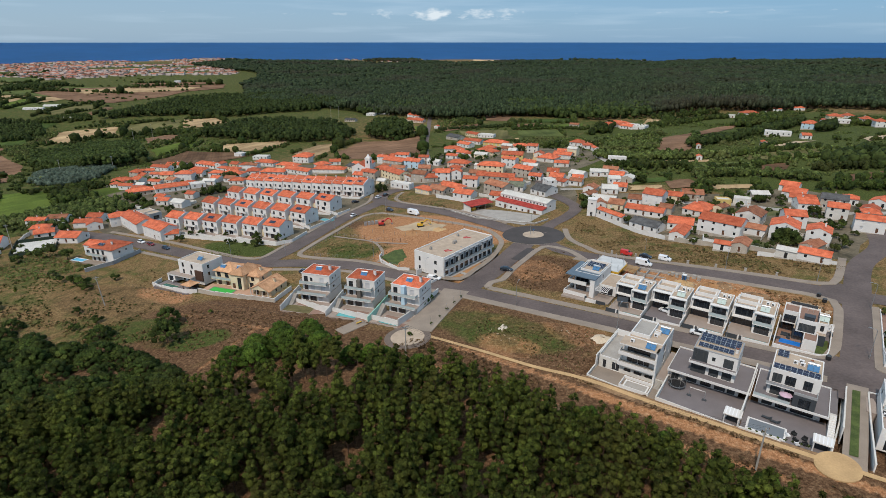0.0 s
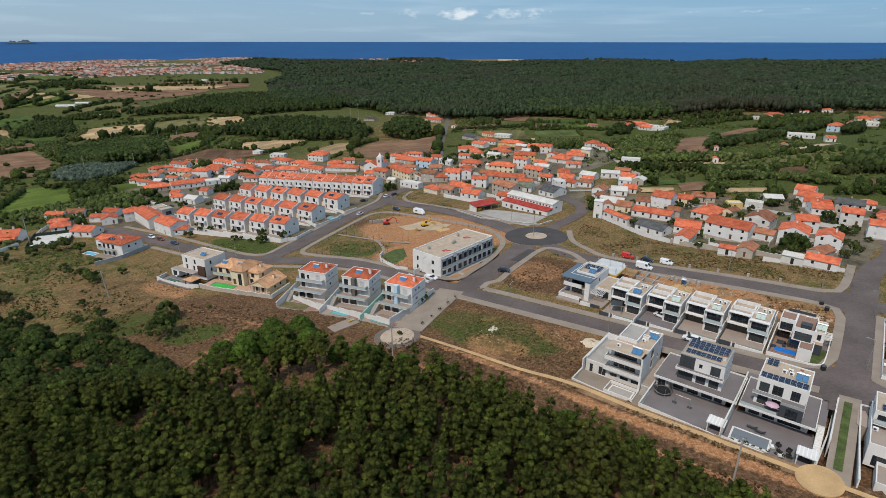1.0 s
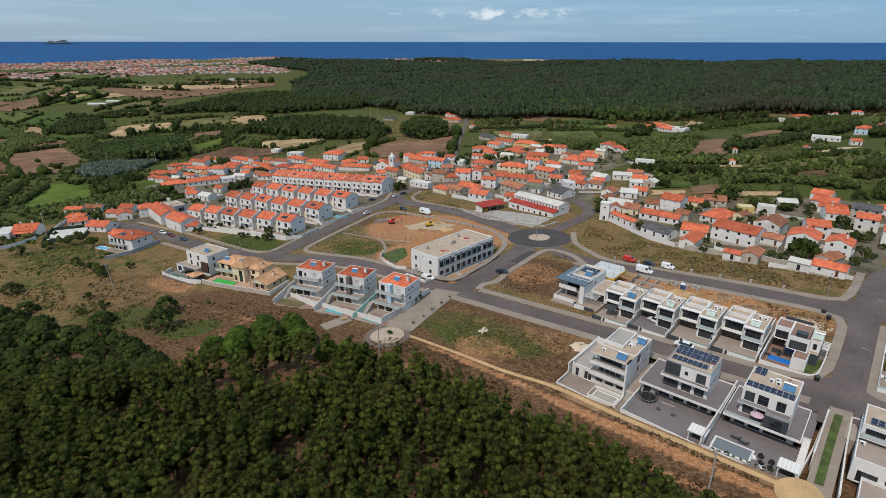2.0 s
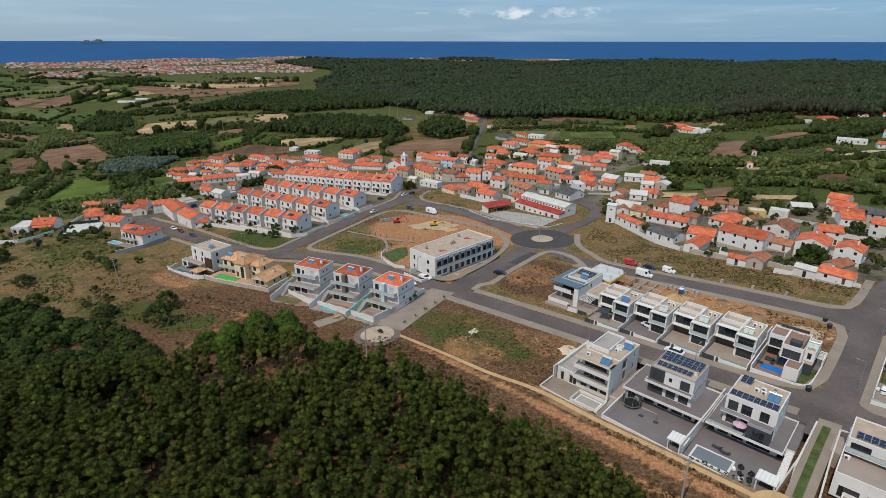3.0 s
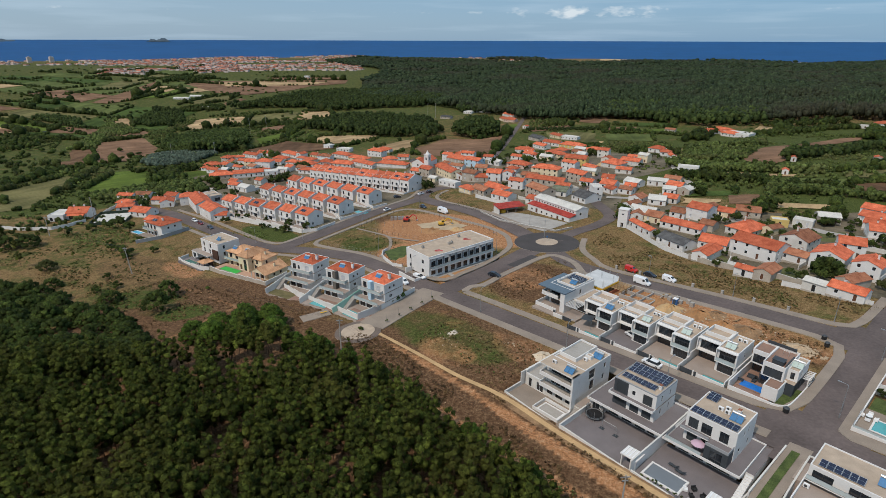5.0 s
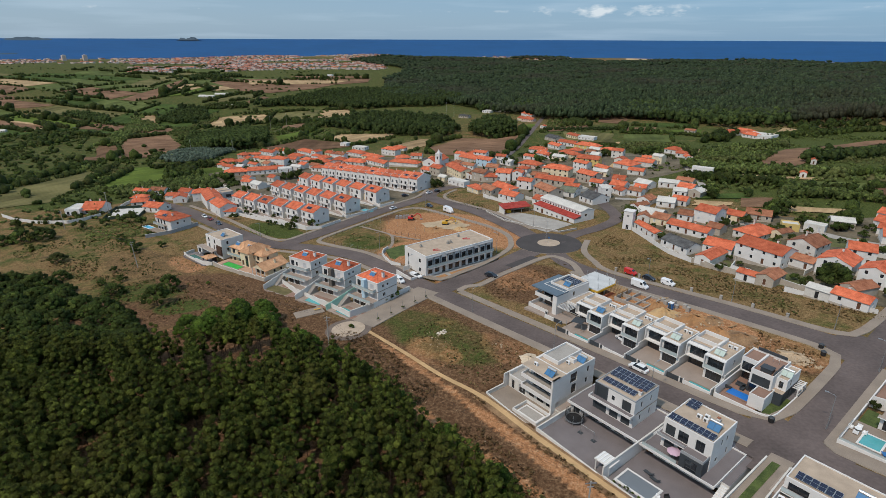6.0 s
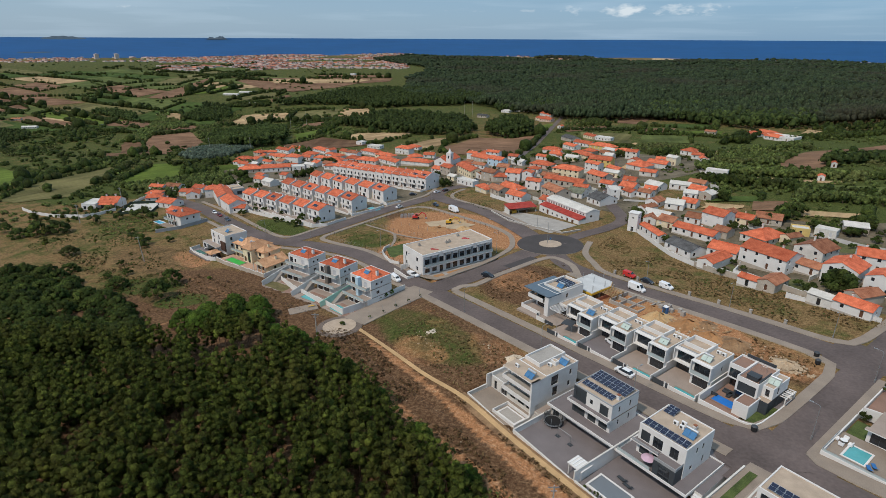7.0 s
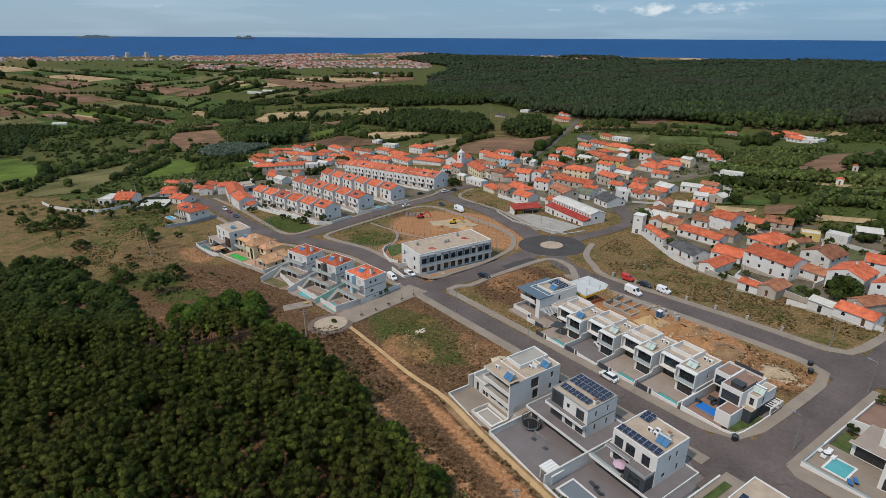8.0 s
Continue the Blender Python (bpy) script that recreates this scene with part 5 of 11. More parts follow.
def lump_shape():
    """Corners and faces of a small ball."""
    ball = bmesh.new()
    bmesh.ops.create_icosphere(ball, subdivisions=1, radius=1.0)
    out = np.array([v.co[:] for v in ball.verts]), np.array([[v.index for v in f.verts] for f in ball.faces])
    ball.free()
    return out


LUMP = lump_shape()


def crown(clumps, radii, per, size, up, middle, share=0.4, full=0.58):
    """Lumpy leaf masses fringed with single leaves, and the point that each leaf turns its back to."""
    c, r = np.asarray(clumps, float), np.asarray(radii, float)
    q = leaf_cards(c, r, per, size, up)
    hearts = c * (1 - share) + np.asarray(middle, float) * share
    base, tri = LUMP
    lumps = nrg.uniform(0.78, 1.16, (len(c), len(base), 1))
    bv = (c[:, None, :] + base[None] * lumps * (r * full)[:, None, None] * np.array([1, 1, 0.88])).reshape(-1, 3)
    bh = np.repeat(c * (1 - share * 0.6) + np.asarray(middle, float) * share * 0.6, len(base), 0)
    bt = np.concatenate([tri + i * len(base) for i in range(len(c))])
    return q, np.repeat(hearts, per, 0), (bv, bh, bt)


def hearted(name, cs, rs, cards, size, up, mat, drop, full=0.72):
    """A mass of foliage seen from afar: lumpy clumps fringed with leaf tufts."""
    c, r = np.asarray(cs, float), np.asarray(rs, float)
    base, tri = LUMP
    lumps = nrg.uniform(0.75, 1.2, (len(c), len(base), 1))
    bv = (c[:, None, :] + base[None] * lumps * (r * full)[:, None, None]).reshape(-1, 3)
    down = np.array([0, 0, drop])
    bt = (tri[None] + (np.arange(len(c)) * len(base))[:, None, None]).reshape(-1, 3)
    return quads_mesh(name, leaf_cards(c, r, cards, size, up), mat, np.repeat(c - down, cards, 0), (bv, np.repeat(c - down, len(base), 0), bt))


def joined(pieces):
    """Many placed crowns as the arrays of one mesh."""
    qs, hs, vs, bs, ts, at = [], [], [], [], [], 0
    for (q, h, (bv, bh, bt)), spin, shift in pieces:
        qs.append(q @ spin + shift)
        hs.append(h @ spin + shift)
        vs.append(bv @ spin + shift)
        bs.append(bh @ spin + shift)
        ts.append(bt + at)
        at += len(bv)
    return np.concatenate(qs), np.concatenate(hs), (np.concatenate(vs), np.concatenate(bs), np.concatenate(ts))


def trunk_mesh(name, height, r, limbs, lean=0.3):
    g = Geo()
    p = Vector((0, 0, -0.3))
    for i in range(3):
        q = Vector((rng.uniform(-lean, lean), rng.uniform(-lean, lean), height * (i + 1) / 3))
        g.tube(p, q, r * (1 - 0.28 * i), r * (1 - 0.28 * (i + 1)), 6)
        p = q
    for c in limbs:
        z = max(0.3, min(height * 0.9, c[2] - 0.9))
        g.tube((0, 0, z), c, r * 0.4, r * 0.12, 4)
    return g.mesh(name, [BARK])


def gum_variant(h, spread, clumps=10, per=60, size=0.135, bare=0.3):
    """A slim eucalyptus: a bare stem and an uneven crown that narrows to the top."""
    cs, rs = [], []
    for i in range(clumps):
        t = (i + 0.5) / clumps
        z = h * (bare + (1 - bare) * t)
        wide = spread * (0.30 + 0.62 * math.sin(math.pi * (0.22 + 0.74 * t)))
        a = i * 2.4 + rng.uniform(-0.5, 0.5)
        k = wide * rng.uniform(0.25, 0.6)
        cs.append((k * math.cos(a), k * math.sin(a), z))
        rs.append(wide * rng.uniform(0.52, 0.72))
    return (trunk_mesh("trunk", h * 0.95, 0.11, cs[:6]), *crown(cs, rs, per, size, 0.4, (0, 0, h * 0.55), 0.8, 0.68))


def dome_variant(h, radius, clumps=40, per=46, size=0.24, mound=0.45):
    """An umbrella pine: a broad dome of dense clumps on spreading limbs."""
    cs, rs = [], []
    for i in range(clumps):
        a, k = i * 2.4, math.sqrt((i + 0.5) / clumps)
        cs.append((radius * k * math.cos(a), radius * k * math.sin(a), h - mound * radius * k * k + rng.uniform(-0.3, 0.3)))
        rs.append(radius * rng.uniform(0.25, 0.35))
    return (trunk_mesh("trunk", h * 0.8, 0.22, cs[::3]), *crown(cs, rs, per, size, 0.8, (0, 0, h - radius), 0.55, 0.74))


def bush_variant(h, radius, clumps=11, per=20, size=0.2):
    cs, rs = [], []
    for i in range(clumps):
        a, k = rng.uniform(0, 6.28), math.sqrt(rng.random())
        z = h * (0.35 + 0.5 * (1 - k * k) * rng.uniform(0.7, 1.1))
        cs.append((radius * 0.75 * k * math.cos(a), radius * 0.75 * k * math.sin(a), z))
        rs.append(radius * rng.uniform(0.28, 0.45))
    return (trunk_mesh("trunk", h * 0.5, 0.12, cs[::4]), *crown(cs, rs, per, size, 0.5, (0, 0, h * 0.25), 0.5, 0.74))


def inside(poly, x, y):
    hit = False
    for (x0, y0), (x1, y1) in zip(poly, poly[1:] + poly[:1]):
        if (y0 > y) != (y1 > y) and x < (x1 - x0) * (y - y0) / (y1 - y0) + x0:
            hit = not hit
    return hit


def scatter(poly, spacing, jitter=0.42):
    xs, ys = [p[0] for p in poly], [p[1] for p in poly]
    y = min(ys)
    row = 0
    while y < max(ys):
        x = min(xs) + (row % 2) * spacing / 2
        while x < max(xs):
            px, py = x + rng.uniform(-jitter, jitter) * spacing, y + rng.uniform(-jitter, jitter) * spacing
            if inside(poly, px, py):
                yield px, py
            x += spacing
        y += spacing * 0.87
        row += 1


def plant(kind, label, variant, x, y, scale, mat_mesh, group, sink=0.0):
    o = thing(kind, label, "shrub" if "shrub" in kind or "bush" in kind else "tree", pose(x, y, ground_z(x, y) - sink, 0, 0, rng.uniform(0, 360)), group)
    o.scale = (scale, scale, scale * rng.uniform(0.9, 1.12))
    place(new("trunk", variant[0]), o)
    place(new("crown", mat_mesh), o)
    return o


GUMS = [gum_variant(rng.uniform(7.8, 9.6), rng.uniform(1.7, 2.15)) for i in range(7)]
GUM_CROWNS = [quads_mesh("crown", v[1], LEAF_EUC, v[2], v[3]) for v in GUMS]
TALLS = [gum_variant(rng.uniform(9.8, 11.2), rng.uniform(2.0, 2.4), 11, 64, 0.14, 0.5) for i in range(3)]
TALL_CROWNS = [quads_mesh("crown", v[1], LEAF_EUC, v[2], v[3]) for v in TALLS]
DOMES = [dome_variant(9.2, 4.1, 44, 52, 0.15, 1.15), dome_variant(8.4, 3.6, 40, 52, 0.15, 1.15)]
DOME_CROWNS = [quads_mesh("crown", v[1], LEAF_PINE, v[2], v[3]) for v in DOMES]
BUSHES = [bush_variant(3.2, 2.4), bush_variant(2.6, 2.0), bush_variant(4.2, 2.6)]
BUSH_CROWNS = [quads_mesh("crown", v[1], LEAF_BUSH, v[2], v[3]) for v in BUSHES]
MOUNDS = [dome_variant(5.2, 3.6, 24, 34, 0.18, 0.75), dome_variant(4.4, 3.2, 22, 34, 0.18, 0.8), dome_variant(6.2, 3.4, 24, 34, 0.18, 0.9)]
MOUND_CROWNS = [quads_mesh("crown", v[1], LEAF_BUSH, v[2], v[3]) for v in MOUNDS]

FOREST = [(-40, 46), (-90, 62), (-128, 80), (-120, 92), (-95, 104), (-66, 108), (-48, 114), (-30, 119), (-16, 120), (2, 114), (22, 98), (35, 87), (47, 78), (60, 66), (78, 52), (78, 40)]
stems = list(scatter(FOREST, 2.7))
stems = [p for p in stems if math.hypot(p[0] + 18, p[1] - 84) > 4.5 and math.hypot(p[0] + 62, p[1] - 96) > 5 and math.hypot(p[0] + 32, p[1] - 110) > 6.5 and noise.noise((p[0] * 0.06, p[1] * 0.06, 4.0)) < 0.5
         and math.hypot(p[0] - 6, p[1] - 102) > 3]
stems.sort(key=lambda p: -(p[0] * 0.35 + p[1]))
far_crowns, far_trunks = [], Geo()
for i, (x, y) in enumerate(stems):
    k = rng.randrange(len(GUMS))
    sc = rng.uniform(0.68, 1.2)
    if i < 300:
        plant("eucalyptus", "slim eucalyptus with dark olive crown and bare reddish stem", GUMS[k], x, y, sc, GUM_CROWNS[k], "eucalyptus wood")
    else:
        a = rng.uniform(0, 6.28)
        c, s = math.cos(a), math.sin(a)
        z = ground_z(x, y)
        far_crowns.append((GUMS[k][1:], np.array([[c, s, 0], [-s, c, 0], [0, 0, 1]]) * sc, np.array([x, y, z])))
        far_trunks.tube((x, y, z - 0.3), (x + rng.uniform(-0.3, 0.3), y, z + 7 * sc), 0.11, 0.04, 5)
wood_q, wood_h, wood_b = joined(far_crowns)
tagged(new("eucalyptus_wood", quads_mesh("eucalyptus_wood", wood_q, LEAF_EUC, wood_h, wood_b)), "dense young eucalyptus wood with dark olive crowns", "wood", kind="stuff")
tagged(part("wood_stems", far_trunks, BARK), "thin reddish stems of a young eucalyptus wood", "wood", kind="stuff")
for x, y in list(scatter([(-41, 115), (-37, 121.5), (-26, 123), (-21, 117), (-30, 114)], 3.0)) + list(scatter([(-100, 92), (-80, 106), (-66, 104), (-78, 90)], 4.0)):
    k = rng.randrange(3)
    plant("eucalyptus", "tall eucalyptus with high dark crown and bare stem", TALLS[k], x, y, rng.uniform(0.8, 1.05), TALL_CROWNS[k], "tall eucalyptus")
for x, y, s in ((-51, 131, 1.1), (-45.5, 135.5, 1.1), (-42, 129.5, 1.2), (-37.5, 136, 1.05), (-33.5, 131, 1.1), (-56, 126, 0.95), (-49.5, 125, 1.05),
                (-15, 122.5, 0.85), (-19, 126, 0.7), (-6, 118.5, 0.7), (4, 113.5, 0.65), (16, 105, 0.7), (30, 93.5, 0.7), (42, 84.5, 0.7), (55, 73, 0.7), (-24, 125, 0.8), (-172, 134, 1.5), (-165, 128, 1.3)):
    k = rng.randrange(2)
    plant("umbrella_pine", "broad umbrella pine with bright green domed crown", DOMES[k], x, y, s, DOME_CROWNS[k], "umbrella pines", 3.0 * s)
LEFT_SCRUB = [(-200, 104), (-205, 150), (-163, 142), (-155, 154), (-130, 147), (-115, 142), (-93, 135), (-79, 131), (-66, 118), (-56, 108), (-76, 99), (-98, 94), (-130, 84), (-176, 84)]
scrub_crowns = []
for i, (x, y) in enumerate(scatter(LEFT_SCRUB, 4.1)):
    k, sc = rng.randrange(3), rng.uniform(0.45, 1.2)
    if noise.noise((x * 0.07, y * 0.07, 2.0)) > 0.5:
        continue
    if i % 2:
        a = rng.uniform(0, 6.28)
        c, s = math.cos(a), math.sin(a)
        spin, at = np.array([[c, s, 0], [-s, c, 0], [0, 0, 1]]) * sc, np.array([x, y, ground_z(x, y) - 1.6 * sc])
        scrub_crowns.append((MOUNDS[k][1:], spin, at))
        continue
    plant("pine", "low bushy pine with a rounded mid-green crown", MOUNDS[k], x, y, sc, MOUND_CROWNS[k], "hillside pines", 1.6 * sc)
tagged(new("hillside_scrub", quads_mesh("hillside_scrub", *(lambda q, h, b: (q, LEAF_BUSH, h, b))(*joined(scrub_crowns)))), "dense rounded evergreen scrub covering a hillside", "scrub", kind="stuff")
for x, y, s in ((-86, 152.8, 1.05), (-81, 141, 1.2), (-104, 146, 1.2), (-138, 155, 1.1), (-203, 191, 1.7), (-196, 196, 1.5), (-209, 186, 1.4), (-224, 190, 1.0), (-158, 171, 1.0)):
    k = rng.randrange(3)
    plant("pine", "rounded dark green pine standing alone on dry grass", MOUNDS[k], x, y, s, MOUND_CROWNS[k], "hillside pines", 1.2 * s)
for x, y, s in ((-112, 158, 0.9), (-116, 153, 0.8), (-95, 138, 0.8), (-124, 166, 0.7), (-76, 160, 0.5),
                (-137, 190, 1.5), (-143, 194, 1.6), (-133, 187, 1.0), (-150, 196, 1.2), (-147, 210, 0.8), (-158, 204, 1.1), (-128, 196, 0.9), (-165, 224, 2.0), (-176, 228, 2.2), (-186, 222, 1.6), (-194, 214, 1.4),
                (-9.6, 136.8, 0.45)):
    k = rng.randrange(3)
    plant("shrub", "rounded evergreen shrub with dull green leaves", BUSHES[k], x, y, s, BUSH_CROWNS[k], "hillside scrub")
for x, y, s in ((-172, 172, 0.75), (-188, 184, 0.8), (-200, 205, 0.6), (-215, 200, 1.0), (-158, 184, 0.4)):
    plant("pine", "bushy pine with layered dark green crown", TALLS[0], x, y, s, TALL_CROWNS[0], "hillside pines")

# ---- woods, hedges and crops farther off
def wood(label, poly, spacing, h, mat, size=1.1, cards=26, name="woodland"):
    """Uneven crowns of big leaf tufts, one mass of trees."""
    cs, rs = [], []
    trunks = Geo()
    for x, y in scatter(poly, spacing):
        z, k = ground_z(x, y), rng.uniform(0.75, 1.2)
        r = spacing * 0.62 * rng.uniform(0.8, 1.2)
        cs += [(x, y, z + h * k * 0.72), (x + rng.uniform(-1, 1) * r * 0.6, y + rng.uniform(-1, 1) * r * 0.6, z + h * k * 0.45)]
        rs += [min(r, h * (0.34 if h > 7 else 0.7)), min(r, h * (0.4 if h > 7 else 0.75))]
        trunks.tube((x, y, z - 0.5), (x, y, z + h * k * 0.6), 0.18, 0.1, 4)
    if not cs:
        return
    tagged(new(name, hearted(name, cs, rs, cards // 2, size, 0.5, mat, h * 0.12)), label, "wood", kind="stuff")
    tagged(part("stems", trunks, BARK), "thin brown stems under a wood's crowns", "wood", kind="stuff")


# distance haze is mixed into these leaf colours, paler and bluer than near woods
LEAF_HAZE = canopy_material("hazed_forest_leaves", (0.028, 0.044, 0.021), (0.056, 0.080, 0.036), (0.058, 0.052, 0.036))


def far_wood(label, spec, spacing, h, mat=None, fine=1, grow=0.0, stems_to=0):
    """Distant forest: every crown a small lumpy solid; grow: how much wider the crowns get with distance."""
    ico = bmesh.new()
    bmesh.ops.create_icosphere(ico, subdivisions=fine, radius=1.0)
    base = np.array([v.co[:] for v in ico.verts])
    tri = np.array([[v.index for v in f.verts] for f in ico.faces])
    ico.free()
    pts = list(spec)
    nv, out, idx, trunks = len(base), [], [], Geo()
    for i, (x, y) in enumerate(pts):
        k = rng.uniform(0.62, 1.25) * (1 + 0.45 * noise.noise((x * 0.011, y * 0.011, 9.0)))
        wide = spacing * 0.66 * rng.uniform(0.8, 1.2) * (1 + grow * math.hypot(x, y))
        lumps = nrg.uniform(0.68, 1.28, (nv, 1))
        z = ground_z(x, y)
        out.append(base * np.array([wide, wide, h * 0.36 * k]) * lumps + np.array([x, y, z + h * 0.62 * k]))
        idx.append(tri + i * nv)
        if stems_to and math.hypot(x, y) < stems_to:
            trunks.tube((x, y, z - 0.5), (x, y, z + h * k * 0.5), 0.22, 0.12, 3)
    v, t = np.concatenate(out), np.concatenate(idx)
    me = bpy.data.meshes.new("forest")
    me.vertices.add(len(v))
    me.vertices.foreach_set("co", v.reshape(-1).astype(np.float32))
    me.loops.add(len(t) * 3)
    me.loops.foreach_set("vertex_index", t.reshape(-1).astype(np.int32))
    me.polygons.add(len(t))
    me.polygons.foreach_set("loop_start", np.arange(0, len(t) * 3, 3, dtype=np.int32))
    me.materials.append(mat or LEAF_HAZE)
    me.update(calc_edges=True)
    tagged(new("forest", me), label, "forest", kind="stuff")
    if stems_to:
        tagged(part("forest_stems", trunks, BARK), "brown stems along a forest's edge", "forest", kind="stuff")

# ---------------------------------------------------------------- fields, woods, the far town
def furrowed(name, c0, c1, turn, pitch=2.2):
    m = material(name, c0, 1.0, 0.22, 0.05, 0.7, 0.0, tint=c1, spec=0.1)
    n, l = m.node_tree.nodes, m.node_tree.links
    mp = n.new("ShaderNodeMapping")
    mp.inputs["Rotation"].default_value = (0, 0, radians(turn))
    wave = n.new("ShaderNodeTexWave")
    wave.inputs["Scale"].default_value, wave.inputs["Distortion"].default_value = 0.314 / pitch, 1.5
    l.new(n["Geometry"].outputs["Position"], mp.inputs["Vector"])
    l.new(mp.outputs["Vector"], wave.inputs["Vector"])
    # worn streaks along the rows and broad damp or dry patches
    long_, rows_ = n.new("ShaderNodeMapping"), n.new("ShaderNodeTexNoise")
    long_.inputs["Scale"].default_value = (0.16, 0.012, 0.1)
    rows_.inputs["Scale"].default_value, rows_.inputs["Detail"].default_value = 1.0, 6
    patch = n.new("ShaderNodeTexNoise")
    patch.inputs["Scale"].default_value, patch.inputs["Detail"].default_value = 0.022, 5
    l.new(mp.outputs["Vector"], long_.inputs["Vector"])
    l.new(long_.outputs["Vector"], rows_.inputs["Vector"])
    l.new(n["Geometry"].outputs["Position"], patch.inputs["Vector"])
    both = n.new("ShaderNodeMath")
    l.new(rows_.outputs["Fac"], both.inputs[0])
    l.new(patch.outputs["Fac"], both.inputs[1])
    wear = n.new("ShaderNodeMapRange")
    wear.inputs["From Min"].default_value, wear.inputs["From Max"].default_value = 0.7, 1.3
    wear.inputs["To Min"].default_value, wear.inputs["To Max"].default_value = 0.62, 1.32
    l.new(both.outputs[0], wear.inputs["Value"])
    tone = n.new("ShaderNodeHueSaturation")
    l.new(wear.outputs["Result"], tone.inputs["Value"])
    l.new(n["Color Ramp"].outputs["Color"], tone.inputs["Color"])
    l.new(tone.outputs["Color"], n["Principled BSDF"].inputs["Base Color"])
    bp = n.new("ShaderNodeBump")
    bp.inputs["Strength"].default_value, bp.inputs["Distance"].default_value = 0.6, 0.3
    l.new(wave.outputs["Fac"], bp.inputs["Height"])
    l.new(bp.outputs["Normal"], n["Principled BSDF"].inputs["Normal"])
    return m


STUBBLE = furrowed("straw_stubble", (0.33, 0.22, 0.115), (0.42, 0.30, 0.17), 20)
PLOUGHED = furrowed("ploughed_soil", (0.15, 0.085, 0.05), (0.22, 0.13, 0.08), 60, 3.0)
PLOUGHED_RED = furrowed("red_ploughed_soil", (0.11, 0.060, 0.035), (0.16, 0.095, 0.055), -20, 3.0)
CROP = furrowed("bright_green_crop", (0.070, 0.105, 0.018), (0.115, 0.155, 0.03), 35, 2.5)
CROP_DARK = furrowed("dark_green_crop", (0.040, 0.068, 0.016), (0.066, 0.096, 0.024), -10, 2.5)
FALLOW = furrowed("olive_fallow", (0.105, 0.105, 0.038), (0.16, 0.14, 0.06), 10, 4.0)
MEADOW = furrowed("green_pasture", (0.066, 0.090, 0.024), (0.108, 0.126, 0.040), -5, 5.0)


FIELDS = []


def field(label, poly, mat, lift=0.35):
    """A field with frayed edges lying on the land."""
    FIELDS.append(poly)
    rim = []
    for p, q in zip(poly, poly[1:] + poly[:1]):
        k = max(2, int(math.dist(p, q) / 14))
        for j in range(k):
            t = j / k
            rim.append((p[0] + (q[0] - p[0]) * t + rng.uniform(-1.5, 1.5), p[1] + (q[1] - p[1]) * t + rng.uniform(-1.5, 1.5)))
    cx, cy = sum(p[0] for p in rim) / len(rim), sum(p[1] for p in rim) / len(rim)
    g = Geo()
    steps = 6
    at = lambda p, t: (cx + (p[0] - cx) * t, cy + (p[1] - cy) * t, ground_z(cx + (p[0] - cx) * t, cy + (p[1] - cy) * t) + lift)
    for i in range(len(rim)):
        a, b = rim[i], rim[(i + 1) % len(rim)]
        for s in range(steps):
            t0, t1 = s / steps, (s + 1) / steps
            f = [at(a, t1), at(b, t1)] + ([at(b, t0), at(a, t0)] if s else [(cx, cy, ground_z(cx, cy) + lift)])
            g.face(f)
    tagged(part("field", g, mat), label, "field", kind="structure")


PALE_SOIL = material("pale_trodden_sand", (0.42, 0.32, 0.21), 1.0, 0.25, 0.2, 1.5, 0.03)
NETTED = furrowed("dark_netted_crop", (0.050, 0.072, 0.062), (0.075, 0.10, 0.085), 40, 3.0)
field("pale trodden sand on a bare building lot", [(-24.5, 247), (-12, 251.5), (2, 245.5), (-1, 237.5), (-17, 238)], PALE_SOIL, 0.1)
field("harvested straw-coloured field", [(-629, 831), (-656, 902), (-605, 937), (-559, 961), (-531, 894), (-569, 834)], STUBBLE, 0.45)
field("olive fallow field beside a stubble field", [(-526, 894), (-548, 969), (-517, 1002), (-475, 1013), (-419, 883), (-485, 888)], FALLOW, 0.5)
field("pale bare sandy field", [(-416, 885), (-472, 1017), (-391, 968), (-331, 856), (-365, 836)], STUBBLE, 0.6)
field("brown ploughed strip behind a grove", [(-449, 830), (-400, 808), (-347, 741), (-340, 688), (-384, 716)], PLOUGHED, 0.45)
field("bright green crop field", [(-328, 616), (-314, 659), (-288, 666), (-281, 616), (-297, 567)], CROP, 0.45)
field("straw-coloured strip below a wood", [(-255, 590), (-249, 633), (-183, 641), (-172, 610), (-189, 578), (-216, 575)], STUBBLE, 0.6)
field("dark brown ploughed field above the village", [(-286, 515), (-277, 591), (-215, 571), (-190, 550), (-208, 514), (-211, 455), (-236, 463)], PLOUGHED_RED, 0.45)
field("wide brown ploughed field", [(-989, 1369), (-994, 1464), (-836, 1550), (-617, 1622), (-590, 1528), (-656, 1452), (-663, 1345), (-714, 1220), (-809, 1237)], PLOUGHED, 1.0)
field("straw-coloured wide field", [(-945, 1433), (-848, 1515), (-652, 1552), (-666, 1476), (-780, 1414), (-866, 1372)], STUBBLE, 1.5)
field("brown field before the town", [(-884, 1612), (-670, 1678), (-638, 1635), (-828, 1564)], PLOUGHED, 1.2)
field("bright green crop by a farm", [(-974, 1242), (-948, 1276), (-862, 1183), (-862, 1123), (-866, 1099)], CROP, 0.8)
field("olive strip between hedges", [(-761, 1065), (-761, 1159), (-726, 1209), (-699, 1123), (-729, 1049)], FALLOW, 0.7)
field("narrow brown strip between hedges", [(-680, 1072), (-690, 1158), (-668, 1143), (-659, 1049)], PLOUGHED, 0.7)
field("pale fallow plot behind a church", [(-150, 549), (-137, 595), (-114, 602), (-112, 558), (-124, 491)], STUBBLE, 0.4)
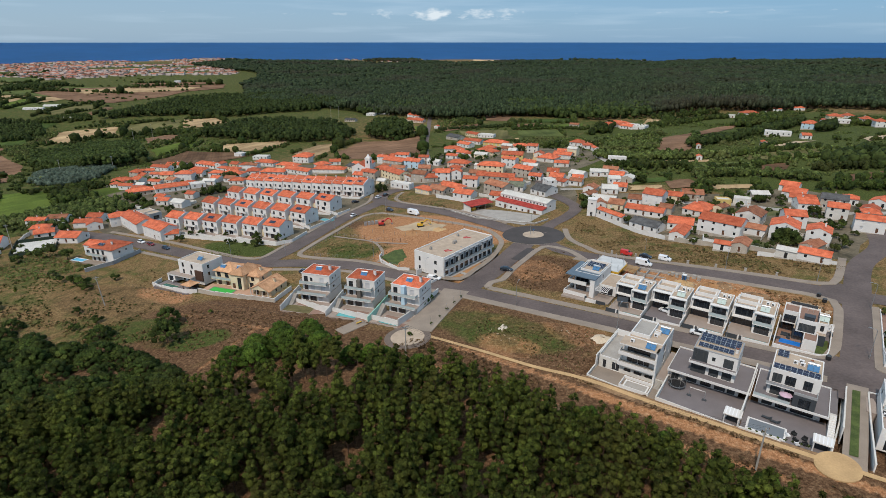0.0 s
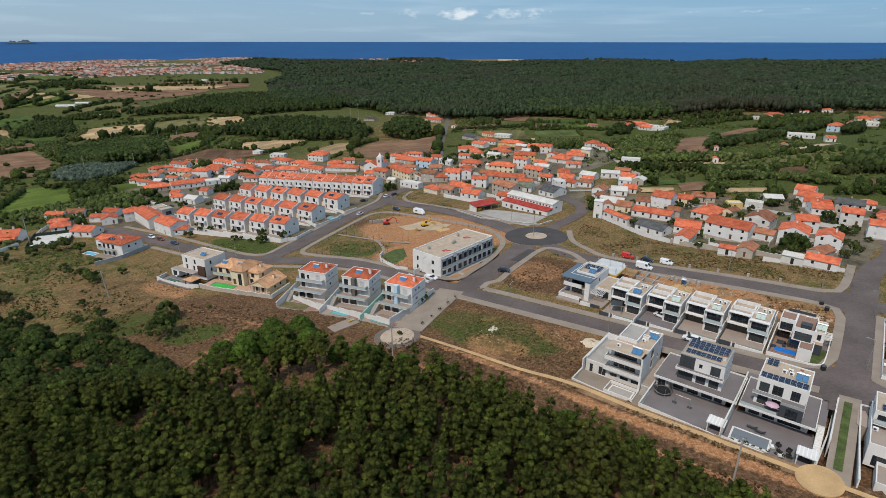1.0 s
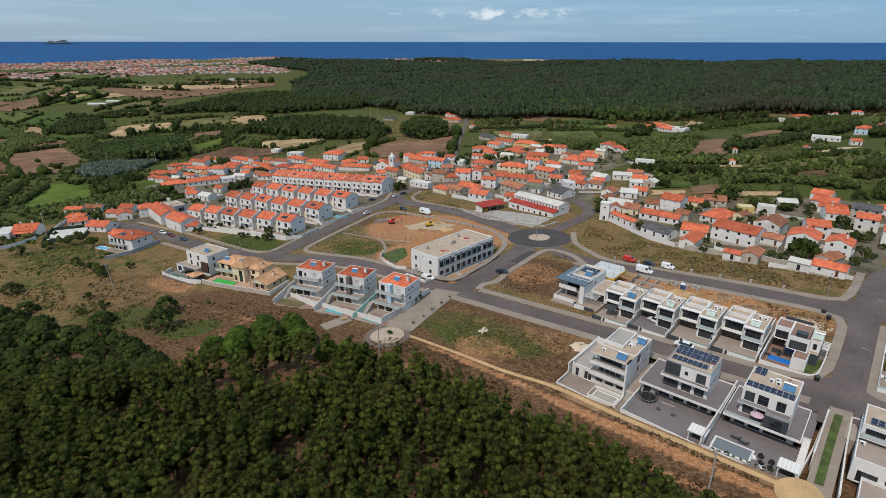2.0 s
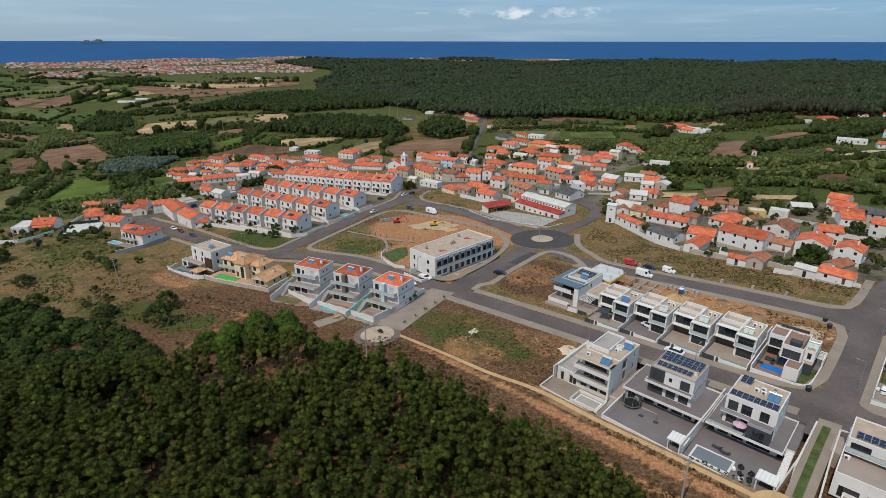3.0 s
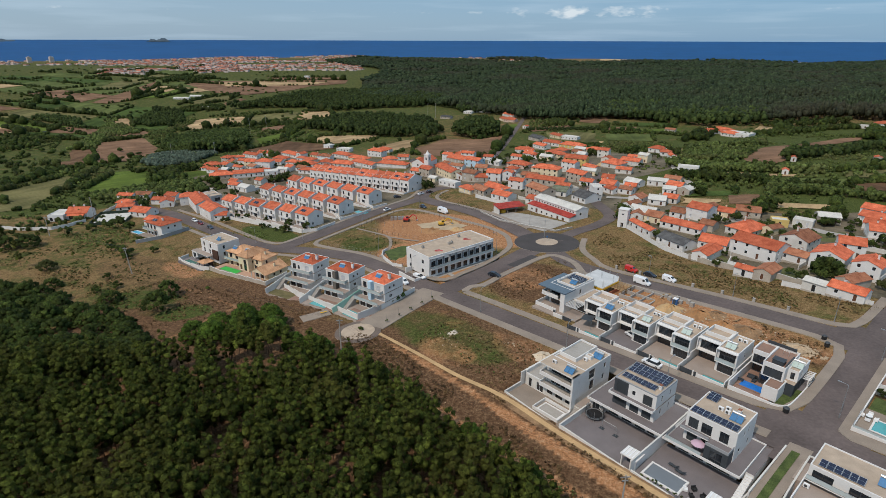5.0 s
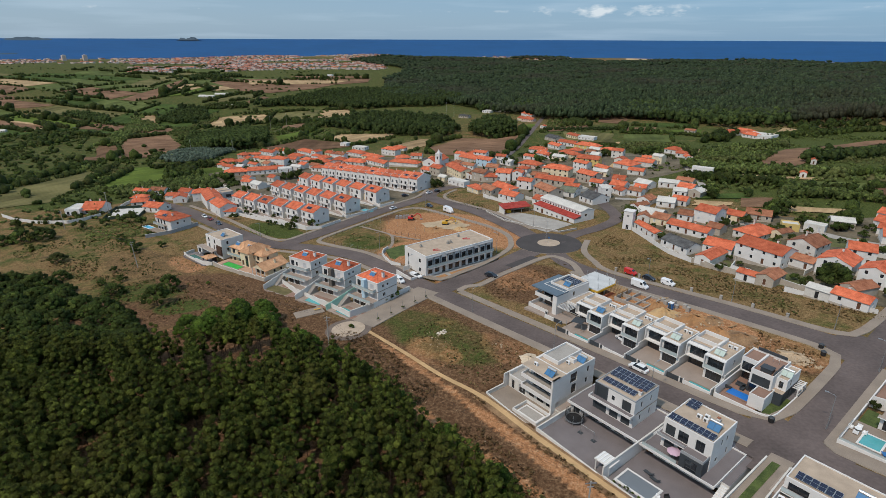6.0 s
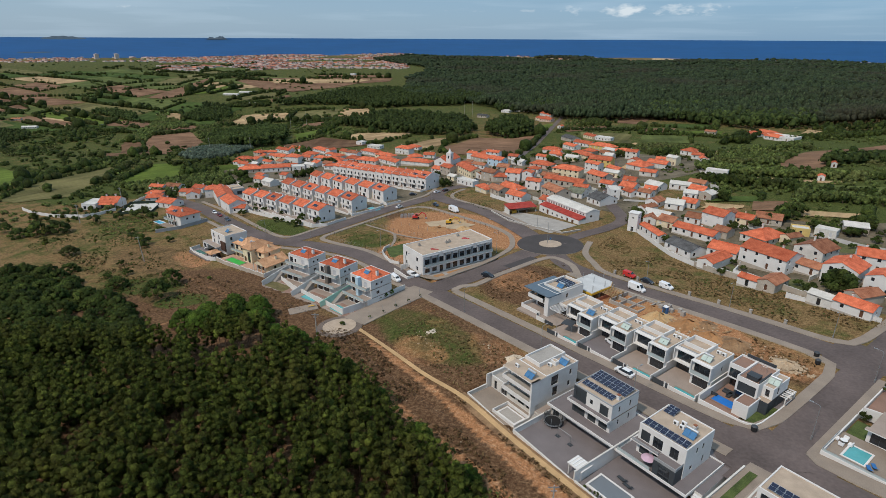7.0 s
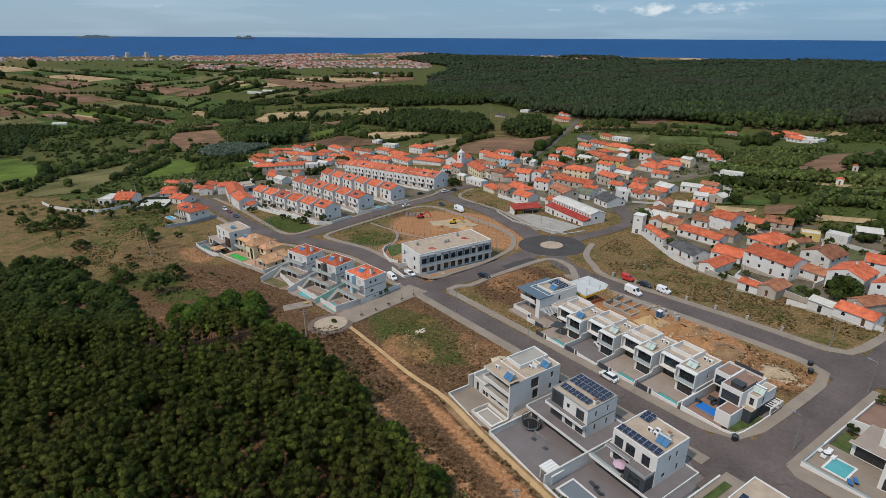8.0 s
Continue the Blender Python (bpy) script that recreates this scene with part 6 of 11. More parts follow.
field("ploughed brown field beside a country road", [(-106, 530), (-89, 601), (-51, 594), (-23, 622), (-16, 446), (-38, 439), (-90, 472)], PLOUGHED, 0.4)
field("green plot by a country road", [(-36, 699), (-21, 712), (-19, 652), (-33, 644)], CROP, 0.5)
field("rough pasture below the village", [(-305, 366), (-277, 376), (-240, 356), (-230, 318), (-266, 316)], CROP, 0.2)
field("green meadow strip under shrubs", [(-250, 366), (-236, 383), (-217, 378), (-229, 347)], CROP, 0.2)
field("red-brown ploughed field", [(-584, 627), (-631, 689), (-603, 740), (-518, 669), (-481, 612), (-336, 413), (-355, 397)], PLOUGHED, 0.45)
field("dry reddish slope", [(-383, 385), (-624, 628), (-598, 638), (-363, 399), (-365, 376)], PLOUGHED_RED, 0.45)
field("bright green meadow", [(-276, 309), (-299, 357), (-255, 380), (-245, 345), (-242, 302), (-258, 288)], CROP, 0.25)
field("bright green meadow in the valley", [(-449, 302), (-448, 320), (-441, 328), (-384, 309), (-350, 311), (-336, 271), (-366, 253)], CROP, 0.3)
field("olive fallow slope", [(-330, 284), (-329, 340), (-315, 350), (-292, 309), (-267, 257), (-285, 236), (-299, 238)], FALLOW, 0.3)
field("pale fallow field", [(-983, 775), (-975, 804), (-846, 742), (-815, 708), (-846, 695)], STUBBLE, 0.5)
field("dark netted crop field", [(-951, 809), (-918, 825), (-806, 777), (-799, 754), (-835, 748)], NETTED, 0.5)
field("olive fallow field", [(-1041, 651), (-1028, 725), (-921, 687), (-928, 651), (-986, 617)], FALLOW, 0.5)
field("brown ploughed field", [(-1123, 778), (-1144, 860), (-1077, 832), (-1073, 773)], PLOUGHED, 0.7)
field("brown ploughed field", [(-1238, 887), (-1196, 953), (-1034, 922), (-1067, 878), (-1134, 865)], PLOUGHED, 0.8)
field("ploughed field on a far slope", [(-953, 1013), (-1025, 1202), (-1108, 1400), (-1039, 1328), (-895, 1060), (-916, 1009)], PLOUGHED, 0.9)
field("green crop strip", [(-898, 1079), (-938, 1286), (-878, 1243), (-866, 1129)], CROP, 0.9)
field("pale strip on a far slope", [(-939, 1134), (-958, 1275), (-933, 1258), (-906, 1111)], STUBBLE, 1.3)
field("olive fallow field on a slope", [(-1115, 1178), (-1188, 1327), (-1238, 1557), (-1131, 1428), (-1065, 1226)], FALLOW, 0.9)
field("pale stubble field by a grove", [(-799, 870), (-764, 901), (-699, 833), (-751, 842)], STUBBLE, 0.6)
field("bright green strip", [(119, 635), (159, 638), (154, 597), (111, 619)], CROP, 0.45)
field("dark green rows of vegetables", [(99, 696), (158, 686), (153, 645), (92, 678)], CROP_DARK, 0.45)
field("bare soil before the forest", [(55, 767), (93, 746), (83, 693), (53, 713)], PLOUGHED, 0.45)
field("bare strip behind the village", [(-8, 665), (46, 689), (46, 664), (5, 640)], PLOUGHED, 0.45)
field("olive field behind the village", [(17, 635), (70, 619), (70, 552), (27, 568)], FALLOW, 0.45)
field("bare brown strip", [(81, 662), (117, 656), (110, 624), (84, 627)], PLOUGHED, 0.5)
field("green strip of rough grass", [(81, 610), (126, 600), (122, 554), (81, 564)], MEADOW, 0.45)
field("brown field on a slope", [(161, 417), (197, 492), (237, 527), (231, 501), (184, 403), (171, 394), (158, 401)], PLOUGHED, 0.45)
field("brown strip on a slope", [(234, 522), (280, 566), (304, 573), (285, 549), (232, 501)], PLOUGHED, 0.5)
field("straw plot by a farm", [(238, 652), (260, 629), (228, 595), (211, 591)], STUBBLE, 0.45)
field("dark green vegetable plot", [(106, 314), (131, 316), (130, 303), (104, 301)], CROP_DARK, 0.4)
field("bare plot beside vegetables", [(104, 298), (122, 296), (116, 287), (102, 288)], STUBBLE, 0.4)
field("brown garden plot", [(127, 304), (142, 306), (138, 288), (122, 287)], PLOUGHED, 0.4)
field("straw-coloured strip between reeds", [(139, 365), (179, 358), (177, 352), (137, 358)], STUBBLE, 0.4)
field("bare strip between hedges", [(143, 291), (169, 288), (164, 278), (140, 280)], STUBBLE, 0.4)
field("dry brown patch on a green slope", [(194, 335), (220, 344), (203, 318), (187, 318)], PLOUGHED_RED, 0.4)
field("dry brown patch on a green slope", [(218, 299), (252, 305), (238, 286), (211, 284)], PLOUGHED_RED, 0.4)
field("pale bare track", [(322, 424), (362, 448), (340, 420), (317, 411)], PALE_SOIL, 0.5)
field("pale lane along a green slope", [(231, 396), (270, 419), (284, 419), (263, 407), (228, 389)], PALE_SOIL, 0.5)
field("olive pasture on a green slope", [(201, 370), (243, 383), (273, 386), (248, 354), (218, 353), (197, 353)], FALLOW, 0.35)
field("green pasture strip", [(114, 400), (145, 395), (144, 379), (114, 384)], MEADOW, 0.35)
field("straw strip beside a farm", [(127, 492), (142, 487), (132, 457), (121, 459)], STUBBLE, 0.4)
field("green strip with tall grass", [(166, 349), (196, 346), (190, 332), (161, 334)], MEADOW, 0.35)
for az0, az1, r in ((-9, -2, 3330), (3, 9, 3300), (-16, -12, 3280), (12, 20, 3320)):
    p_ = [(r * math.sin(radians(az0)), r * math.cos(radians(az0))), (r * math.sin(radians(az1)), r * math.cos(radians(az1)))]
    field("pale sand dunes along the coast", [p_[0], p_[1], (p_[1][0] * 1.03, p_[1][1] * 1.03), (p_[0][0] * 1.03, p_[0][1] * 1.03)], SAND, 5.0)
prng = random.Random(23)
KINDS = [(STUBBLE, "straw-coloured small field"), (PLOUGHED, "brown ploughed small field"), (CROP, "bright green small field"), (CROP_DARK, "dark green small field"), (FALLOW, "olive fallow small field"), (PLOUGHED_RED, "red-brown ploughed small field"),
         (MEADOW, "green pasture between hedges")]
HEDGE_LINES = []


def free_spot(x, y):
    """West of the village, clear of the town, the groves and the hollow."""
    r, a = math.hypot(x, y), math.degrees(math.atan2(x, y))
    return 980 < r < 2250 and -68 < a < -30 and not (r < 1650 and a > -36.5)


def patchwork():
    """Small fields in bent rows with hedges on their edges, as they lie west of the village."""
    v = 340.0
    while v < 2150:
        depth = prng.uniform(0.06, 0.12) * v + 8
        u = -2100.0
        while u < -120:
            width = prng.uniform(60, 150) + v * 0.09
            bend = lambda p, q: (p + 26 * math.sin(q * 0.011), q - 0.30 * p * 0.6 - 90 + 22 * math.sin(p * 0.008))
            gap = 2.2 + v * 0.002
            ring = [bend(u + gap, v + gap), bend(u + width - gap, v + gap), bend(u + width - gap + prng.uniform(-8, 8), v + depth - gap), bend(u + gap, v + depth - gap)]
            mid = ring[0][0] * 0.5 + ring[2][0] * 0.5, ring[0][1] * 0.5 + ring[2][1] * 0.5
            if free_spot(*mid):
                mat, lab = KINDS[prng.choice((0, 1, 1, 2, 3, 3, 3, 4, 4, 5, 6, 6, 6, 6, 6, 6))]
                if prng.random() < 0.86:
                    field(lab, ring, mat, 0.12 + v * 0.0006)
                if prng.random() < 0.8:
                    HEDGE_LINES.append((bend(u, v), bend(u + width, v)))
                if prng.random() < 0.6:
                    HEDGE_LINES.append((bend(u, v), bend(u, v + depth)))
            u += width
        v += depth


patchwork()
for ring in FIELDS[1:60]:
    for p, q in zip(ring, ring[1:] + ring[:1]):
        if math.hypot(*p) > 330 and rng.random() < 0.55:
            HEDGE_LINES.append((p, q))
HEDGE_LINES += [((-326, 265), (-343, 306)), ((-343, 306), (-350, 358)), ((-350, 358), (-347, 381))]
HEDGE_LINES += [((-323, 241), (-326, 265))]
HEDGE_LINES += [((-288, 305), (-318, 346)), ((-318, 346), (-317, 369)), ((-317, 369), (-308, 392))]
HEDGE_LINES += [((-364, 308), (-347, 324)), ((-347, 324), (-360, 364)), ((-360, 364), (-356, 393)), ((-356, 393), (-331, 389))]
HEDGE_LINES += [((-296, 267), (-257, 253)), ((-257, 253), (-250, 263))]
HEDGE_LINES += [((-1034, 745), (-1056, 818)), ((-1056, 818), (-1007, 842)), ((-1007, 842), (-961, 876))]
HEDGE_LINES += [((-971, 813), (-811, 781)), ((-811, 781), (-768, 790))]
HEDGE_LINES += [((-1115, 737), (-1059, 763)), ((-1059, 763), (-995, 784))]
HEDGE_LINES += [((-1312, 865), (-1246, 921)), ((-1246, 921), (-1144, 983)), ((-1144, 983), (-1002, 980))]
HEDGE_LINES += [((-1126, 999), (-1107, 1079)), ((-1107, 1079), (-1115, 1178))]
HEDGE_LINES += [((-898, 821), (-759, 763)), ((-759, 763), (-689, 732))]
HEDGE_LINES += [((-566, 816), (-524, 876)), ((-524, 876), (-465, 872)), ((-465, 872), (-358, 773)), ((-358, 773), (-374, 847))]
HEDGE_LINES += [((-658, 910), (-614, 953)), ((-614, 953), (-562, 973)), ((-562, 973), (-474, 1034))]
HEDGE_LINES += [((-338, 638), (-319, 670)), ((-319, 670), (-292, 675))]
HEDGE_LINES += [((-279, 594), (-258, 598)), ((-258, 598), (-250, 633))]
HEDGE_LINES += [((-757, 1035), (-776, 1184)), ((-776, 1184), (-730, 1228))]
HEDGE_LINES += [((-727, 1038), (-695, 1107)), ((-695, 1107), (-680, 1159))]
HEDGE_LINES += [((-195, 548), (-173, 592)), ((-173, 592), (-176, 639))]
HEDGE_LINES += [((-110, 474), (-108, 571)), ((-108, 571), (-90, 609))]
HEDGE_LINES += [((204, 580), (234, 598))]
HEDGE_LINES += [((80, 678), (78, 561))]

wood("dark dense grove on a low rise", [(-486, 638), (-312, 471), (-290, 485), (-286, 532), (-260, 491), (-356, 638), (-496, 802), (-524, 756), (-540, 721)], 5.0, 13, LEAF_FAR, 1.1, 40, "woodland")
wood("dark belt of tall trees", [(-634, 1004), (-576, 1038), (-486, 1060), (-340, 925), (-292, 952), (-217, 963), (-199, 1085), (-356, 1261), (-512, 1339), (-592, 1279), (-607, 1093)], 8, 13, LEAF_FAR, 1.3, 34, "woodland")
wood("dark belt of tall trees", [(-308, 696), (-249, 666), (-169, 624), (-108, 612), (-106, 656), (-147, 750), (-232, 807), (-290, 810), (-301, 718)], 6.5, 12, LEAF_FAR, 1.1, 36, "woodland")
wood("dark round grove beside a country road", [(-86, 623), (-57, 596), (-35, 607), (-36, 651), (-61, 716), (-86, 717), (-88, 637)], 5.0, 15, LEAF_FAR, 1.1, 40, "woodland")
wood("clumps of trees between fields", [(-721, 855), (-667, 837), (-637, 891), (-680, 941), (-745, 930), (-720, 858)], 6, 10, LEAF_FAR, 1.1, 26, "woodland")
wood("clumps of trees between fields", [(-915, 833), (-772, 795), (-824, 850), (-911, 868), (-929, 846)], 6, 9, LEAF_FAR, 1.1, 26, "woodland")
wood("dark grove before the town", [(-1062, 1369), (-1002, 1534), (-1047, 1569), (-1127, 1464)], 10, 12, LEAF_FAR, 1.8, 26, "woodland")
wood("loose dark trees in the valley", [(-462, 314), (-446, 332), (-764, 563), (-773, 606), (-834, 644), (-910, 650), (-936, 596)], 8, 8, LEAF_FAR, 1.0, 26, "woodland")
wood("loose dark trees in the valley", [(-702, 579), (-684, 620), (-767, 729), (-815, 708), (-792, 648)], 11, 6, LEAF_BUSH, 0.9, 26, "woodland")
wood("bluish young eucalyptus shrubs", [(-312, 403), (-413, 578), (-370, 560), (-285, 472), (-266, 413), (-279, 385)], 3.6, 3.2, LEAF_BLUE, 0.7, 28, "scrub")
wood("shrubs along a meadow", [(-298, 367), (-281, 382), (-260, 388), (-225, 392), (-250, 373), (-267, 362)], 6, 3.4, LEAF_BUSH, 0.8, 26, "woodland")
wood("dark shrubs in a meadow", [(-260, 351), (-241, 358), (-225, 334), (-241, 328)], 5, 5, LEAF_BUSH, 0.8, 26, "woodland")
wood("dense bright shrubs below the village", [(-256, 294), (-242, 310), (-229, 332), (-212, 344), (-201, 328), (-208, 300), (-224, 285), (-247, 282)], 4.4, 3.2, LEAF_FRESH, 0.75, 30, "scrub")
wood("shrubs round a green meadow", [(-234, 294), (-236, 333), (-201, 329), (-183, 313), (-204, 293), (-214, 270)], 5, 3.2, LEAF_FRESH, 0.8, 26, "woodland")
wood("dark bush group in a meadow", [(-260, 350), (-250, 368), (-228, 349), (-237, 335)], 5, 4.5, LEAF_BUSH, 0.8, 26, "woodland")
wood("reeds beside a ploughed field", [(-627, 667), (-747, 814), (-745, 857), (-638, 782), (-663, 743), (-627, 679)], 6, 4, LEAF_FRESH, 0.9, 26, "woodland")
wood("reeds and shrubs in the valley bottom", [(-589, 564), (-699, 742), (-747, 814), (-801, 887), (-777, 884), (-690, 761), (-598, 643), (-628, 632)], 7, 4, LEAF_FRESH, 0.9, 26, "woodland")
wood("bushes beside a stubble field", [(-339, 706), (-331, 748), (-347, 828), (-308, 696), (-289, 618)], 6, 5, LEAF_BUSH, 0.9, 26, "woodland")
wood("dark trees by a track", [(-680, 845), (-672, 909), (-675, 940), (-716, 977), (-778, 981)], 8, 9, LEAF_FAR, 1.1, 26, "woodland")
wood("green shrubs round a track", [(-646, 800), (-619, 817), (-658, 902), (-632, 920), (-596, 798), (-536, 701), (-571, 721)], 6, 3.2, LEAF_FRESH, 0.9, 26, "woodland")
wood("hedge trees along far strips", [(-707, 962), (-634, 1004), (-661, 1049), (-707, 1039), (-728, 996)], 6.5, 5, LEAF_BUSH, 1.0, 26, "woodland")
wood("dense row of tall reeds", [(107, 386), (129, 368), (157, 364), (194, 363), (199, 372), (163, 378), (133, 382), (113, 403)], 3.6, 4.5, LEAF_FRESH, 0.8, 26, "woodland")
wood("hedge of dark shrubs", [(104, 348), (126, 338), (147, 335), (149, 324), (153, 335), (152, 347), (130, 351), (110, 361)], 3.6, 4.5, LEAF_BUSH, 0.8, 26, "woodland")
wood("dense row of tall reeds", [(144, 309), (175, 305), (201, 287), (207, 296), (180, 315), (149, 321)], 3.4, 4.5, LEAF_FRESH, 0.8, 26, "woodland")
wood("hedge of dark shrubs", [(152, 325), (187, 322), (191, 328), (156, 333)], 3.6, 3.4, LEAF_BUSH, 0.8, 26, "woodland")
wood("row of tall pale reeds", [(153, 334), (155, 333), (142, 289), (138, 287)], 3.0, 4.5, LEAF_FRESH, 0.8, 26, "woodland")
wood("hedge of dark shrubs", [(215, 314), (257, 311), (264, 320), (221, 323)], 4, 4, LEAF_BUSH, 0.8, 26, "woodland")
wood("dark hedge behind houses", [(187, 269), (220, 262), (227, 271), (199, 275)], 3.4, 4.5, LEAF_BUSH, 0.7, 26, "woodland")
wood("dark belt of trees on a slope", [(194, 412), (227, 429), (292, 496), (358, 551), (372, 578), (310, 533), (241, 459), (202, 430)], 4.6, 7, LEAF_FAR, 0.9, 36, "woodland")
wood("dark clump of trees by a field", [(183, 409), (190, 401), (204, 429), (197, 441)], 4.2, 8, LEAF_FAR, 0.9, 40, "woodland")
wood("hedge across a slope", [(227, 582), (291, 617), (323, 626), (329, 638), (299, 634), (236, 606)], 5, 4, LEAF_BUSH, 0.9, 26, "woodland")
wood("shrubs between garden plots", [(172, 501), (205, 517), (217, 558), (193, 547)], 5, 4, LEAF_FRESH, 0.9, 26, "woodland")
wood("shrubs between garden plots", [(118, 415), (158, 401), (169, 436), (131, 447)], 5, 2.8, LEAF_FRESH, 0.8, 26, "woodland")
wood("loose pines on a slope", [(231, 330), (240, 321), (262, 317), (289, 353), (279, 362), (243, 347)], 8, 7, LEAF_FAR, 0.9, 36, "woodland")
wood("tall trees at the slope's edge", [(257, 329), (269, 316), (297, 352), (278, 353)], 7, 10, LEAF_FAR, 1.0, 36, "woodland")
wood("rough green growth on a slope", [(174, 364), (217, 375), (266, 388), (311, 390), (262, 324), (222, 319), (197, 338), (164, 338)], 7.5, 2.2, LEAF_FRESH, 0.7, 18, "scrub")
wood("rough green growth under terraces", [(132, 318), (158, 332), (171, 360), (140, 357), (116, 352), (109, 325)], 7, 2.0, LEAF_FRESH, 0.7, 18, "scrub")
wood("rough green growth on a slope", [(130, 458), (173, 534), (211, 539), (153, 397), (113, 396)], 7.5, 2.2, LEAF_FRESH, 0.7, 18, "scrub")
wood("trees round hillside houses", [(320, 612), (379, 610), (374, 582), (315, 557), (290, 551)], 6, 6, LEAF_BUSH, 0.9, 26, "woodland")
wood("green trees before the forest", [(228, 633), (297, 646), (345, 663), (341, 659), (311, 679), (240, 650)], 8, 8, LEAF_BUSH, 1.0, 26, "woodland")
wood("trees round hillside houses", [(323, 482), (338, 479), (374, 531), (363, 538)], 5, 7, LEAF_FAR, 0.9, 26, "woodland")
wood("trees below hillside houses", [(383, 526), (397, 498), (433, 545), (408, 559)], 5, 5, LEAF_BUSH, 0.9, 26, "woodland")
wood("garden trees behind the village", [(14, 679), (35, 679), (41, 720), (21, 730)], 5, 5, LEAF_BUSH, 0.8, 26, "woodland")
wood("dark hedge behind the village", [(-6, 650), (40, 647), (75, 640), (77, 654), (41, 661), (-6, 664)], 3.4, 2.2, LEAF_FAR, 0.6, 26, "woodland")
wood("hedge between garden plots", [(81, 610), (124, 605), (153, 585), (156, 597), (125, 613), (83, 623)], 3.6, 2.2, LEAF_BUSH, 0.6, 26, "woodland")
wood("rough green growth between garden plots", [(-7, 756), (51, 762), (45, 674), (-6, 669)], 7, 2.2, LEAF_FRESH, 0.7, 18, "scrub")
wood("rough green growth between garden plots", [(77, 553), (136, 531), (125, 467), (99, 447), (73, 487)], 6, 2.2, LEAF_FRESH, 0.7, 18, "scrub")
wood("trees round a farm", [(146, 548), (168, 557), (190, 612), (168, 610)], 6, 5, LEAF_BUSH, 0.9, 26, "woodland")
wood("tall pines in front of a forest", [(87, 743), (150, 684), (183, 654), (246, 665), (267, 729), (208, 753), (180, 836), (102, 883)], 8, 13, LEAF_FAR, 1.2, 30, "woodland")
wood("tall pines beside a country road", [(-11, 803), (52, 781), (88, 755), (99, 851), (57, 861), (-12, 840)], 8, 9, LEAF_FAR, 1.2, 26, "woodland")
wood("pines behind a farm", [(-125, 863), (-37, 838), (-25, 846), (-26, 880), (-83, 994), (-161, 979)], 8, 11, LEAF_FAR, 1.2, 28, "woodland")
for poly in ([(70, 256), (76, 268), (70, 272)], [(-160, 385), (-150, 392), (-158, 398)], [(0, 424), (14, 432), (8, 440)], [(8, 398), (20, 404), (14, 412)], [(20, 416), (34, 424), (26, 430)], [(-156, 338), (-140, 348), (-152, 354)],
             [(-200, 330), (-190, 338), (-204, 344)], [(84, 452), (104, 458), (94, 468)], [(112, 300), (118, 312), (108, 314)], [(58, 432), (70, 440), (60, 446)], [(-40, 318), (-30, 322), (-38, 332)], [(-8, 395), (4, 400), (-6, 410)],
             [(118, 436), (128, 442), (116, 448)], [(128, 190), (136, 194), (128, 200)], [(104, 226), (108, 230), (102, 232)], [(142, 180), (150, 186), (144, 190)], [(150, 262), (166, 262), (160, 272)], [(124, 262), (134, 270), (126, 276)]):
    wood("garden trees between village houses", poly, 4.0, 5, LEAF_BUSH, 0.6, 60, "garden_trees")


def forest_spot(x, y):
    """Where the pine forest stands: in front of the coast, leaving out fields and the town."""
    r, a = math.hypot(x, y), math.atan2(x, y)
    edge = 735 + 14 * math.sin(a * 17 + 1) + 30 * noise.noise((x * 0.012, y * 0.012, 1.0)) + (300 * max(0, -a - 0.02) / 0.2 if a < -0.02 else 0) + 330 * max(0, a - 0.40)
    if r < edge or (a < -0.335 and r < 1650) or (a < -0.36 + 0.05 * math.sin(r * 0.004) and r > 1500) or a > 1.15:
        return False
    if noise.noise((x * 0.004, y * 0.004, 3.0)) > 0.78:
        return False
    return not (r > 2850 and noise.noise((x * 0.003, y * 0.003, 8.0)) > 0.05)


def forest_ring(r0, r1, gap0, grow):
    r = r0
    while r < r1:
        gap = gap0 + (r - r0) * grow
        n = int(r * 1.6 / gap)
        for i in range(n):
            a = -0.45 + 1.6 * (i + rng.random()) / n
            rr = r + rng.uniform(-0.5, 0.5) * gap
            x, y = rr * math.sin(a), rr * math.cos(a)
            if forest_spot(x, y):
                yield x, y
        r += gap * 0.92


far_wood("dark pine forest beyond the fields", forest_ring(600, 1050, 4.7, 0.002), 4.7, 12.5, None, 1, 0.0, 860)
far_wood("dark pine forest reaching to the coast", forest_ring(1050, 3200, 6.4, 0.0058), 5.0, 12, None, 1, 0.0006)


def hedges(label, near, far, mat, size, cards):
    """Hedges along the fields' edges, thick here and gappy there."""
    cs, rs = [], []
    for p, q in HEDGE_LINES:
        r = math.hypot(*p)
        if not near <= r < far:
            continue
        step = 3.2 + r * 0.0028
        k = max(2, int(math.dist(p, q) / step))
        fat = rng.uniform(0.8, 1.5)
        for j in range(k):
            t = (j + rng.uniform(-0.3, 0.3)) / k
            x, y = p[0] + (q[0] - p[0]) * t, p[1] + (q[1] - p[1]) * t
            if noise.noise((x * 0.02, y * 0.02, 6.0)) > 0.25:
                continue
            h = (1.5 + r * 0.0012) * fat * rng.uniform(0.7, 1.3) * (2.2 if rng.random() < 0.05 else 1)
            cs.append((x + rng.uniform(-1, 1), y + rng.uniform(-1, 1), ground_z(x, y) + h * 0.7))
            rs.append(h * 1.25)
    tagged(new("hedge", hearted("hedge", cs, rs, cards, size * 0.8, 0.7, mat, 1.0)), label, "hedge", kind="stuff")


hedges("green hedges winding between small fields", 0, 900, LEAF_BUSH, 0.9, 12)
hedges("green hedges between far fields", 900, 3000, LEAF_BUSH, 1.9, 6)


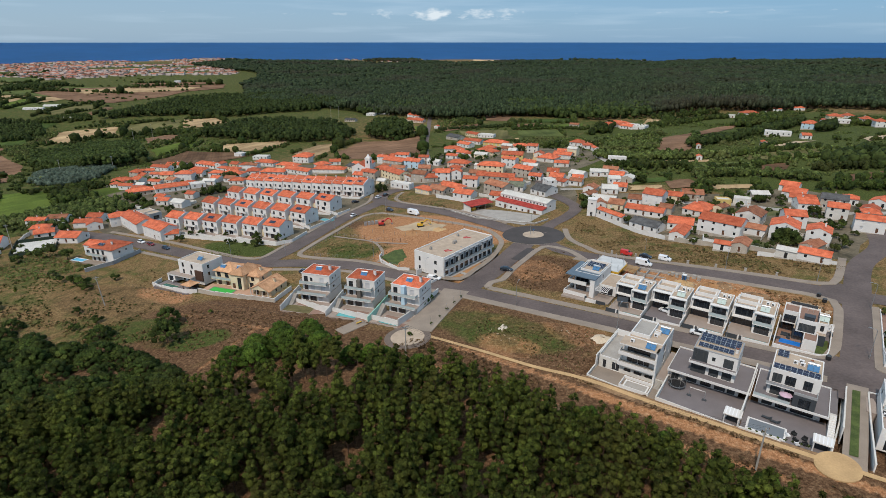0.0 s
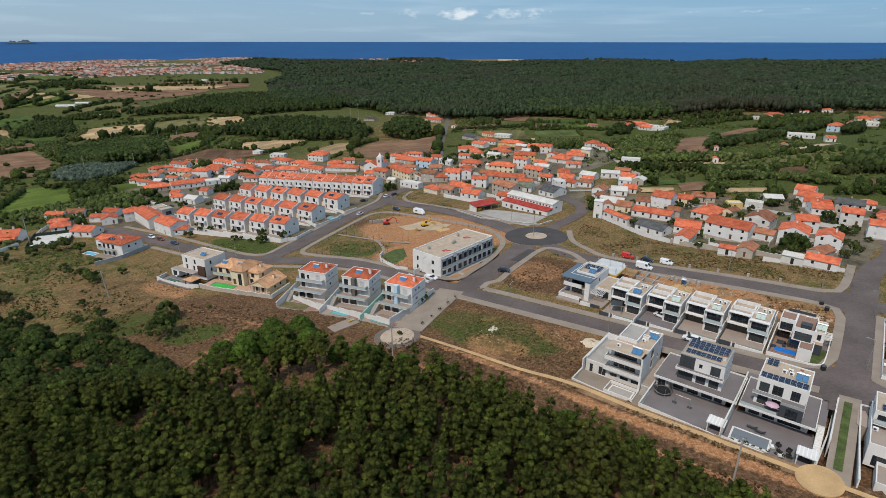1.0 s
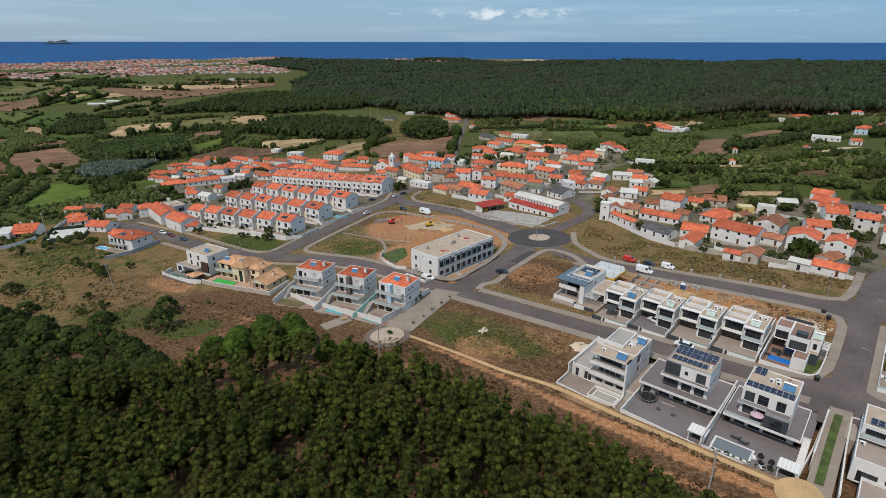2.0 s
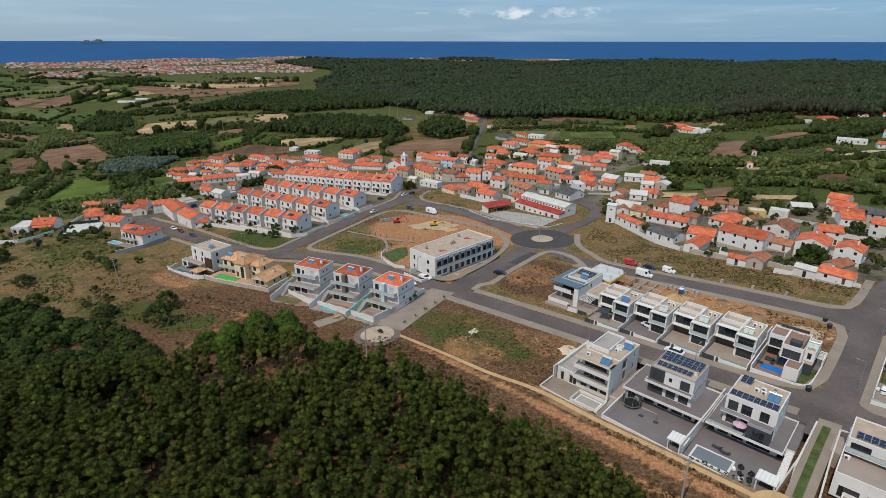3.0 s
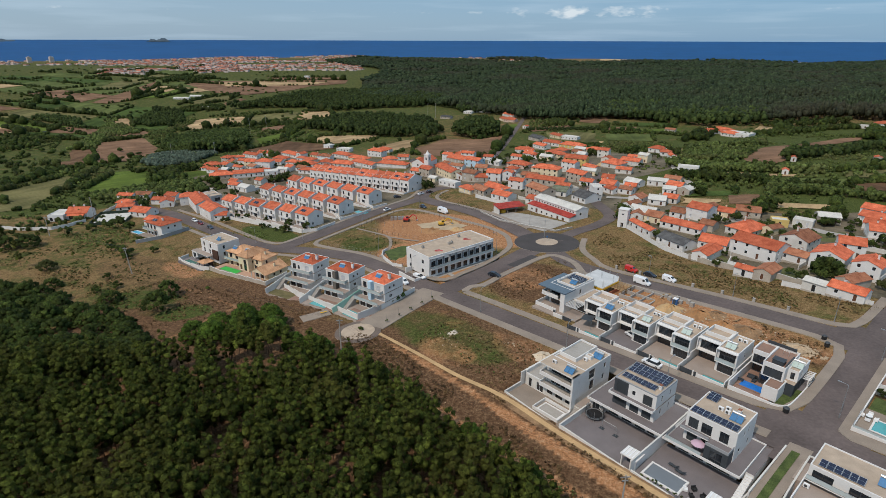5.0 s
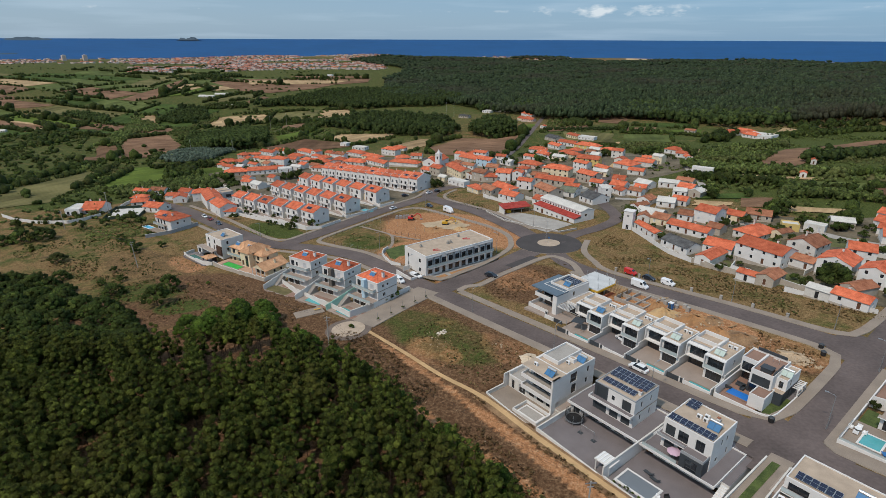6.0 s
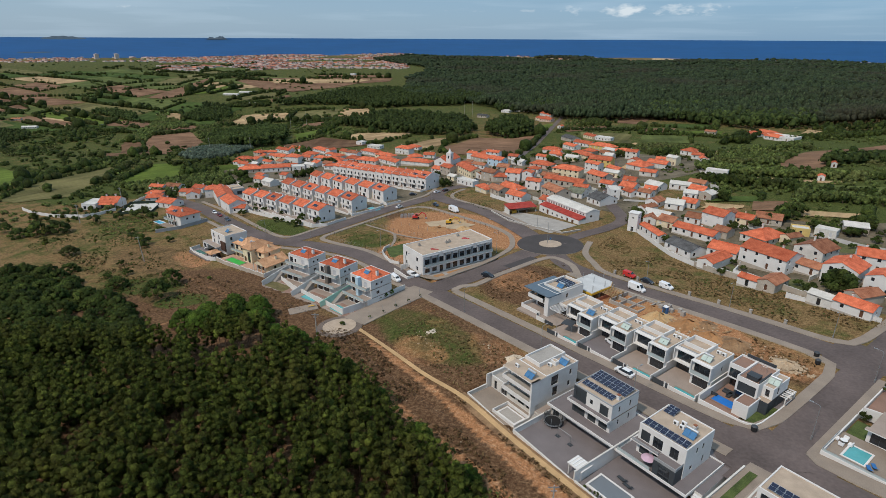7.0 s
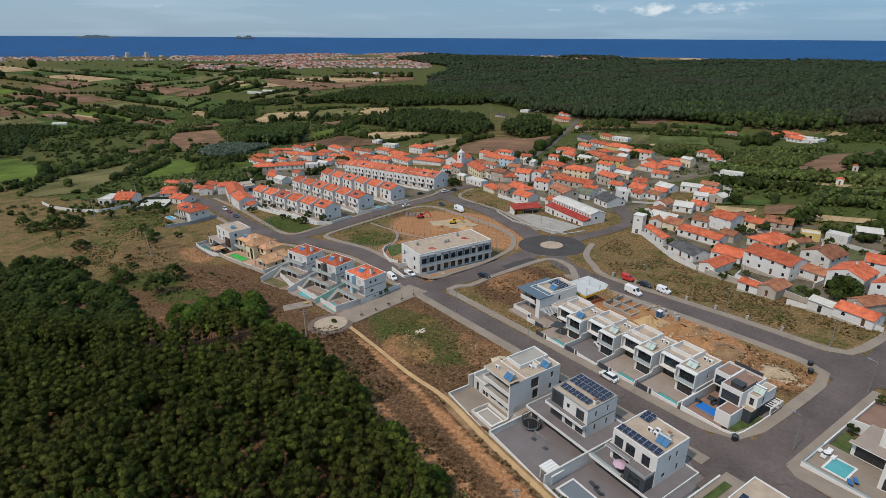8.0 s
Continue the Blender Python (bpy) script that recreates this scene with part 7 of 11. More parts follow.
def wild_growth(label, name, mat, count, a0, a1, r0, r1, clump, level, low, high, size, cards):
    """Self-sown bushes in drifts on the open land, clear of fields, houses and the country road."""
    cs, rs = [], []
    boxes = [(min(p[0] for p in f_), max(p[0] for p in f_), min(p[1] for p in f_), max(p[1] for p in f_), f_) for f_ in FIELDS]
    for i in range(count):
        r, a = math.sqrt(rng.uniform(r0 * r0, r1 * r1)), radians(rng.uniform(a0, a1))
        x, y = r * math.sin(a), r * math.cos(a)
        if noise.noise((x * clump, y * clump, 12.0)) + 0.5 * noise.noise((x * clump * 4, y * clump * 4, 3.0)) < level or (abs(x + 17) < 7 and y > 380):
            continue
        if any(math.hypot(x - hx, y - hy) < hr + 5 for hx, hy, hr in HOUSES) or any(b0 < x < b1 and c0 < y < c1 and inside(f_, x, y) for b0, b1, c0, c1, f_ in boxes):
            continue
        h = rng.uniform(low, high) * (1 + r * 0.0006) * (1.9 if rng.random() < 0.06 else 1)
        z = ground_z(x, y)
        for j in range(3):
            cs.append((x + rng.uniform(-1, 1) * h * 0.9, y + rng.uniform(-1, 1) * h * 0.9, z + h * rng.uniform(0.35, 0.7)))
            rs.append(h * rng.uniform(0.5, 0.8))
    tagged(new(name, hearted(name, cs, rs, cards, size * 0.8, 0.6, mat, 0.6)), label, "scrub", kind="stuff")


wild_growth("dark bushes in drifts on valley slopes", "scrub", LEAF_BUSH, 9000, -72, -24, 300, 1150, 0.012, 0.06, 0.9, 2.3, 0.75, 8)
wild_growth("pale green bushes and reeds in the valley", "scrub", LEAF_FRESH, 8000, -72, -22, 300, 1150, 0.015, 0.14, 0.7, 1.7, 0.7, 8)
wild_growth("dark trees and bushes between plots", "scrub", LEAF_BUSH, 4200, -4, 42, 440, 780, 0.016, 0.26, 0.7, 1.7, 0.6, 8)
wild_growth("pale green bushes on a slope", "scrub", LEAF_FRESH, 6500, 12, 48, 300, 700, 0.018, 0.22, 0.4, 1.1, 0.5, 8)


def west_trees():
    for i in range(1500):
        r, a = rng.uniform(560, 2900), radians(rng.uniform(-70, -24))
        x, y = r * math.sin(a), r * math.cos(a)
        if noise.noise((x * 0.006, y * 0.006, 5.0)) > 0.0 and not (r < 980 and a > radians(-36)):
            yield x, y


far_wood("scattered trees between small fields", west_trees(), 6.0, 5, LEAF_BUSH)

# far town colours: clay and render with pinkish distance haze painted in
TOWN_TILE = material("hazed_clay_tiles", (0.43, 0.155, 0.09), 0.9, 0.2, 0.01, 0.1, per_object=0.15)
TOWN_WALL = material("hazed_town_walls", (0.62, 0.51, 0.46), 0.9, 0.15, 0.01, 0.1, per_object=0.1)


def town_house_meshes():
    out = []
    for w, d, h in ((13, 11, 3.6), (17, 12, 4.4), (11, 11, 3.6), (20, 13, 6)):
        g = gable_roof(0, 0, w, d, h, 2.4, "x", 0.5)
        g.box(0, 0, -4, w, d, h, 1)
        for u in np.arange(2, w - 2, 3.5):
            for zz in np.arange(1.2, h - 1.5, 2.9):
                g.box(u, -0.06, zz, u + 1.2, -0.01, zz + 1.4, 2)
        out.append(g.mesh("town_house", [TOWN_TILE, TOWN_WALL, GLASS]))
    return out


TOWN_MESHES = town_house_meshes()


def town(count, r0, r1, a0, a1, clump):
    made = 0
    while made < count:
        r, a = rng.uniform(r0, r1), radians(rng.uniform(a0, a1))
        x, y = r * math.sin(a), r * math.cos(a)
        if noise.noise((x * 0.004, y * 0.004, clump)) < -0.12:
            continue
        ob = new("town_house", rng.choice(TOWN_MESHES))
        ob.matrix_basis = pose(x, y, ground_z(x, y), 0, 0, rng.uniform(-40, 40)) @ Matrix.Scale(rng.uniform(0.75, 1.1), 4)
        tagged(ob, "distant town house with pale walls and orange roof", "house", "far town")
        made += 1


town(150, 2050, 3300, -42, -22, 1.0)
town(20, 2700, 3350, -60, -40, 2.0)
town(12, 2900, 3400, -22, -4, 2.0)
town(12, 2700, 3300, 28, 42, 2.0)


def town_mass(count, r0, r1, a0, a1, clump):
    """The rest of the far town: small pale blocks under orange or flat roofs."""
    g = Geo()
    made = 0
    while made < count:
        r, a = rng.uniform(r0, r1), radians(rng.uniform(a0, a1))
        x, y = r * math.sin(a), r * math.cos(a)
        if noise.noise((x * 0.004, y * 0.004, clump)) < -0.12:
            continue
        w, d, h, z = rng.uniform(8, 17), rng.uniform(9, 16), rng.uniform(2.6, 5.6), ground_z(x, y)
        g.box(x, y, z - 3, x + w, y + d, z + h, 1, 0 if rng.random() < 0.75 else 1)
        g.prism([(x - 0.4, y - 0.4), (x + w + 0.4, y - 0.4), (x + w + 0.4, y + d + 0.4), (x - 0.4, y + d + 0.4)], z + h, z + h + 1.0, 0 if rng.random() < 0.7 else 1)
        made += 1
    tagged(part("far_town", g, [TOWN_TILE, TOWN_WALL]), "distant coastal town of pale houses and orange roofs", "town", kind="stuff")


town_mass(1900, 2050, 3400, -43, -20, 1.0)
town_mass(220, 2700, 3400, -62, -42, 2.0)
town_mass(90, 2950, 3400, -20, -3, 2.0)
town_mass(120, 2600, 3350, 27, 44, 2.0)
for x, y, w in ((-2304, 2074, 24), (-2249, 2134, 24)):
    o = thing("tower_block", "distant pale high-rise apartment block", "apartment building", pose(x, y, ground_z(x, y), 0, 0, -30))
    g = Geo()
    shell(g, 0, 0, w, 16, -3, 23, {})
    part("wall", g, [TOWN_WALL], o)
    part("roof", Geo().box(8, 5, 23, 14, 10, 26), TOWN_WALL, o)

# ---- islands at the horizon
def island(label, az0, az1, r, base, peaks):
    g = Geo()
    n = 26
    pts = []
    for i in range(n + 1):
        t = i / n
        a = radians(az0 + (az1 - az0) * t)
        h = sum(p * math.exp(-((t - c) / w) ** 2) for c, w, p in peaks) + 2 * math.sin(i * 1.7)
        pts.append((r * math.sin(a), r * math.cos(a), base, max(0.0, h) * min(1, 6 * t, 6 * (1 - t))))
    for (x0, y0, b, h0), (x1, y1, _, h1) in zip(pts, pts[1:]):
        k = 1.02
        g.face([(x0, y0, b), (x1, y1, b), (x1 * k, y1 * k, b + h1), (x0 * k, y0 * k, b + h0)])
        g.face([(x0 * k, y0 * k, b + h0), (x1 * k, y1 * k, b + h1), (x1 * 1.03, y1 * 1.03, b), (x0 * 1.03, y0 * 1.03, b)])
    tagged(part("island", g, ISLAND), label, "island", kind="structure")


ISLAND = material("blue_grey_island_rock", (0.055, 0.085, 0.115), 1.0, 0.2, 0.004, 0.03)
island("distant rocky islet far out at sea", -39.3, -37.3, 4780, 58, [(0.2, 0.15, 14), (0.7, 0.2, 20), (0.45, 0.3, 8)])
island("distant long flat island at sea", -52.5, -47.6, 4780, 51, [(0.5, 0.36, 24), (0.3, 0.2, 6)])
island("low peninsula of rock and houses", -64, -49.4, 3870, -16, [(0.85, 0.1, 9), (0.4, 0.4, 8)])
island("low rocky headland by the town", -31.5, -26.0, 3720, -46, [(0.5, 0.4, 22), (0.2, 0.2, 10)])


# ---------------------------------------------------------------- the new estate
def estate(name, label, category, s, n, z, group=""):
    x, y = lot(s, n)
    return thing(name, label, category, pose(x, y, z, 0, 0, TURN_A), group)


def vol(o, x0, y0, z0, x1, y1, z1, holes=None, wall=None, roof=None, lip=0.25, t=0.2):
    """A rendered storey or block with windows, a flat roof and its upstand."""
    holes = holes or {}
    g = Geo()
    shell(g, x0, y0, x1, y1, z0, z1, holes, 0, 1)
    if lip:
        parapet(g, x0, y0, x1, y1, z1, z1 + lip, t)
    part("wall", g, [wall or WHITE, roof or GRAVEL], o)
    fit_windows(o, x0, y0, x1, y1, z0, holes)


def slab(o, x0, y0, z0, x1, y1, z1, edge=None, top=None, name="balcony", label=""):
    return part(name, Geo().box(x0, y0, z0, x1, y1, z1, 0, 1), [edge or WHITE, top or TERRACE], o, label)


def rail(o, pts, z, h=0.95, mat=None):
    """A glazed balustrade with a metal handrail."""
    g = Geo()
    for (x0, y0), (x1, y1) in zip(pts, pts[1:]):
        g.beam((x0, y0, z + h / 2), (x1, y1, z + h / 2), 0.03, h - 0.1, 0)
        g.beam((x0, y0, z + h), (x1, y1, z + h), 0.06, 0.05, 1)
    return part("balustrade", g, [mat or BALUSTER, STEEL], o)


PANEL_MESH = Geo().box(0, 0, 0, 1.0, 1.62, 0.04, 0).mesh("solar_panel", [PANEL])
FRAME_LINES = Geo()
for a, b, c, d in ((0, 0, 1.0, 0.03), (0, 1.59, 1.0, 1.62), (0, 0.03, 0.03, 1.59), (0.97, 0.03, 1.0, 1.59), (0.03, 0.80, 0.97, 0.82)):
    FRAME_LINES.box(a, b, 0.044, c, d, 0.056)
FRAME_MESH = FRAME_LINES.mesh("panel_frame", [ALU])


def panels(o, x, y, z, nx, ny, tilt=8, dx=1.06, dy=1.68):
    """Rows of solar panels on low racks."""
    for j in range(ny):
        for i in range(nx):
            p = place(new("solar_panel", PANEL_MESH), o, pose(x + i * dx, y + j * dy, z + 0.12 + (j * dy * math.sin(radians(tilt)) if ny > 1 else 0), tilt, 0, 0))
            place(new("panel_frame", FRAME_MESH), p)
    g = Geo()
    for i in range(nx + 1):
        u = x + i * dx - 0.03
        g.beam((u, y, z + 0.05), (u, y + ny * dy, z + 0.05), 0.05, 0.08).beam((u, y + ny * dy - 0.1, z), (u, y + ny * dy - 0.1, z + 0.15 + 0.22 * ny), 0.05, 0.05)
    part("rack", g, STEEL, o)


def box_unit(o, x, y, z, w=0.9, d=0.4, h=0.8, name="air_conditioner"):
    g = Geo().box(x, y, z + 0.1, x + w, y + d, z + h).box(x + 0.05, y, z, x + 0.15, y + d, z + 0.1).box(x + w - 0.15, y, z, x + w - 0.05, y + d, z + 0.1)
    g.tube((x + w * 0.4, y - 0.03, z + h * 0.55), (x + w * 0.4, y, z + h * 0.55), h * 0.32, n=12, mat=1)
    return part(name, g, [FRAME_PALE, FRAME_DARK], o)


def pool(o, x0, y0, x1, y1, z, water=None, rim=None, label=""):
    g = Geo().box(x0, y0, z - 0.02, x1, y1, z + 0.02)
    part("pool_water", g, water or WATER_POOL, o, label)
    r = Geo()
    parapet(r, x0 - 0.35, y0 - 0.35, x1 + 0.35, y1 + 0.35, z - 0.02, z + 0.09, 0.34)
    part("pool_rim", r, rim or PAVING, o)


def stairs(o, x, y, z, n, dx, dy, w, mat=None):
    for i in range(n):
        a, b = x + dx * i, y + dy * i
        part("step", Geo().box(a, min(b, b + dy), z - 0.2, a + w, max(b, b + dy), z + 0.18 * (i + 1)), mat or CONCRETE, o)


def wall_line(label, pts, h, t=0.22, mat=None, name="garden_wall", below=1.2, level=None):
    """A garden wall along corner points in the world, following the ground in short steps, with a coping."""
    g = Geo()
    for (x0, y0), (x1, y1) in zip(pts, pts[1:]):
        k = max(1, int(math.dist((x0, y0), (x1, y1)) / 4.5))
        for i in range(k):
            a = (x0 + (x1 - x0) * i / k, y0 + (y1 - y0) * i / k)
            b = (x0 + (x1 - x0) * (i + 1) / k, y0 + (y1 - y0) * (i + 1) / k)
            z = max(ground_z(*a), ground_z(*b)) if level is None else level
            lo = min(ground_z(*a), ground_z(*b), z) - below
            g.beam((a[0], a[1], (z + h + lo) / 2), (b[0], b[1], (z + h + lo) / 2), t, z + h - lo, 0)
            g.beam((a[0], a[1], z + h + 0.03), (b[0], b[1], z + h + 0.03), t + 0.08, 0.06, 1)
    return tagged(part(name, g, [mat or WHITE, WHITE_OLD]), label, "wall", "garden walls")


# ---- white house with solar roof and a trampoline on its terrace
b = estate("villa", "white three-storey villa with grey cladding and solar panel roof", "house", 23.7, -20.0, -1.4, "new villas")
vol(b, -1.0, 0, 0, 10.6, 8.5, 2.8, {"S": [(0.5, 0.1, 2.3, 2.3, "s"), (3.6, 0.1, 2.3, 2.3, "g"), (6.6, 0.1, 2.3, 2.3, "s"), (9.3, 0.1, 1.6, 2.3, "s")]}, lip=0)
vol(b, -4.3, -1.6, 0, -1.004, 8.5, 2.8, {"S": [(0.8, 0.1, 1.6, 2.2, "s")]}, lip=0)
slab(b, -4.4, -2.7, 2.8, 13.0, 9.5, 3.05)
part("terrace_edge", parapet(Geo(), -4.4, -2.7, 13.0, 9.5, 3.05, 3.35, 0.16), [WHITE], b)
vol(b, 0, 0, 3.05, 3.2, 8.5, 5.85, {"S": [(0.6, 0.05, 2.1, 2.3, "s")]}, GREY, lip=0)
vol(b, 3.2, 0, 3.05, 9.3, 8.5, 5.85, {"S": [(0.7, 0.05, 2.0, 2.4, "s"), (3.4, 0.05, 2.0, 2.4, "s")], "E": [(2.2, 0.9, 0.5, 1.3, "g"), (5.6, 0.9, 0.5, 1.3, "g")]}, lip=0)
slab(b, -0.4, -1.4, 5.85, 9.5, -0.004, 6.1)
part("terrace_edge", Geo().box(-0.4, -1.4, 6.1, 9.5, -1.28, 6.4).box(-0.4, -1.28, 6.1, -0.28, -0.004, 6.4).box(9.38, -1.28, 6.1, 9.5, -0.004, 6.4), WHITE, b)
vol(b, 0, 0, 6.1, 3.2, 8.5, 9.1, {"S": [(0.6, 0.05, 2.1, 2.4, "s")]}, GREY, lip=0)
vol(b, 3.2, 0, 6.1, 9.3, 8.5, 9.1, {"S": [(0.9, 0.9, 0.7, 1.0, "g"), (3.3, 0.05, 2.0, 2.3, "s")], "E": [(2.2, 0.9, 0.5, 1.3, "g"), (5.6, 0.9, 0.5, 1.3, "g")]}, lip=0)
part("roof", parapet(Geo().box(0.2, 0.2, 9.104, 9.1, 8.3, 9.16, 1), 0, 0, 9.3, 8.5, 9.1, 9.35, 0.2), [MIDGREY, GRAVEL], b, "gravel roof with a grey upstand")
panels(b, 0.4, 4.4, 9.16, 8, 2)
panels(b, 0.6, 1.4, 9.16, 7, 1)
chimney(b, 8.2, 2.6, 9.16, 9.9, 0.55, WHITE)
part("terrace_floor", Geo().box(-4.0, -12.2, -0.4, 12.2, -0.004, 0.0), TERRACE, b)
wall_line("white rendered garden wall round a paved terrace", [lot(19.6, -8.5), lot(19.6, -32.6), lot(36.0, -33.6)], 1.3, level=-1.4, below=2)
wall_line("white rendered wall between two villas", [lot(36.0, -33.6), lot(36.3, -18), lot(36.3, -8.5)], 1.5, level=0.6, below=3)

tr = estate("trampoline", "round black trampoline with a safety net on a terrace", "trampoline", 22.0, -23.6, -1.4)
g = Geo()
for i in range(20):
    a0, a1 = 2 * math.pi * i / 20, 2 * math.pi * (i + 1) / 20
    g.face([(1.7 * math.cos(a0), 1.7 * math.sin(a0), 0.75), (1.7 * math.cos(a1), 1.7 * math.sin(a1), 0.75), (0, 0, 0.72)])
part("mat", g, BLACK, tr)
ring = Geo()
for i in range(20):
    a0, a1 = 2 * math.pi * i / 20, 2 * math.pi * (i + 1) / 20
    ring.beam((1.8 * math.cos(a0), 1.8 * math.sin(a0), 0.76), (1.8 * math.cos(a1), 1.8 * math.sin(a1), 0.76), 0.3, 0.08)
part("rim", ring, STEEL, tr)
for i in range(6):
    a = 2 * math.pi * i / 6
    part("post", Geo().tube((1.9 * math.cos(a), 1.9 * math.sin(a), 0), (1.9 * math.cos(a), 1.9 * math.sin(a), 2.5), 0.04, n=6), STEEL, tr)
net = Geo()
for i in range(36):
    a0, a1 = 2 * math.pi * i / 36, 2 * math.pi * (i + 1) / 36
    for z in (0.9, 1.2, 1.5, 1.8, 2.1, 2.4):
        net.beam((1.88 * math.cos(a0), 1.88 * math.sin(a0), z), (1.88 * math.cos(a1), 1.88 * math.sin(a1), z), 0.02, 0.05)
    net.beam((1.88 * math.cos(a0), 1.88 * math.sin(a0), 0.8), (1.88 * math.cos(a0), 1.88 * math.sin(a0), 2.45), 0.03, 0.03)
part("net", net, BLACK, tr)
sw = estate("swing_frame", "grey metal swing frame standing on a paved terrace", "swing", 25.2, -25.6, -1.4)
for x in (0, 3.2):
    part("post", Geo().tube((x, 0, 0), (x, 0, 2.1), 0.05, n=6), STEEL, sw)
    part("foot", Geo().box(x - 0.5, -0.4, 0.0, x + 0.5, 0.4, 0.06), GREY, sw)
part("top_bar", Geo().tube((0, 0, 2.1), (3.2, 0, 2.1), 0.05, n=6), STEEL, sw)


def pergola(s, n, z, w=3.0, d=2.6):
    p = estate("pergola", "small white garden pavilion with a slatted flat roof", "pergola", s, n, z)
    for x in (0, w - 0.2):
        for y in (0, d - 0.2):
            part("post", Geo().box(x, y, 0, x + 0.2, y + 0.2, 2.4), WHITE, p)
    part("back_wall", Geo().box(0.2, d - 0.18, 0, w - 0.2, d - 0.02, 2.4), WHITE, p)
    part("roof", Geo().box(-0.2, -0.2, 2.4, w + 0.2, d + 0.2, 2.6), WHITE, p)
    for i in range(5):
        part("slat", Geo().box(0.1 + i * (w - 0.4) / 4, -0.1, 2.6, 0.3 + i * (w - 0.4) / 4, d + 0.1, 2.72), FRAME_PALE, p)
    part("counter", Geo().box(0.4, d - 0.9, 0, w - 0.5, d - 0.2, 0.9), GREY, p)


pergola(33.2, -31.8, -1.4)
pergola(48.9, -32.2, -0.8)

# ---- white house with a dark bay, balconies and a covered pool
c = estate("villa", "white three-storey villa with dark grey bay and solar panels", "house", 39.3, -20.5, -0.8, "new villas")
vol(c, -1.0, 0, 0, 10.4, 9.0, 2.8, {"S": [(0.6, 0.1, 2.0, 2.3, "s"), (3.2, 0.1, 2.2, 2.3, "g"), (6.0, 0.1, 4.2, 2.3, "g")]}, lip=0)
slab(c, -2.2, -2.9, 2.8, 11.6, 9.6, 3.05)
part("terrace_edge", parapet(Geo(), -2.2, -2.9, 11.6, 9.6, 3.05, 3.3, 0.16), [WHITE], c)
rail(c, [(-2.1, 1.0), (-2.1, -2.8), (4.6, -2.8)], 3.3, 0.7)
vol(c, 0, 0, 3.05, 9.1, 9.0, 6.0, {"S": [(0.6, 0.05, 1.9, 2.3, "s"), (3.2, 0.05, 1.9, 2.3, "g")], "E": [(2.0, 1.0, 0.9, 0.9, "g"), (6.0, 0.8, 0.6, 1.3, "g")]}, lip=0)
vol(c, 4.9, -2.5, 3.06, 9.0, -0.006, 5.9, {"S": [(1.0, 0.05, 2.2, 2.2, "g")]}, GREY, TERRACE, 0)
part("terrace_edge", Geo().box(4.9, -2.5, 5.904, 9.0, -2.38, 6.5).box(8.88, -2.38, 5.904, 9.0, -0.01, 6.5), MIDGREY, c)
slab(c, -0.4, -1.2, 5.8, 4.88, -0.004, 6.03)
part("terrace_edge", Geo().box(-0.4, -1.2, 6.03, 4.88, -1.08, 6.5), MIDGREY, c)
vol(c, 0, 0, 6.004, 9.1, 9.0, 9.1, {"S": [(0.5, 0.1, 1.8, 2.2, "s"), (2.9, 0.1, 1.9, 2.2, "g"), (6.2, 0.1, 1.6, 2.2, "g")], "E": [(3.4, 0.9, 0.6, 1.2, "g"), (5.4, 0.9, 0.6, 1.2, "g")]}, lip=0)
part("roof", parapet(Geo().box(0.2, 0.2, 9.104, 8.9, 8.8, 9.16, 1), 0, 0, 9.1, 9.0, 9.1, 9.35, 0.2), [WHITE, GRAVEL], c, "gravel roof with a white upstand")
panels(c, 0.3, 0.5, 9.16, 8, 1, 12)
panels(c, 0.5, 6.4, 9.16, 2, 1, 12)
panels(c, 0.5, 7.3, 9.16, 2, 1, 12, dy=1.0)
collector(c, 6.2, 3.2, 9.16)
for x, y in ((3.6, 4.6), (4.9, 4.4), (4.6, 5.6)):
    box_unit(c, x, y, 9.16)
chimney(c, 6.6, 6.0, 9.16, 9.8, 0.5, WHITE)
part("terrace_floor", Geo().box(-2.9, -13.2, -0.4, 12.6, -0.004, 0.0), TERRACE, c)
part("side_terrace", Geo().box(10.42, -0.0, 1.0, 13.0, 10.5, 2.78, 0, 1), [WHITE, TERRACE], c)
stairs(c, 11.8, -8.0, 0.0, 14, 0, 0.55, 1.2, WHITE)
pool(c, -1.6, -11.0, 4.8, -7.4, 0.16, WATER_GREY, WHITE, "grey cover on a raised pool")
part("pool_wall", parapet(Geo(), -2.0, -11.4, 5.2, -7.0, 0.0, 0.14, 0.36), [WHITE], c)
wall_line("white rendered garden wall round a paved terrace", [lot(36.3, -33.7), lot(51.8, -34.4), lot(53.0, -20), lot(53.3, -9)], 1.0, level=-0.6, below=2)
wall_line("stepped white garden wall beside a lawn strip", [lot(53.3, -26), lot(53.5, -9)], 1.0, level=1.9, below=3)
um = estate("parasol", "faded lilac garden parasol on a balcony", "parasol", 42.9, -22.4, 2.25)
part("pole", Geo().tube((0, 0, 0), (0, 0, 2.3), 0.03, n=6), STEEL, um)
g = Geo()
for i in range(8):
    a0, a1 = 2 * math.pi * i / 8, 2 * math.pi * (i + 1) / 8
    g.face([(1.3 * math.cos(a0), 1.3 * math.sin(a0), 1.85), (1.3 * math.cos(a1), 1.3 * math.sin(a1), 1.85), (0, 0, 2.35)])
part("canopy", g, CLOTH_ROSE, um)


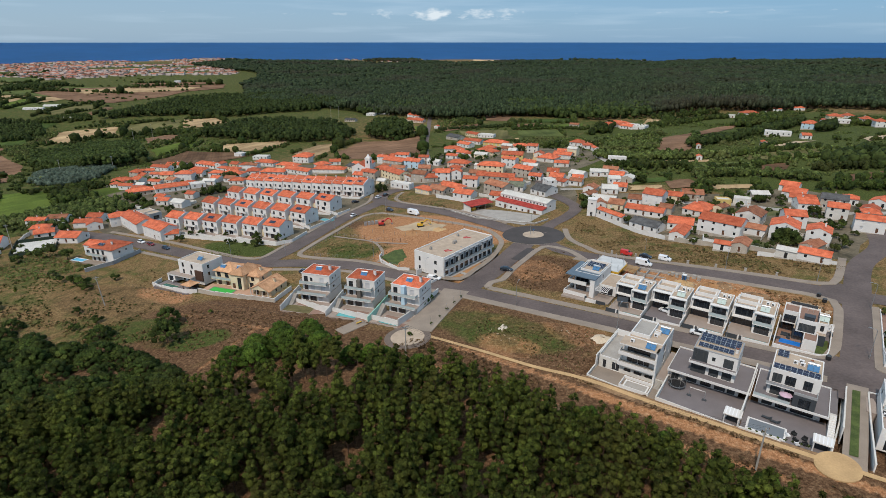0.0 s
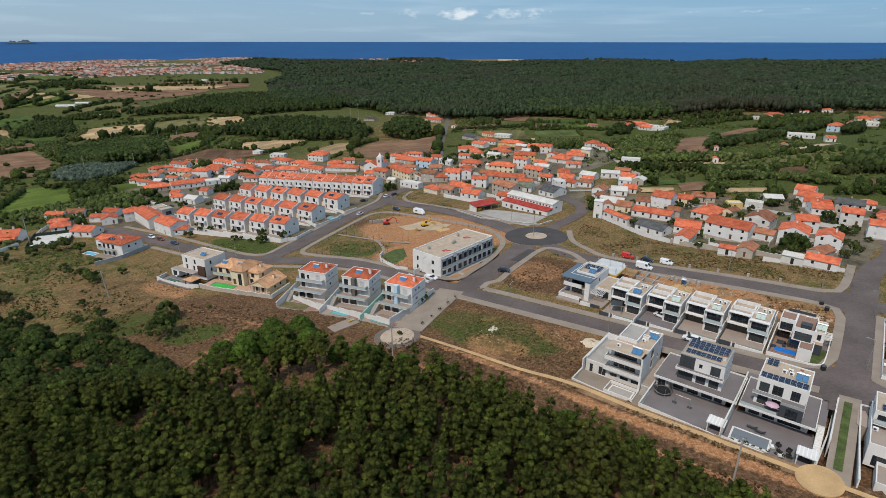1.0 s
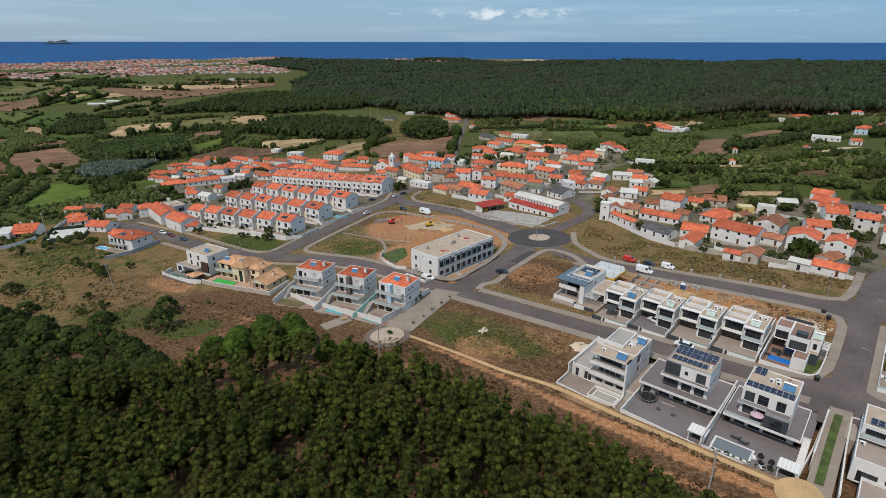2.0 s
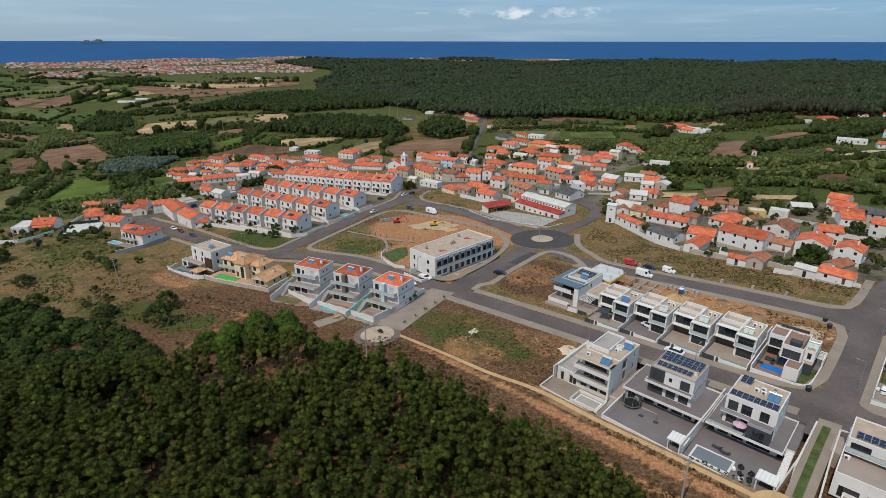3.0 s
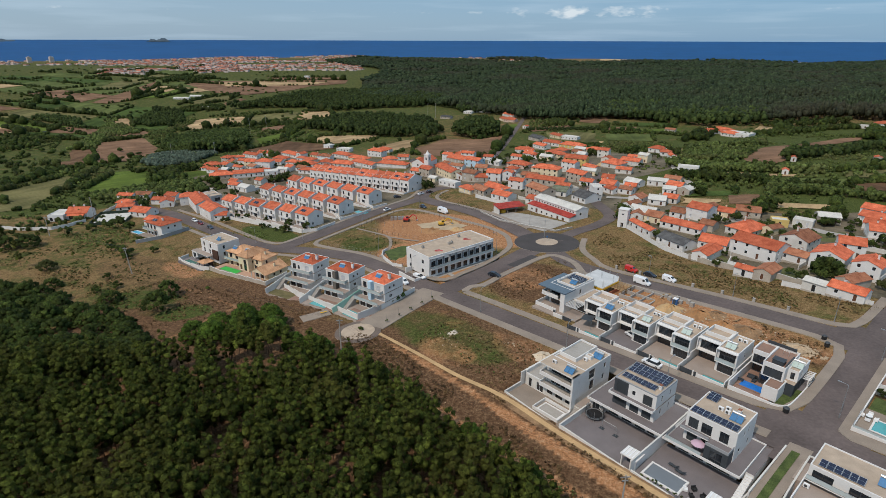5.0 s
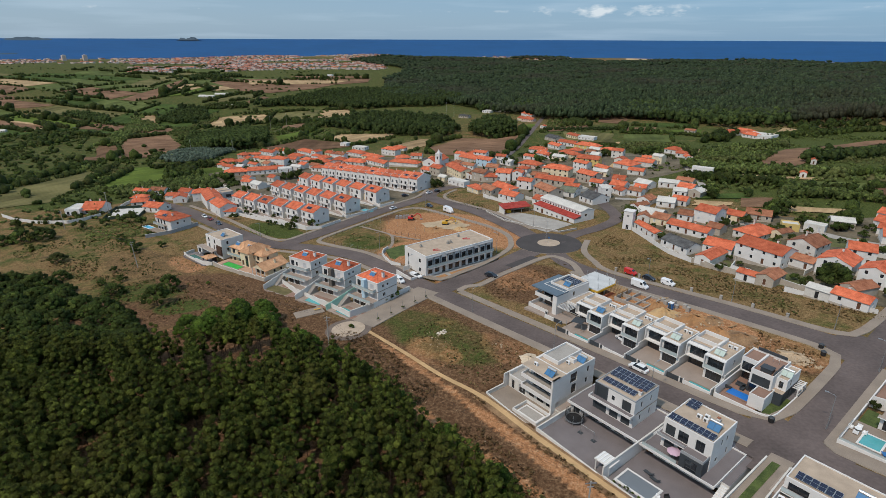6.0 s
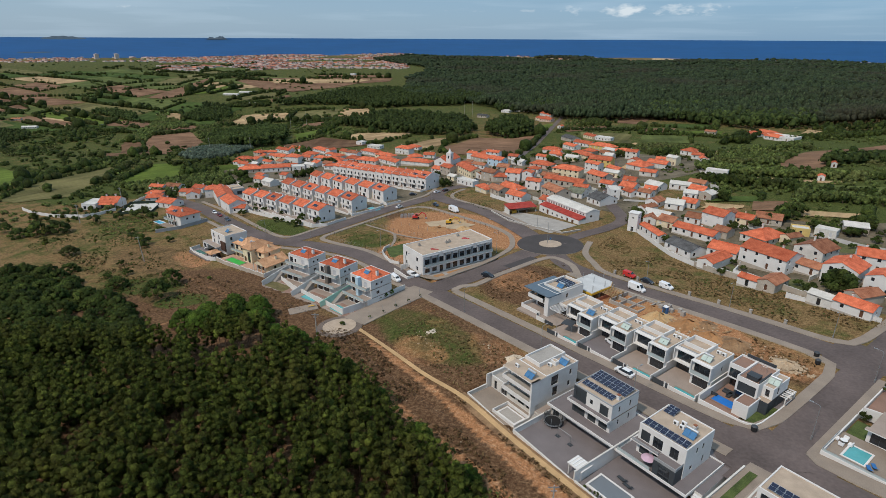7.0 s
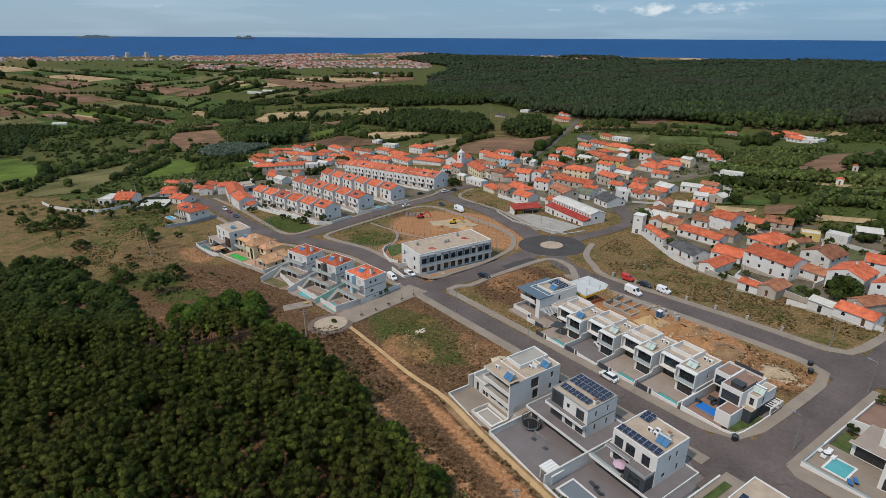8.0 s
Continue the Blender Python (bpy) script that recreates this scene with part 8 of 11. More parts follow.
def lounger(s, n, z, mat, turn=0):
    x, y = lot(s, n)
    o = thing("sun_lounger", "low sun lounger with a raised back on a terrace", "lounger", pose(x, y, z, 0, 0, TURN_A + turn), "sun loungers")
    part("seat", Geo().box(0, 0, 0.26, 1.3, 0.65, 0.36), mat, o)
    part("backrest", Geo().beam((1.3, 0.325, 0.32), (1.9, 0.325, 0.75), 0.65, 0.1), mat, o)
    for a, b2 in ((0.1, 0.05), (0.1, 0.55), (1.2, 0.05), (1.2, 0.55)):
        part("leg", Geo().box(a, b2, 0, a + 0.05, b2 + 0.05, 0.26), STEEL, o)


def seat_chair(s, n, z, mat, turn):
    x, y = lot(s, n)
    o = thing("garden_chair", "rounded garden armchair on a paved terrace", "chair", pose(x, y, z, 0, 0, turn), "garden chairs")
    part("seat", Geo().box(-0.35, -0.35, 0.2, 0.35, 0.35, 0.42), mat, o)
    part("backrest", Geo().box(-0.42, 0.28, 0.2, 0.42, 0.42, 0.85), mat, o)
    for x0 in (-0.42, 0.32):
        part("armrest", Geo().box(x0, -0.3, 0.2, x0 + 0.1, 0.27, 0.62), mat, o)
    for a, b2 in ((-0.3, -0.3), (0.25, -0.3), (-0.3, 0.25), (0.25, 0.25)):
        part("leg", Geo().box(a, b2, 0, a + 0.05, b2 + 0.05, 0.2), BLACK, o)


for s, n in ((39.6, -26.0), (41.2, -26.6)):
    lounger(s, n, -0.8, GREY, -8)
for s, n, m, t in ((45.8, -28.6, BLACK, 20), (46.2, -30.4, BLACK, 100), (47.6, -29.2, BLACK, -60), (47.7, -30.9, BLACK, -100), (44.8, -29.8, FRAME_PALE, 80), (46.5, -31.6, FRAME_PALE, 170)):
    seat_chair(s, n, -0.8, m, t)
for i in range(9):
    s = 38.2 + i * 1.25
    x, y = lot(s, -33.4)
    plant("shrub", "small potted shrub along a terrace wall", BUSHES[i % 3], x, y, rng.uniform(0.14, 0.24), BUSH_CROWNS[i % 3], "terrace plants")

# ---- unfinished white house with deep balconies
a = estate("villa", "unfinished white villa with deep balconies and bare terraces", "house", 9.0, -24.6, -2.4, "new villas")
vol(a, -5.4, 0.4, 0, 8.3, 13.5, 2.9, {"S": [(1.0, 0.1, 0.8, 2.2, "g"), (3.2, 0.1, 1.9, 2.2, "p"), (6.2, 0.9, 1.6, 0.9, "g"), (8.6, 0.9, 1.9, 0.9, "g"), (11.2, 0.9, 1.9, 0.9, "g")]}, WHITE_OLD, CONCRETE, 0.0)
part("terrace_edge", Geo().box(-5.4, 0.4, 2.904, -5.2, 13.5, 3.9).box(-5.2, 0.4, 2.904, -0.5, 0.6, 3.25).box(-5.2, 13.3, 2.904, 0, 13.5, 4.6), WHITE, a)
slab(a, -0.6, -0.9, 2.904, 7.9, 1.6, 3.1, WHITE, CONCRETE)
part("terrace_edge", Geo().box(-0.6, -0.9, 3.1, 7.9, -0.74, 3.9).box(-0.6, -0.74, 3.1, -0.44, 1.6, 3.9), WHITE, a)
vol(a, 0, 1.6, 2.904, 8.3, 13.5, 5.8, {"S": [(0.8, 0.15, 5.4, 2.2, "p")], "E": [(4.0, 0.1, 1.6, 2.3, "g"), (8.8, 0.8, 0.9, 1.4, "p")]}, lip=0)
slab(a, -0.6, -0.9, 5.8, 7.9, 1.6, 6.0, WHITE, CONCRETE)
part("terrace_edge", Geo().box(-0.6, -0.9, 6.0, 7.9, -0.74, 6.7).box(-0.6, -0.74, 6.0, -0.44, 1.6, 6.7), WHITE, a)
vol(a, 0, 1.6, 5.8, 8.3, 13.5, 8.6, {"S": [(0.8, 0.2, 5.4, 2.2, "g")], "E": [(3.4, 0.1, 2.2, 2.3, "g"), (9.2, 0.6, 0.8, 1.5, "p")]}, lip=0)
part("fin_wall", Geo().box(7.904, -0.9, 0, 8.3, 1.59, 8.9), WHITE, a)
slab(a, -0.6, -0.9, 8.604, 8.3, 3.4, 8.9, WHITE, GRAVEL, "roof")
part("roof", parapet(Geo().box(0.2, 3.6, 8.604, 8.1, 13.3, 8.66, 1), 0, 3.404, 8.3, 13.5, 8.6, 9.0, 0.2), [WHITE, GRAVEL], a)
part("roof", parapet(Geo().box(0.5, 5.2, 8.67, 4.4, 13.0, 9.2, 1), 0.25, 5.0, 4.7, 13.25, 8.67, 9.6, 0.24), [WHITE, CONCRETE], a, "raised roof with bare screed")
vol(a, 4.9, 8.2, 8.665, 6.4, 9.4, 9.5, {}, WHITE, GRAVEL, 0.1)
collector(a, 5.2, -0.2, 8.9)
collector(a, 5.8, 9.6, 8.7)
for x, y in ((1.4, 0.8), (5.2, 7.0)):
    box_unit(a, x, y, 8.9 if y < 3 else 8.7)
part("terrace_floor", Geo().box(-5.8, -6.6, -0.6, 10.0, 0.39, 0.02), PAVING, a)
pool(a, 2.6, -4.6, 7.4, -2.0, 0.06, CONCRETE, WHITE, "empty pool basin of bare concrete")
part("basin_wall", parapet(Geo(), 1.6, -5.6, 8.4, -1.0, 0.02, 0.75, 0.2), [WHITE], a)
part("side_yard", Geo().box(8.32, 0.4, 0.6, 10.4, 15, 1.6, 0, 1), [WHITE_OLD, TERRACE_WARM], a)
stairs(a, 8.5, -1.6, 0.0, 9, 0, 0.3, 1.3)
wall_line("grey-white garden wall round an unfinished plot", [lot(3.2, -9.0), lot(3.2, -31.0), lot(19.3, -32.4)], 0.9, level=-2.3, below=1.6, mat=WHITE_OLD)
wall_line("high white side wall of an unfinished plot", [lot(3.25, -9.0), lot(3.25, -25.5)], 2.2, level=-1.0, below=2, mat=WHITE)

# ---- row of white villas with gated forecourts
def row_villa(s, z, pool_mat, collector_x, car_yard=False, heater=COLLECTOR_PALE):
    o = estate("villa", "white two-storey villa with framed windows and walled forecourt", "house", s, 2.75, z, "row villas")
    part("forecourt", Geo().box(0.0, 0.22, -1.5, 10.2, 10.0, 0.0), TERRACE_WARM if not car_yard else TERRACE, o)
    part("gate", Geo().box(0.1, 0.02, 0, 2.9, 0.12, 1.25), GREY, o)
    part("gate_post", Geo().box(3.0, 0, 0, 3.3, 0.2, 1.4).box(3.9, 0, 0, 4.1, 0.2, 1.4), WHITE, o)
    part("side_gate", Geo().box(3.3, 0.04, 0, 3.9, 0.12, 1.25), GREY, o)
    part("front_wall", Geo().box(4.1, 0, -1.2, 10.2, 0.2, 1.05), WHITE, o)
    part("side_wall", Geo().box(9.98, 0.2, -1.2, 10.2, 6.2, 1.7).box(9.98, 6.2, -1.2, 10.2, 15.5, 2.6).box(9.98, 15.5, -1.2, 10.2, 19.6, 4.4), WHITE, o)
    if pool_mat:
        pool(o, 4.6, 0.7, 9.4, 2.3, 0.06, pool_mat)
    vol(o, 5.4, 6.3, 0, 9.9, 15.4, 6.0, {"S": [(0.5, 0.1, 3.5, 2.3, "g"), (0.5, 3.35, 3.5, 2.1, "g")], "W": [], "E": [(4.0, 3.6, 0.6, 1.2, "g")]}, lip=0.3)
    for z0, z1 in ((2.75, 2.95), (5.95, 6.15)):
        part("window_surround", Geo().box(5.3, 5.5, z0, 10.0, 6.296, z1), WHITE, o)
    part("window_surround", Geo().box(5.3, 5.5, 2.95, 5.5, 6.296, 5.95), WHITE, o)
    part("window_surround", Geo().box(9.8, 5.5, 2.95, 10.0, 6.296, 5.95), WHITE, o)
    rail(o, [(5.5, 5.56), (9.8, 5.56)], 2.95, 0.95)
    vol(o, 0.2, 9.6, 0, 5.396, 15.4, 2.9, {"S": [(0.5, 0.1, 4.2, 2.5, "g")]}, GREY, lip=0)
    vol(o, 0.2, 8.3, 2.904, 5.396, 15.4, 6.0, {"S": [(0.5, 0.35, 4.2, 2.3, "g")], "W": [(6.0, 1.0, 0.6, 1.2, "g")]}, lip=0.3)
    part("window_surround", Geo().box(0.1, 7.5, 2.78, 5.3, 8.296, 3.0).box(0.1, 7.5, 3.0, 0.3, 8.296, 6.1).box(0.3, 7.5, 5.9, 5.3, 8.296, 6.1), WHITE, o)
    part("roof_terrace", parapet(Geo(), 0.6, 10.4, 6.2, 15.1, 6.004, 7.0, 0.2), [WHITE], o)
    part("roof_cladding", Geo().box(0.4, 8.6, 6.004, 5.2, 8.75, 6.4), MIDGREY, o)
    collector(o, collector_x, 7.4, 6.05, mat=heater)
    for i in range(2):
        box_unit(o, 7.2 + i * 1.2, 12.6, 6.05)
    return o


rv = row_villa(-4.6, -0.75, WATER_POOL, 6.6, heater=COLLECTOR)
part("canopy_sail", Geo().beam((1.8, 4.6, 2.6), (4.8, 5.4, 2.75), 3.4, 0.08), GREY, rv, "dark fabric carport canopy")
for x, y in ((0.4, 3.2), (0.4, 6.2), (4.9, 3.8)):
    part("canopy_post", Geo().tube((x + 0.3, y, 0), (x + 0.3, y, 2.6), 0.05, n=6), STEEL, rv)
row_villa(6.0, -0.1, None, 6.8, True)
row_villa(16.6, 0.6, WATER_POOL, 6.6)
row_villa(27.2, 1.25, WATER_POOL, 6.4)

# ---- villa with a blue-grey roof at the row's end
v = estate("villa", "white villa with blue-grey flat roof and curved balcony", "house", -20.4, 6.4, -1.3, "new villas")
part("forecourt", Geo().box(0.2, 0.4, -1.2, 14.6, 8.0, 0.0), TERRACE_WARM, v)
part("front_wall", Geo().box(0, 2.6, -1.2, 0.2, 14, 1.1).box(0.0, 2.4, -1.2, 7.4, 2.6, 1.1).box(8.2, 0.2, -1.2, 11.4, 0.4, 1.1), WHITE, v)
part("gate", Geo().box(7.5, 1.2, 0, 8.2, 1.3, 1.3).box(11.5, 0.24, 0, 14.4, 0.36, 1.2), GREY, v)
vol(v, 1.6, 7.0, 0, 9.4, 18.5, 2.9, {"S": [(0.6, 0.1, 3.6, 2.4, "g"), (5.0, 0.1, 2.2, 2.4, "g")], "E": [(3, 0.8, 0.8, 1.4, "g")]}, lip=0)
slab(v, 0.4, 4.6, 2.9, 9.6, 6.996, 3.1, WHITE, TERRACE_WARM)
part("balcony_front", Geo().box(0.4, 4.6, 3.1, 6.4, 4.78, 4.15).box(0.4, 4.78, 3.1, 0.58, 9.0, 4.15), WHITE, v)
vol(v, 1.6, 7.0, 3.1, 9.4, 18.5, 6.0, {"S": [(0.5, 0.05, 4.2, 2.4, "g"), (5.4, 0.05, 1.9, 2.4, "g")], "E": [(4, 0.8, 0.8, 1.4, "g")]}, lip=0.35)
part("fin_wall", Geo().box(7.9, 3.6, 0, 9.4, 6.99, 5.95), WHITE, v)
part("roof", Geo().box(-0.2, 3.4, 6.004, 9.6, 8.6, 6.3).box(-0.2, 8.6, 6.004, 2.6, 16.0, 6.3), material("blue_grey_roofing", (0.10, 0.14, 0.18), 0.6, 0.12), v, "blue-grey sheet roof edge")
part("roof_terrace", parapet(Geo().box(3.0, 9.0, 6.01, 9.0, 18.0, 6.3, 1), 2.7, 8.7, 9.2, 18.3, 6.01, 6.9, 0.2), [WHITE, GRAVEL], v)
collector(v, 5.8, 10.6, 6.3)
panels(v, 3.2, 13.0, 6.3, 5, 2)
vol(v, 9.404, 8.4, 0, 14.8, 19.0, 2.9, {"S": [(0.8, 0.1, 3.6, 2.3, "g")]}, WHITE, GRAVEL, 0.3)
part("pergola", Geo().box(9.5, 4.0, 2.6, 13.6, 4.2, 2.8).box(9.5, 8.0, 2.6, 13.6, 8.2, 2.8), WHITE, v)
for i in range(8):
    part("slat", Geo().box(9.6 + i * 0.52, 3.8, 2.8, 9.75 + i * 0.52, 8.4, 2.95), WHITE, v)

# ---- corner villa with a brown roof terrace and a blue pool
k = estate("villa", "white corner villa with brown decks and dark glazing", "house", 38.2, 2.7, 1.9, "new villas")
part("deck", Geo().box(0.3, 0.25, -1.5, 7.6, 14.0, 0.0), DECK, k)
part("front_wall", Geo().box(0.0, 0, -1.4, 9.0, 0.25, 1.0).box(-0.2, 0.25, -1.4, 0.05, 16.8, 1.9), WHITE, k)
curve = Geo()
pts = [(9.0, 0.12), (10.3, 0.5), (11.2, 1.5), (11.5, 3.0), (11.7, 8.0), (11.8, 15.5)]
for p, q in zip(pts, pts[1:]):
    curve.beam((p[0], p[1], -0.2), (q[0], q[1], -0.2), 0.25, 2.4)
part("front_wall", curve, WHITE, k)
part("gate", Geo().box(11.9, 12.2, 0, 12.05, 16.4, 1.2), GREY, k)
part("lawn", Geo().box(8.82, 0.6, -1.0, 11.3, 11.1, 0.03), LAWN, k)
pool(k, 1.0, 3.4, 5.6, 6.0, 0.07, WATER_BLUE, DECK, "bright blue pool cover")
vol(k, 5.8, 2.4, 0, 8.8, 7.6, 2.8, {"S": [], "W": [(1.2, 0.1, 3.2, 2.4, "g")]}, WHITE, DECK, 0.25)
vol(k, 3.4, 7.6, 0, 8.0, 15.6, 2.9, {"S": [(0.3, 0.1, 2.0, 2.4, "g")]}, GREY, lip=0)
vol(k, 8.004, 7.0, 0, 10.4, 15.8, 2.9, {"E": [(1.5, 0.0, 3.0, 2.6, "s")]}, GREY, lip=0)
vol(k, 8.304, 8.6, 2.904, 10.4, 15.8, 5.3, {"E": [(2.0, 0.4, 0.8, 1.7, "g")], "S": [(0.6, 0.4, 0.8, 1.6, "g")]}, WHITE, GRAVEL, 0.2)
vol(k, 3.9, 6.4, 2.904, 8.3, 15.6, 5.9, {"S": [(0.4, 0.2, 3.6, 2.2, "s")]}, WHITE, DECK, 0.5)
vol(k, 0.5, 10.0, 2.904, 3.896, 15.6, 5.9, {"S": [(0.3, 0.3, 2.7, 2.1, "g")]}, WHITE, DECK, 0.5)
vol(k, 0.5, 12.0, 0, 3.396, 15.6, 2.9, {"S": [(0.3, 0.1, 2.2, 2.3, "g")]}, GREY, lip=0)
part("roof_cladding", Geo().box(8.0, 6.8, 6.404, 8.2, 12.0, 6.9).box(1.6, 15.3, 6.404, 7.6, 15.45, 7.1), GREY, k)
part("hot_tub", Geo().box(5.2, 7.6, 5.95, 7.4, 9.4, 6.85).box(5.1, 7.5, 6.85, 7.5, 9.5, 6.95), GREY, k, "hot tub under a grey cover")
part("roof_frame", Geo().tube((5.6, 13.0, 5.95), (5.6, 13.0, 7.0), 0.04, n=6).tube((6.8, 13.0, 5.95), (6.8, 13.0, 7.0), 0.04, n=6).tube((5.6, 13.0, 7.0), (6.8, 13.0, 7.0), 0.04, n=6), ALU, k)
collector(k, 8.3, 10.2, 5.35, 0, 2, mat=COLLECTOR_PALE)
for i in range(6):
    part("pergola_slat", Geo().box(10.5, 12.2 + i * 0.8, 2.5, 12.0, 12.4 + i * 0.8, 2.65), WHITE, k)
part("pergola_beam", Geo().box(11.6, 12.0, 2.3, 11.8, 16.8, 2.5).box(11.6, 12.0, 0, 11.8, 12.2, 2.3).box(11.6, 16.6, 0, 11.8, 16.8, 2.3), WHITE, k)
part("back_wall", Geo().box(0.05, 16.6, -1.4, 11.6, 16.8, 1.6), WHITE, k)
part("drive", Geo().box(8.82, 11.2, -1.0, 11.6, 16.6, 0.02), TERRACE, k)
for s, n, t in ((39.2, 10.6, 0), (41.4, 9.4, 90), (39.4, 8.6, 180)):
    x, y = lot(s, n)
    o = thing("garden_sofa", "dark grey garden sofa on a brown deck", "sofa", pose(x, y, 1.9, 0, 0, TURN_A + t), "garden sofas")
    part("seat", Geo().box(0, 0, 0.05, 2.0, 0.8, 0.42), GREY, o)
    part("backrest", Geo().box(0, 0.62, 0.42, 2.0, 0.8, 0.8), GREY, o)

# ---- villa beyond the lawn strip
d = estate("villa", "white villa with gravel roof, solar panels and roof terraces", "house", 58.6, -26.0, 0.4, "new villas")
vol(d, 0.2, 0, 0, 14.0, 15.6, 4.0, {"S": [(1.0, 0.3, 3.0, 2.3, "g"), (5.0, 0.3, 4.0, 2.3, "g")], "W": [(3.0, 1.0, 1.4, 1.2, "g")]}, WHITE, TERRACE_WARM, 0.9)
vol(d, 0.4, 8.2, 4.004, 14.0, 16.0, 7.0, {"S": [(0.6, 0.1, 3.0, 2.3, "g"), (5.8, 0.1, 3.0, 2.3, "g")], "W": [(2, 0.8, 1.2, 1.4, "g")]}, WHITE, GRAVEL, 0.2)
panels(d, 1.4, 9.0, 7.06, 6, 1, 14)
collector(d, 9.0, 11.0, 7.06)
slab(d, 0.4, 6.8, 4.904, 13.0, 8.19, 5.1, WHITE, TERRACE_WARM)
rail(d, [(0.5, 6.9), (13.0, 6.9)], 5.1, 0.9)
part("court", Geo().box(-1.6, 9.0, -1.0, 0.196, 15.0, 2.4), TERRACE_WARM, d)
vol(d, 2.0, -6.4, -0.8, 12, -0.01, 1.0, {}, WHITE, TERRACE_WARM, 0.6)
box_unit(d, 0.6, 5.8, 4.05)
wall_line("high white wall beside a gravel path", [lot(58.2, -35.0), lot(57.6, -20), lot(57.4, -9), lot(62, -8.6)], 1.6, level=1.4, below=2.5)
strip("lawn_strip", [lot(55.2, -32.5), lot(55.2, -20), lot(55.3, -9.5)], 1.4, LAWN, 0.24, "narrow mown lawn strip between gravel paths", "lawn", kerb=KERB)
for s0, s1 in ((19.9, 36.1), (36.5, 53.1)):
    tagged(part("forecourt", Geo().box(0, 0, -3.0, s1 - s0, 2.2, 0.0), TERRACE, None, "", pose(*lot(s0, -10.86), ground_z(*lot((s0 + s1) / 2, -8.6)) + 0.2, 0, 0, TURN_A)), "grey paved forecourt between a villa and the street", "forecourt", kind="structure")
strip("pavement", [lot(55.4, -36), lot(55.4, -20), lot(55.5, -7)], 3.9, PAVING, 0.10, "pale gravel path along a lawn strip", "path")

# ---- villa with a turquoise pool across the side street
e = estate("villa", "white villa with roof terraces above a turquoise pool", "house", 60.6, 4.6, 3.3, "new villas")
part("pool_terrace", Geo().box(0.0, 0.2, -1.6, 14.0, 9.8, 0.3), PAVING, e)
part("front_wall", Geo().box(-0.3, -0.3, -1.6, 16.0, -0.05, 0.9).box(-0.3, -0.05, -1.6, -0.05, 34, 0.8), WHITE, e)
rail(e, [(-0.18, 8.0), (-0.18, -0.18), (14.0, -0.18)], 0.9, 0.5)
pool(e, 2.4, 2.2, 5.6, 6.4, 0.36, WATER_POOL, WHITE)
part("lawn", Geo().box(0.4, 9.82, -1.0, 3.2, 15.6, 0.34), LAWN, e)
vol(e, 3.4, 9.9, 0.3, 14.0, 18.0, 3.2, {"S": [(0.6, 0.1, 5.6, 2.3, "g"), (7.2, 0.1, 2.4, 2.3, "g")]}, WHITE, TERRACE_WARM, 0.0)
slab(e, 3.0, 8.8, 3.2, 14.4, 9.896, 3.4, WHITE, TERRACE_WARM)
vol(e, 6.4, 12.2, 3.204, 16.0, 18.6, 6.2, {"S": [(1.6, 1.0, 3.4, 0.9, "g")], "W": [(2, 0.4, 1.2, 2.1, "g")]}, WHITE, GRAVEL, 0.3)
panels(e, 7.6, 13.6, 6.26, 6, 1, 14)
vol(e, 9.4, 4.6, 0.3, 16.0, 9.88, 6.2, {"S": [(0.6, 3.2, 3.4, 2.2, "g"), (0.6, 0.1, 3.0, 2.2, "g")], "W": [(1.0, 3.2, 3.0, 2.2, "g")]}, WHITE, GRAVEL, 0.3)
vol(e, 5.0, 20.0, 0.3, 16.0, 32.0, 5.6, {"S": [(1.0, 3.0, 3.0, 1.6, "g")], "W": [(2, 2.6, 3.2, 1.6, "g")]}, WHITE, TERRACE_WARM, 0.4)
part("yard", Geo().box(0.0, 18.8, -1.4, 5.0, 33.0, 0.02), DECK, e)
part("curved_wall", Geo().beam((0.2, 17.6, 1.2), (3.4, 18.7, 1.0), 0.25, 2.6).beam((3.4, 18.7, 0.9), (6.2, 19.4, 1.6), 0.25, 2.6), WHITE, e)
for s, n in ((66.4, 7.0), (66.8, 8.2)):
    lounger(s, n, 3.6, PLASTIC_BLUE, -60)
tb = estate("garden_table", "small round garden table with chairs on a pool terrace", "table", 61.8, 10.6, 3.6)
part("tabletop", Geo().tube((0, 0, 0.7), (0, 0, 0.75), 0.6, n=14), FRAME_PALE, tb)
part("leg", Geo().tube((0, 0, 0), (0, 0, 0.7), 0.06, n=8), STEEL, tb)
for t in range(4):
    seat_chair(61.8 + 1.1 * math.cos(t * 1.57), 10.6 + 1.1 * math.sin(t * 1.57), 3.6, FRAME_PALE, t * 90 + TURN_A - 90)
for s, n in ((60.9, 22.0), (60.8, 36.5)):
    x, y = lot(s + 0.6, n)
    plant("shrub", "round dark garden shrub behind a wall", BUSHES[0], x, y, 0.6, BUSH_CROWNS[0], "garden shrubs")

# ---------------------------------------------------------------- houses along the western street
DRY_LAWN = material("dry_lawn", (0.10, 0.095, 0.035), 1.0, 0.3, 0.5, 6.0, 0.03, tint=(0.15, 0.12, 0.055))


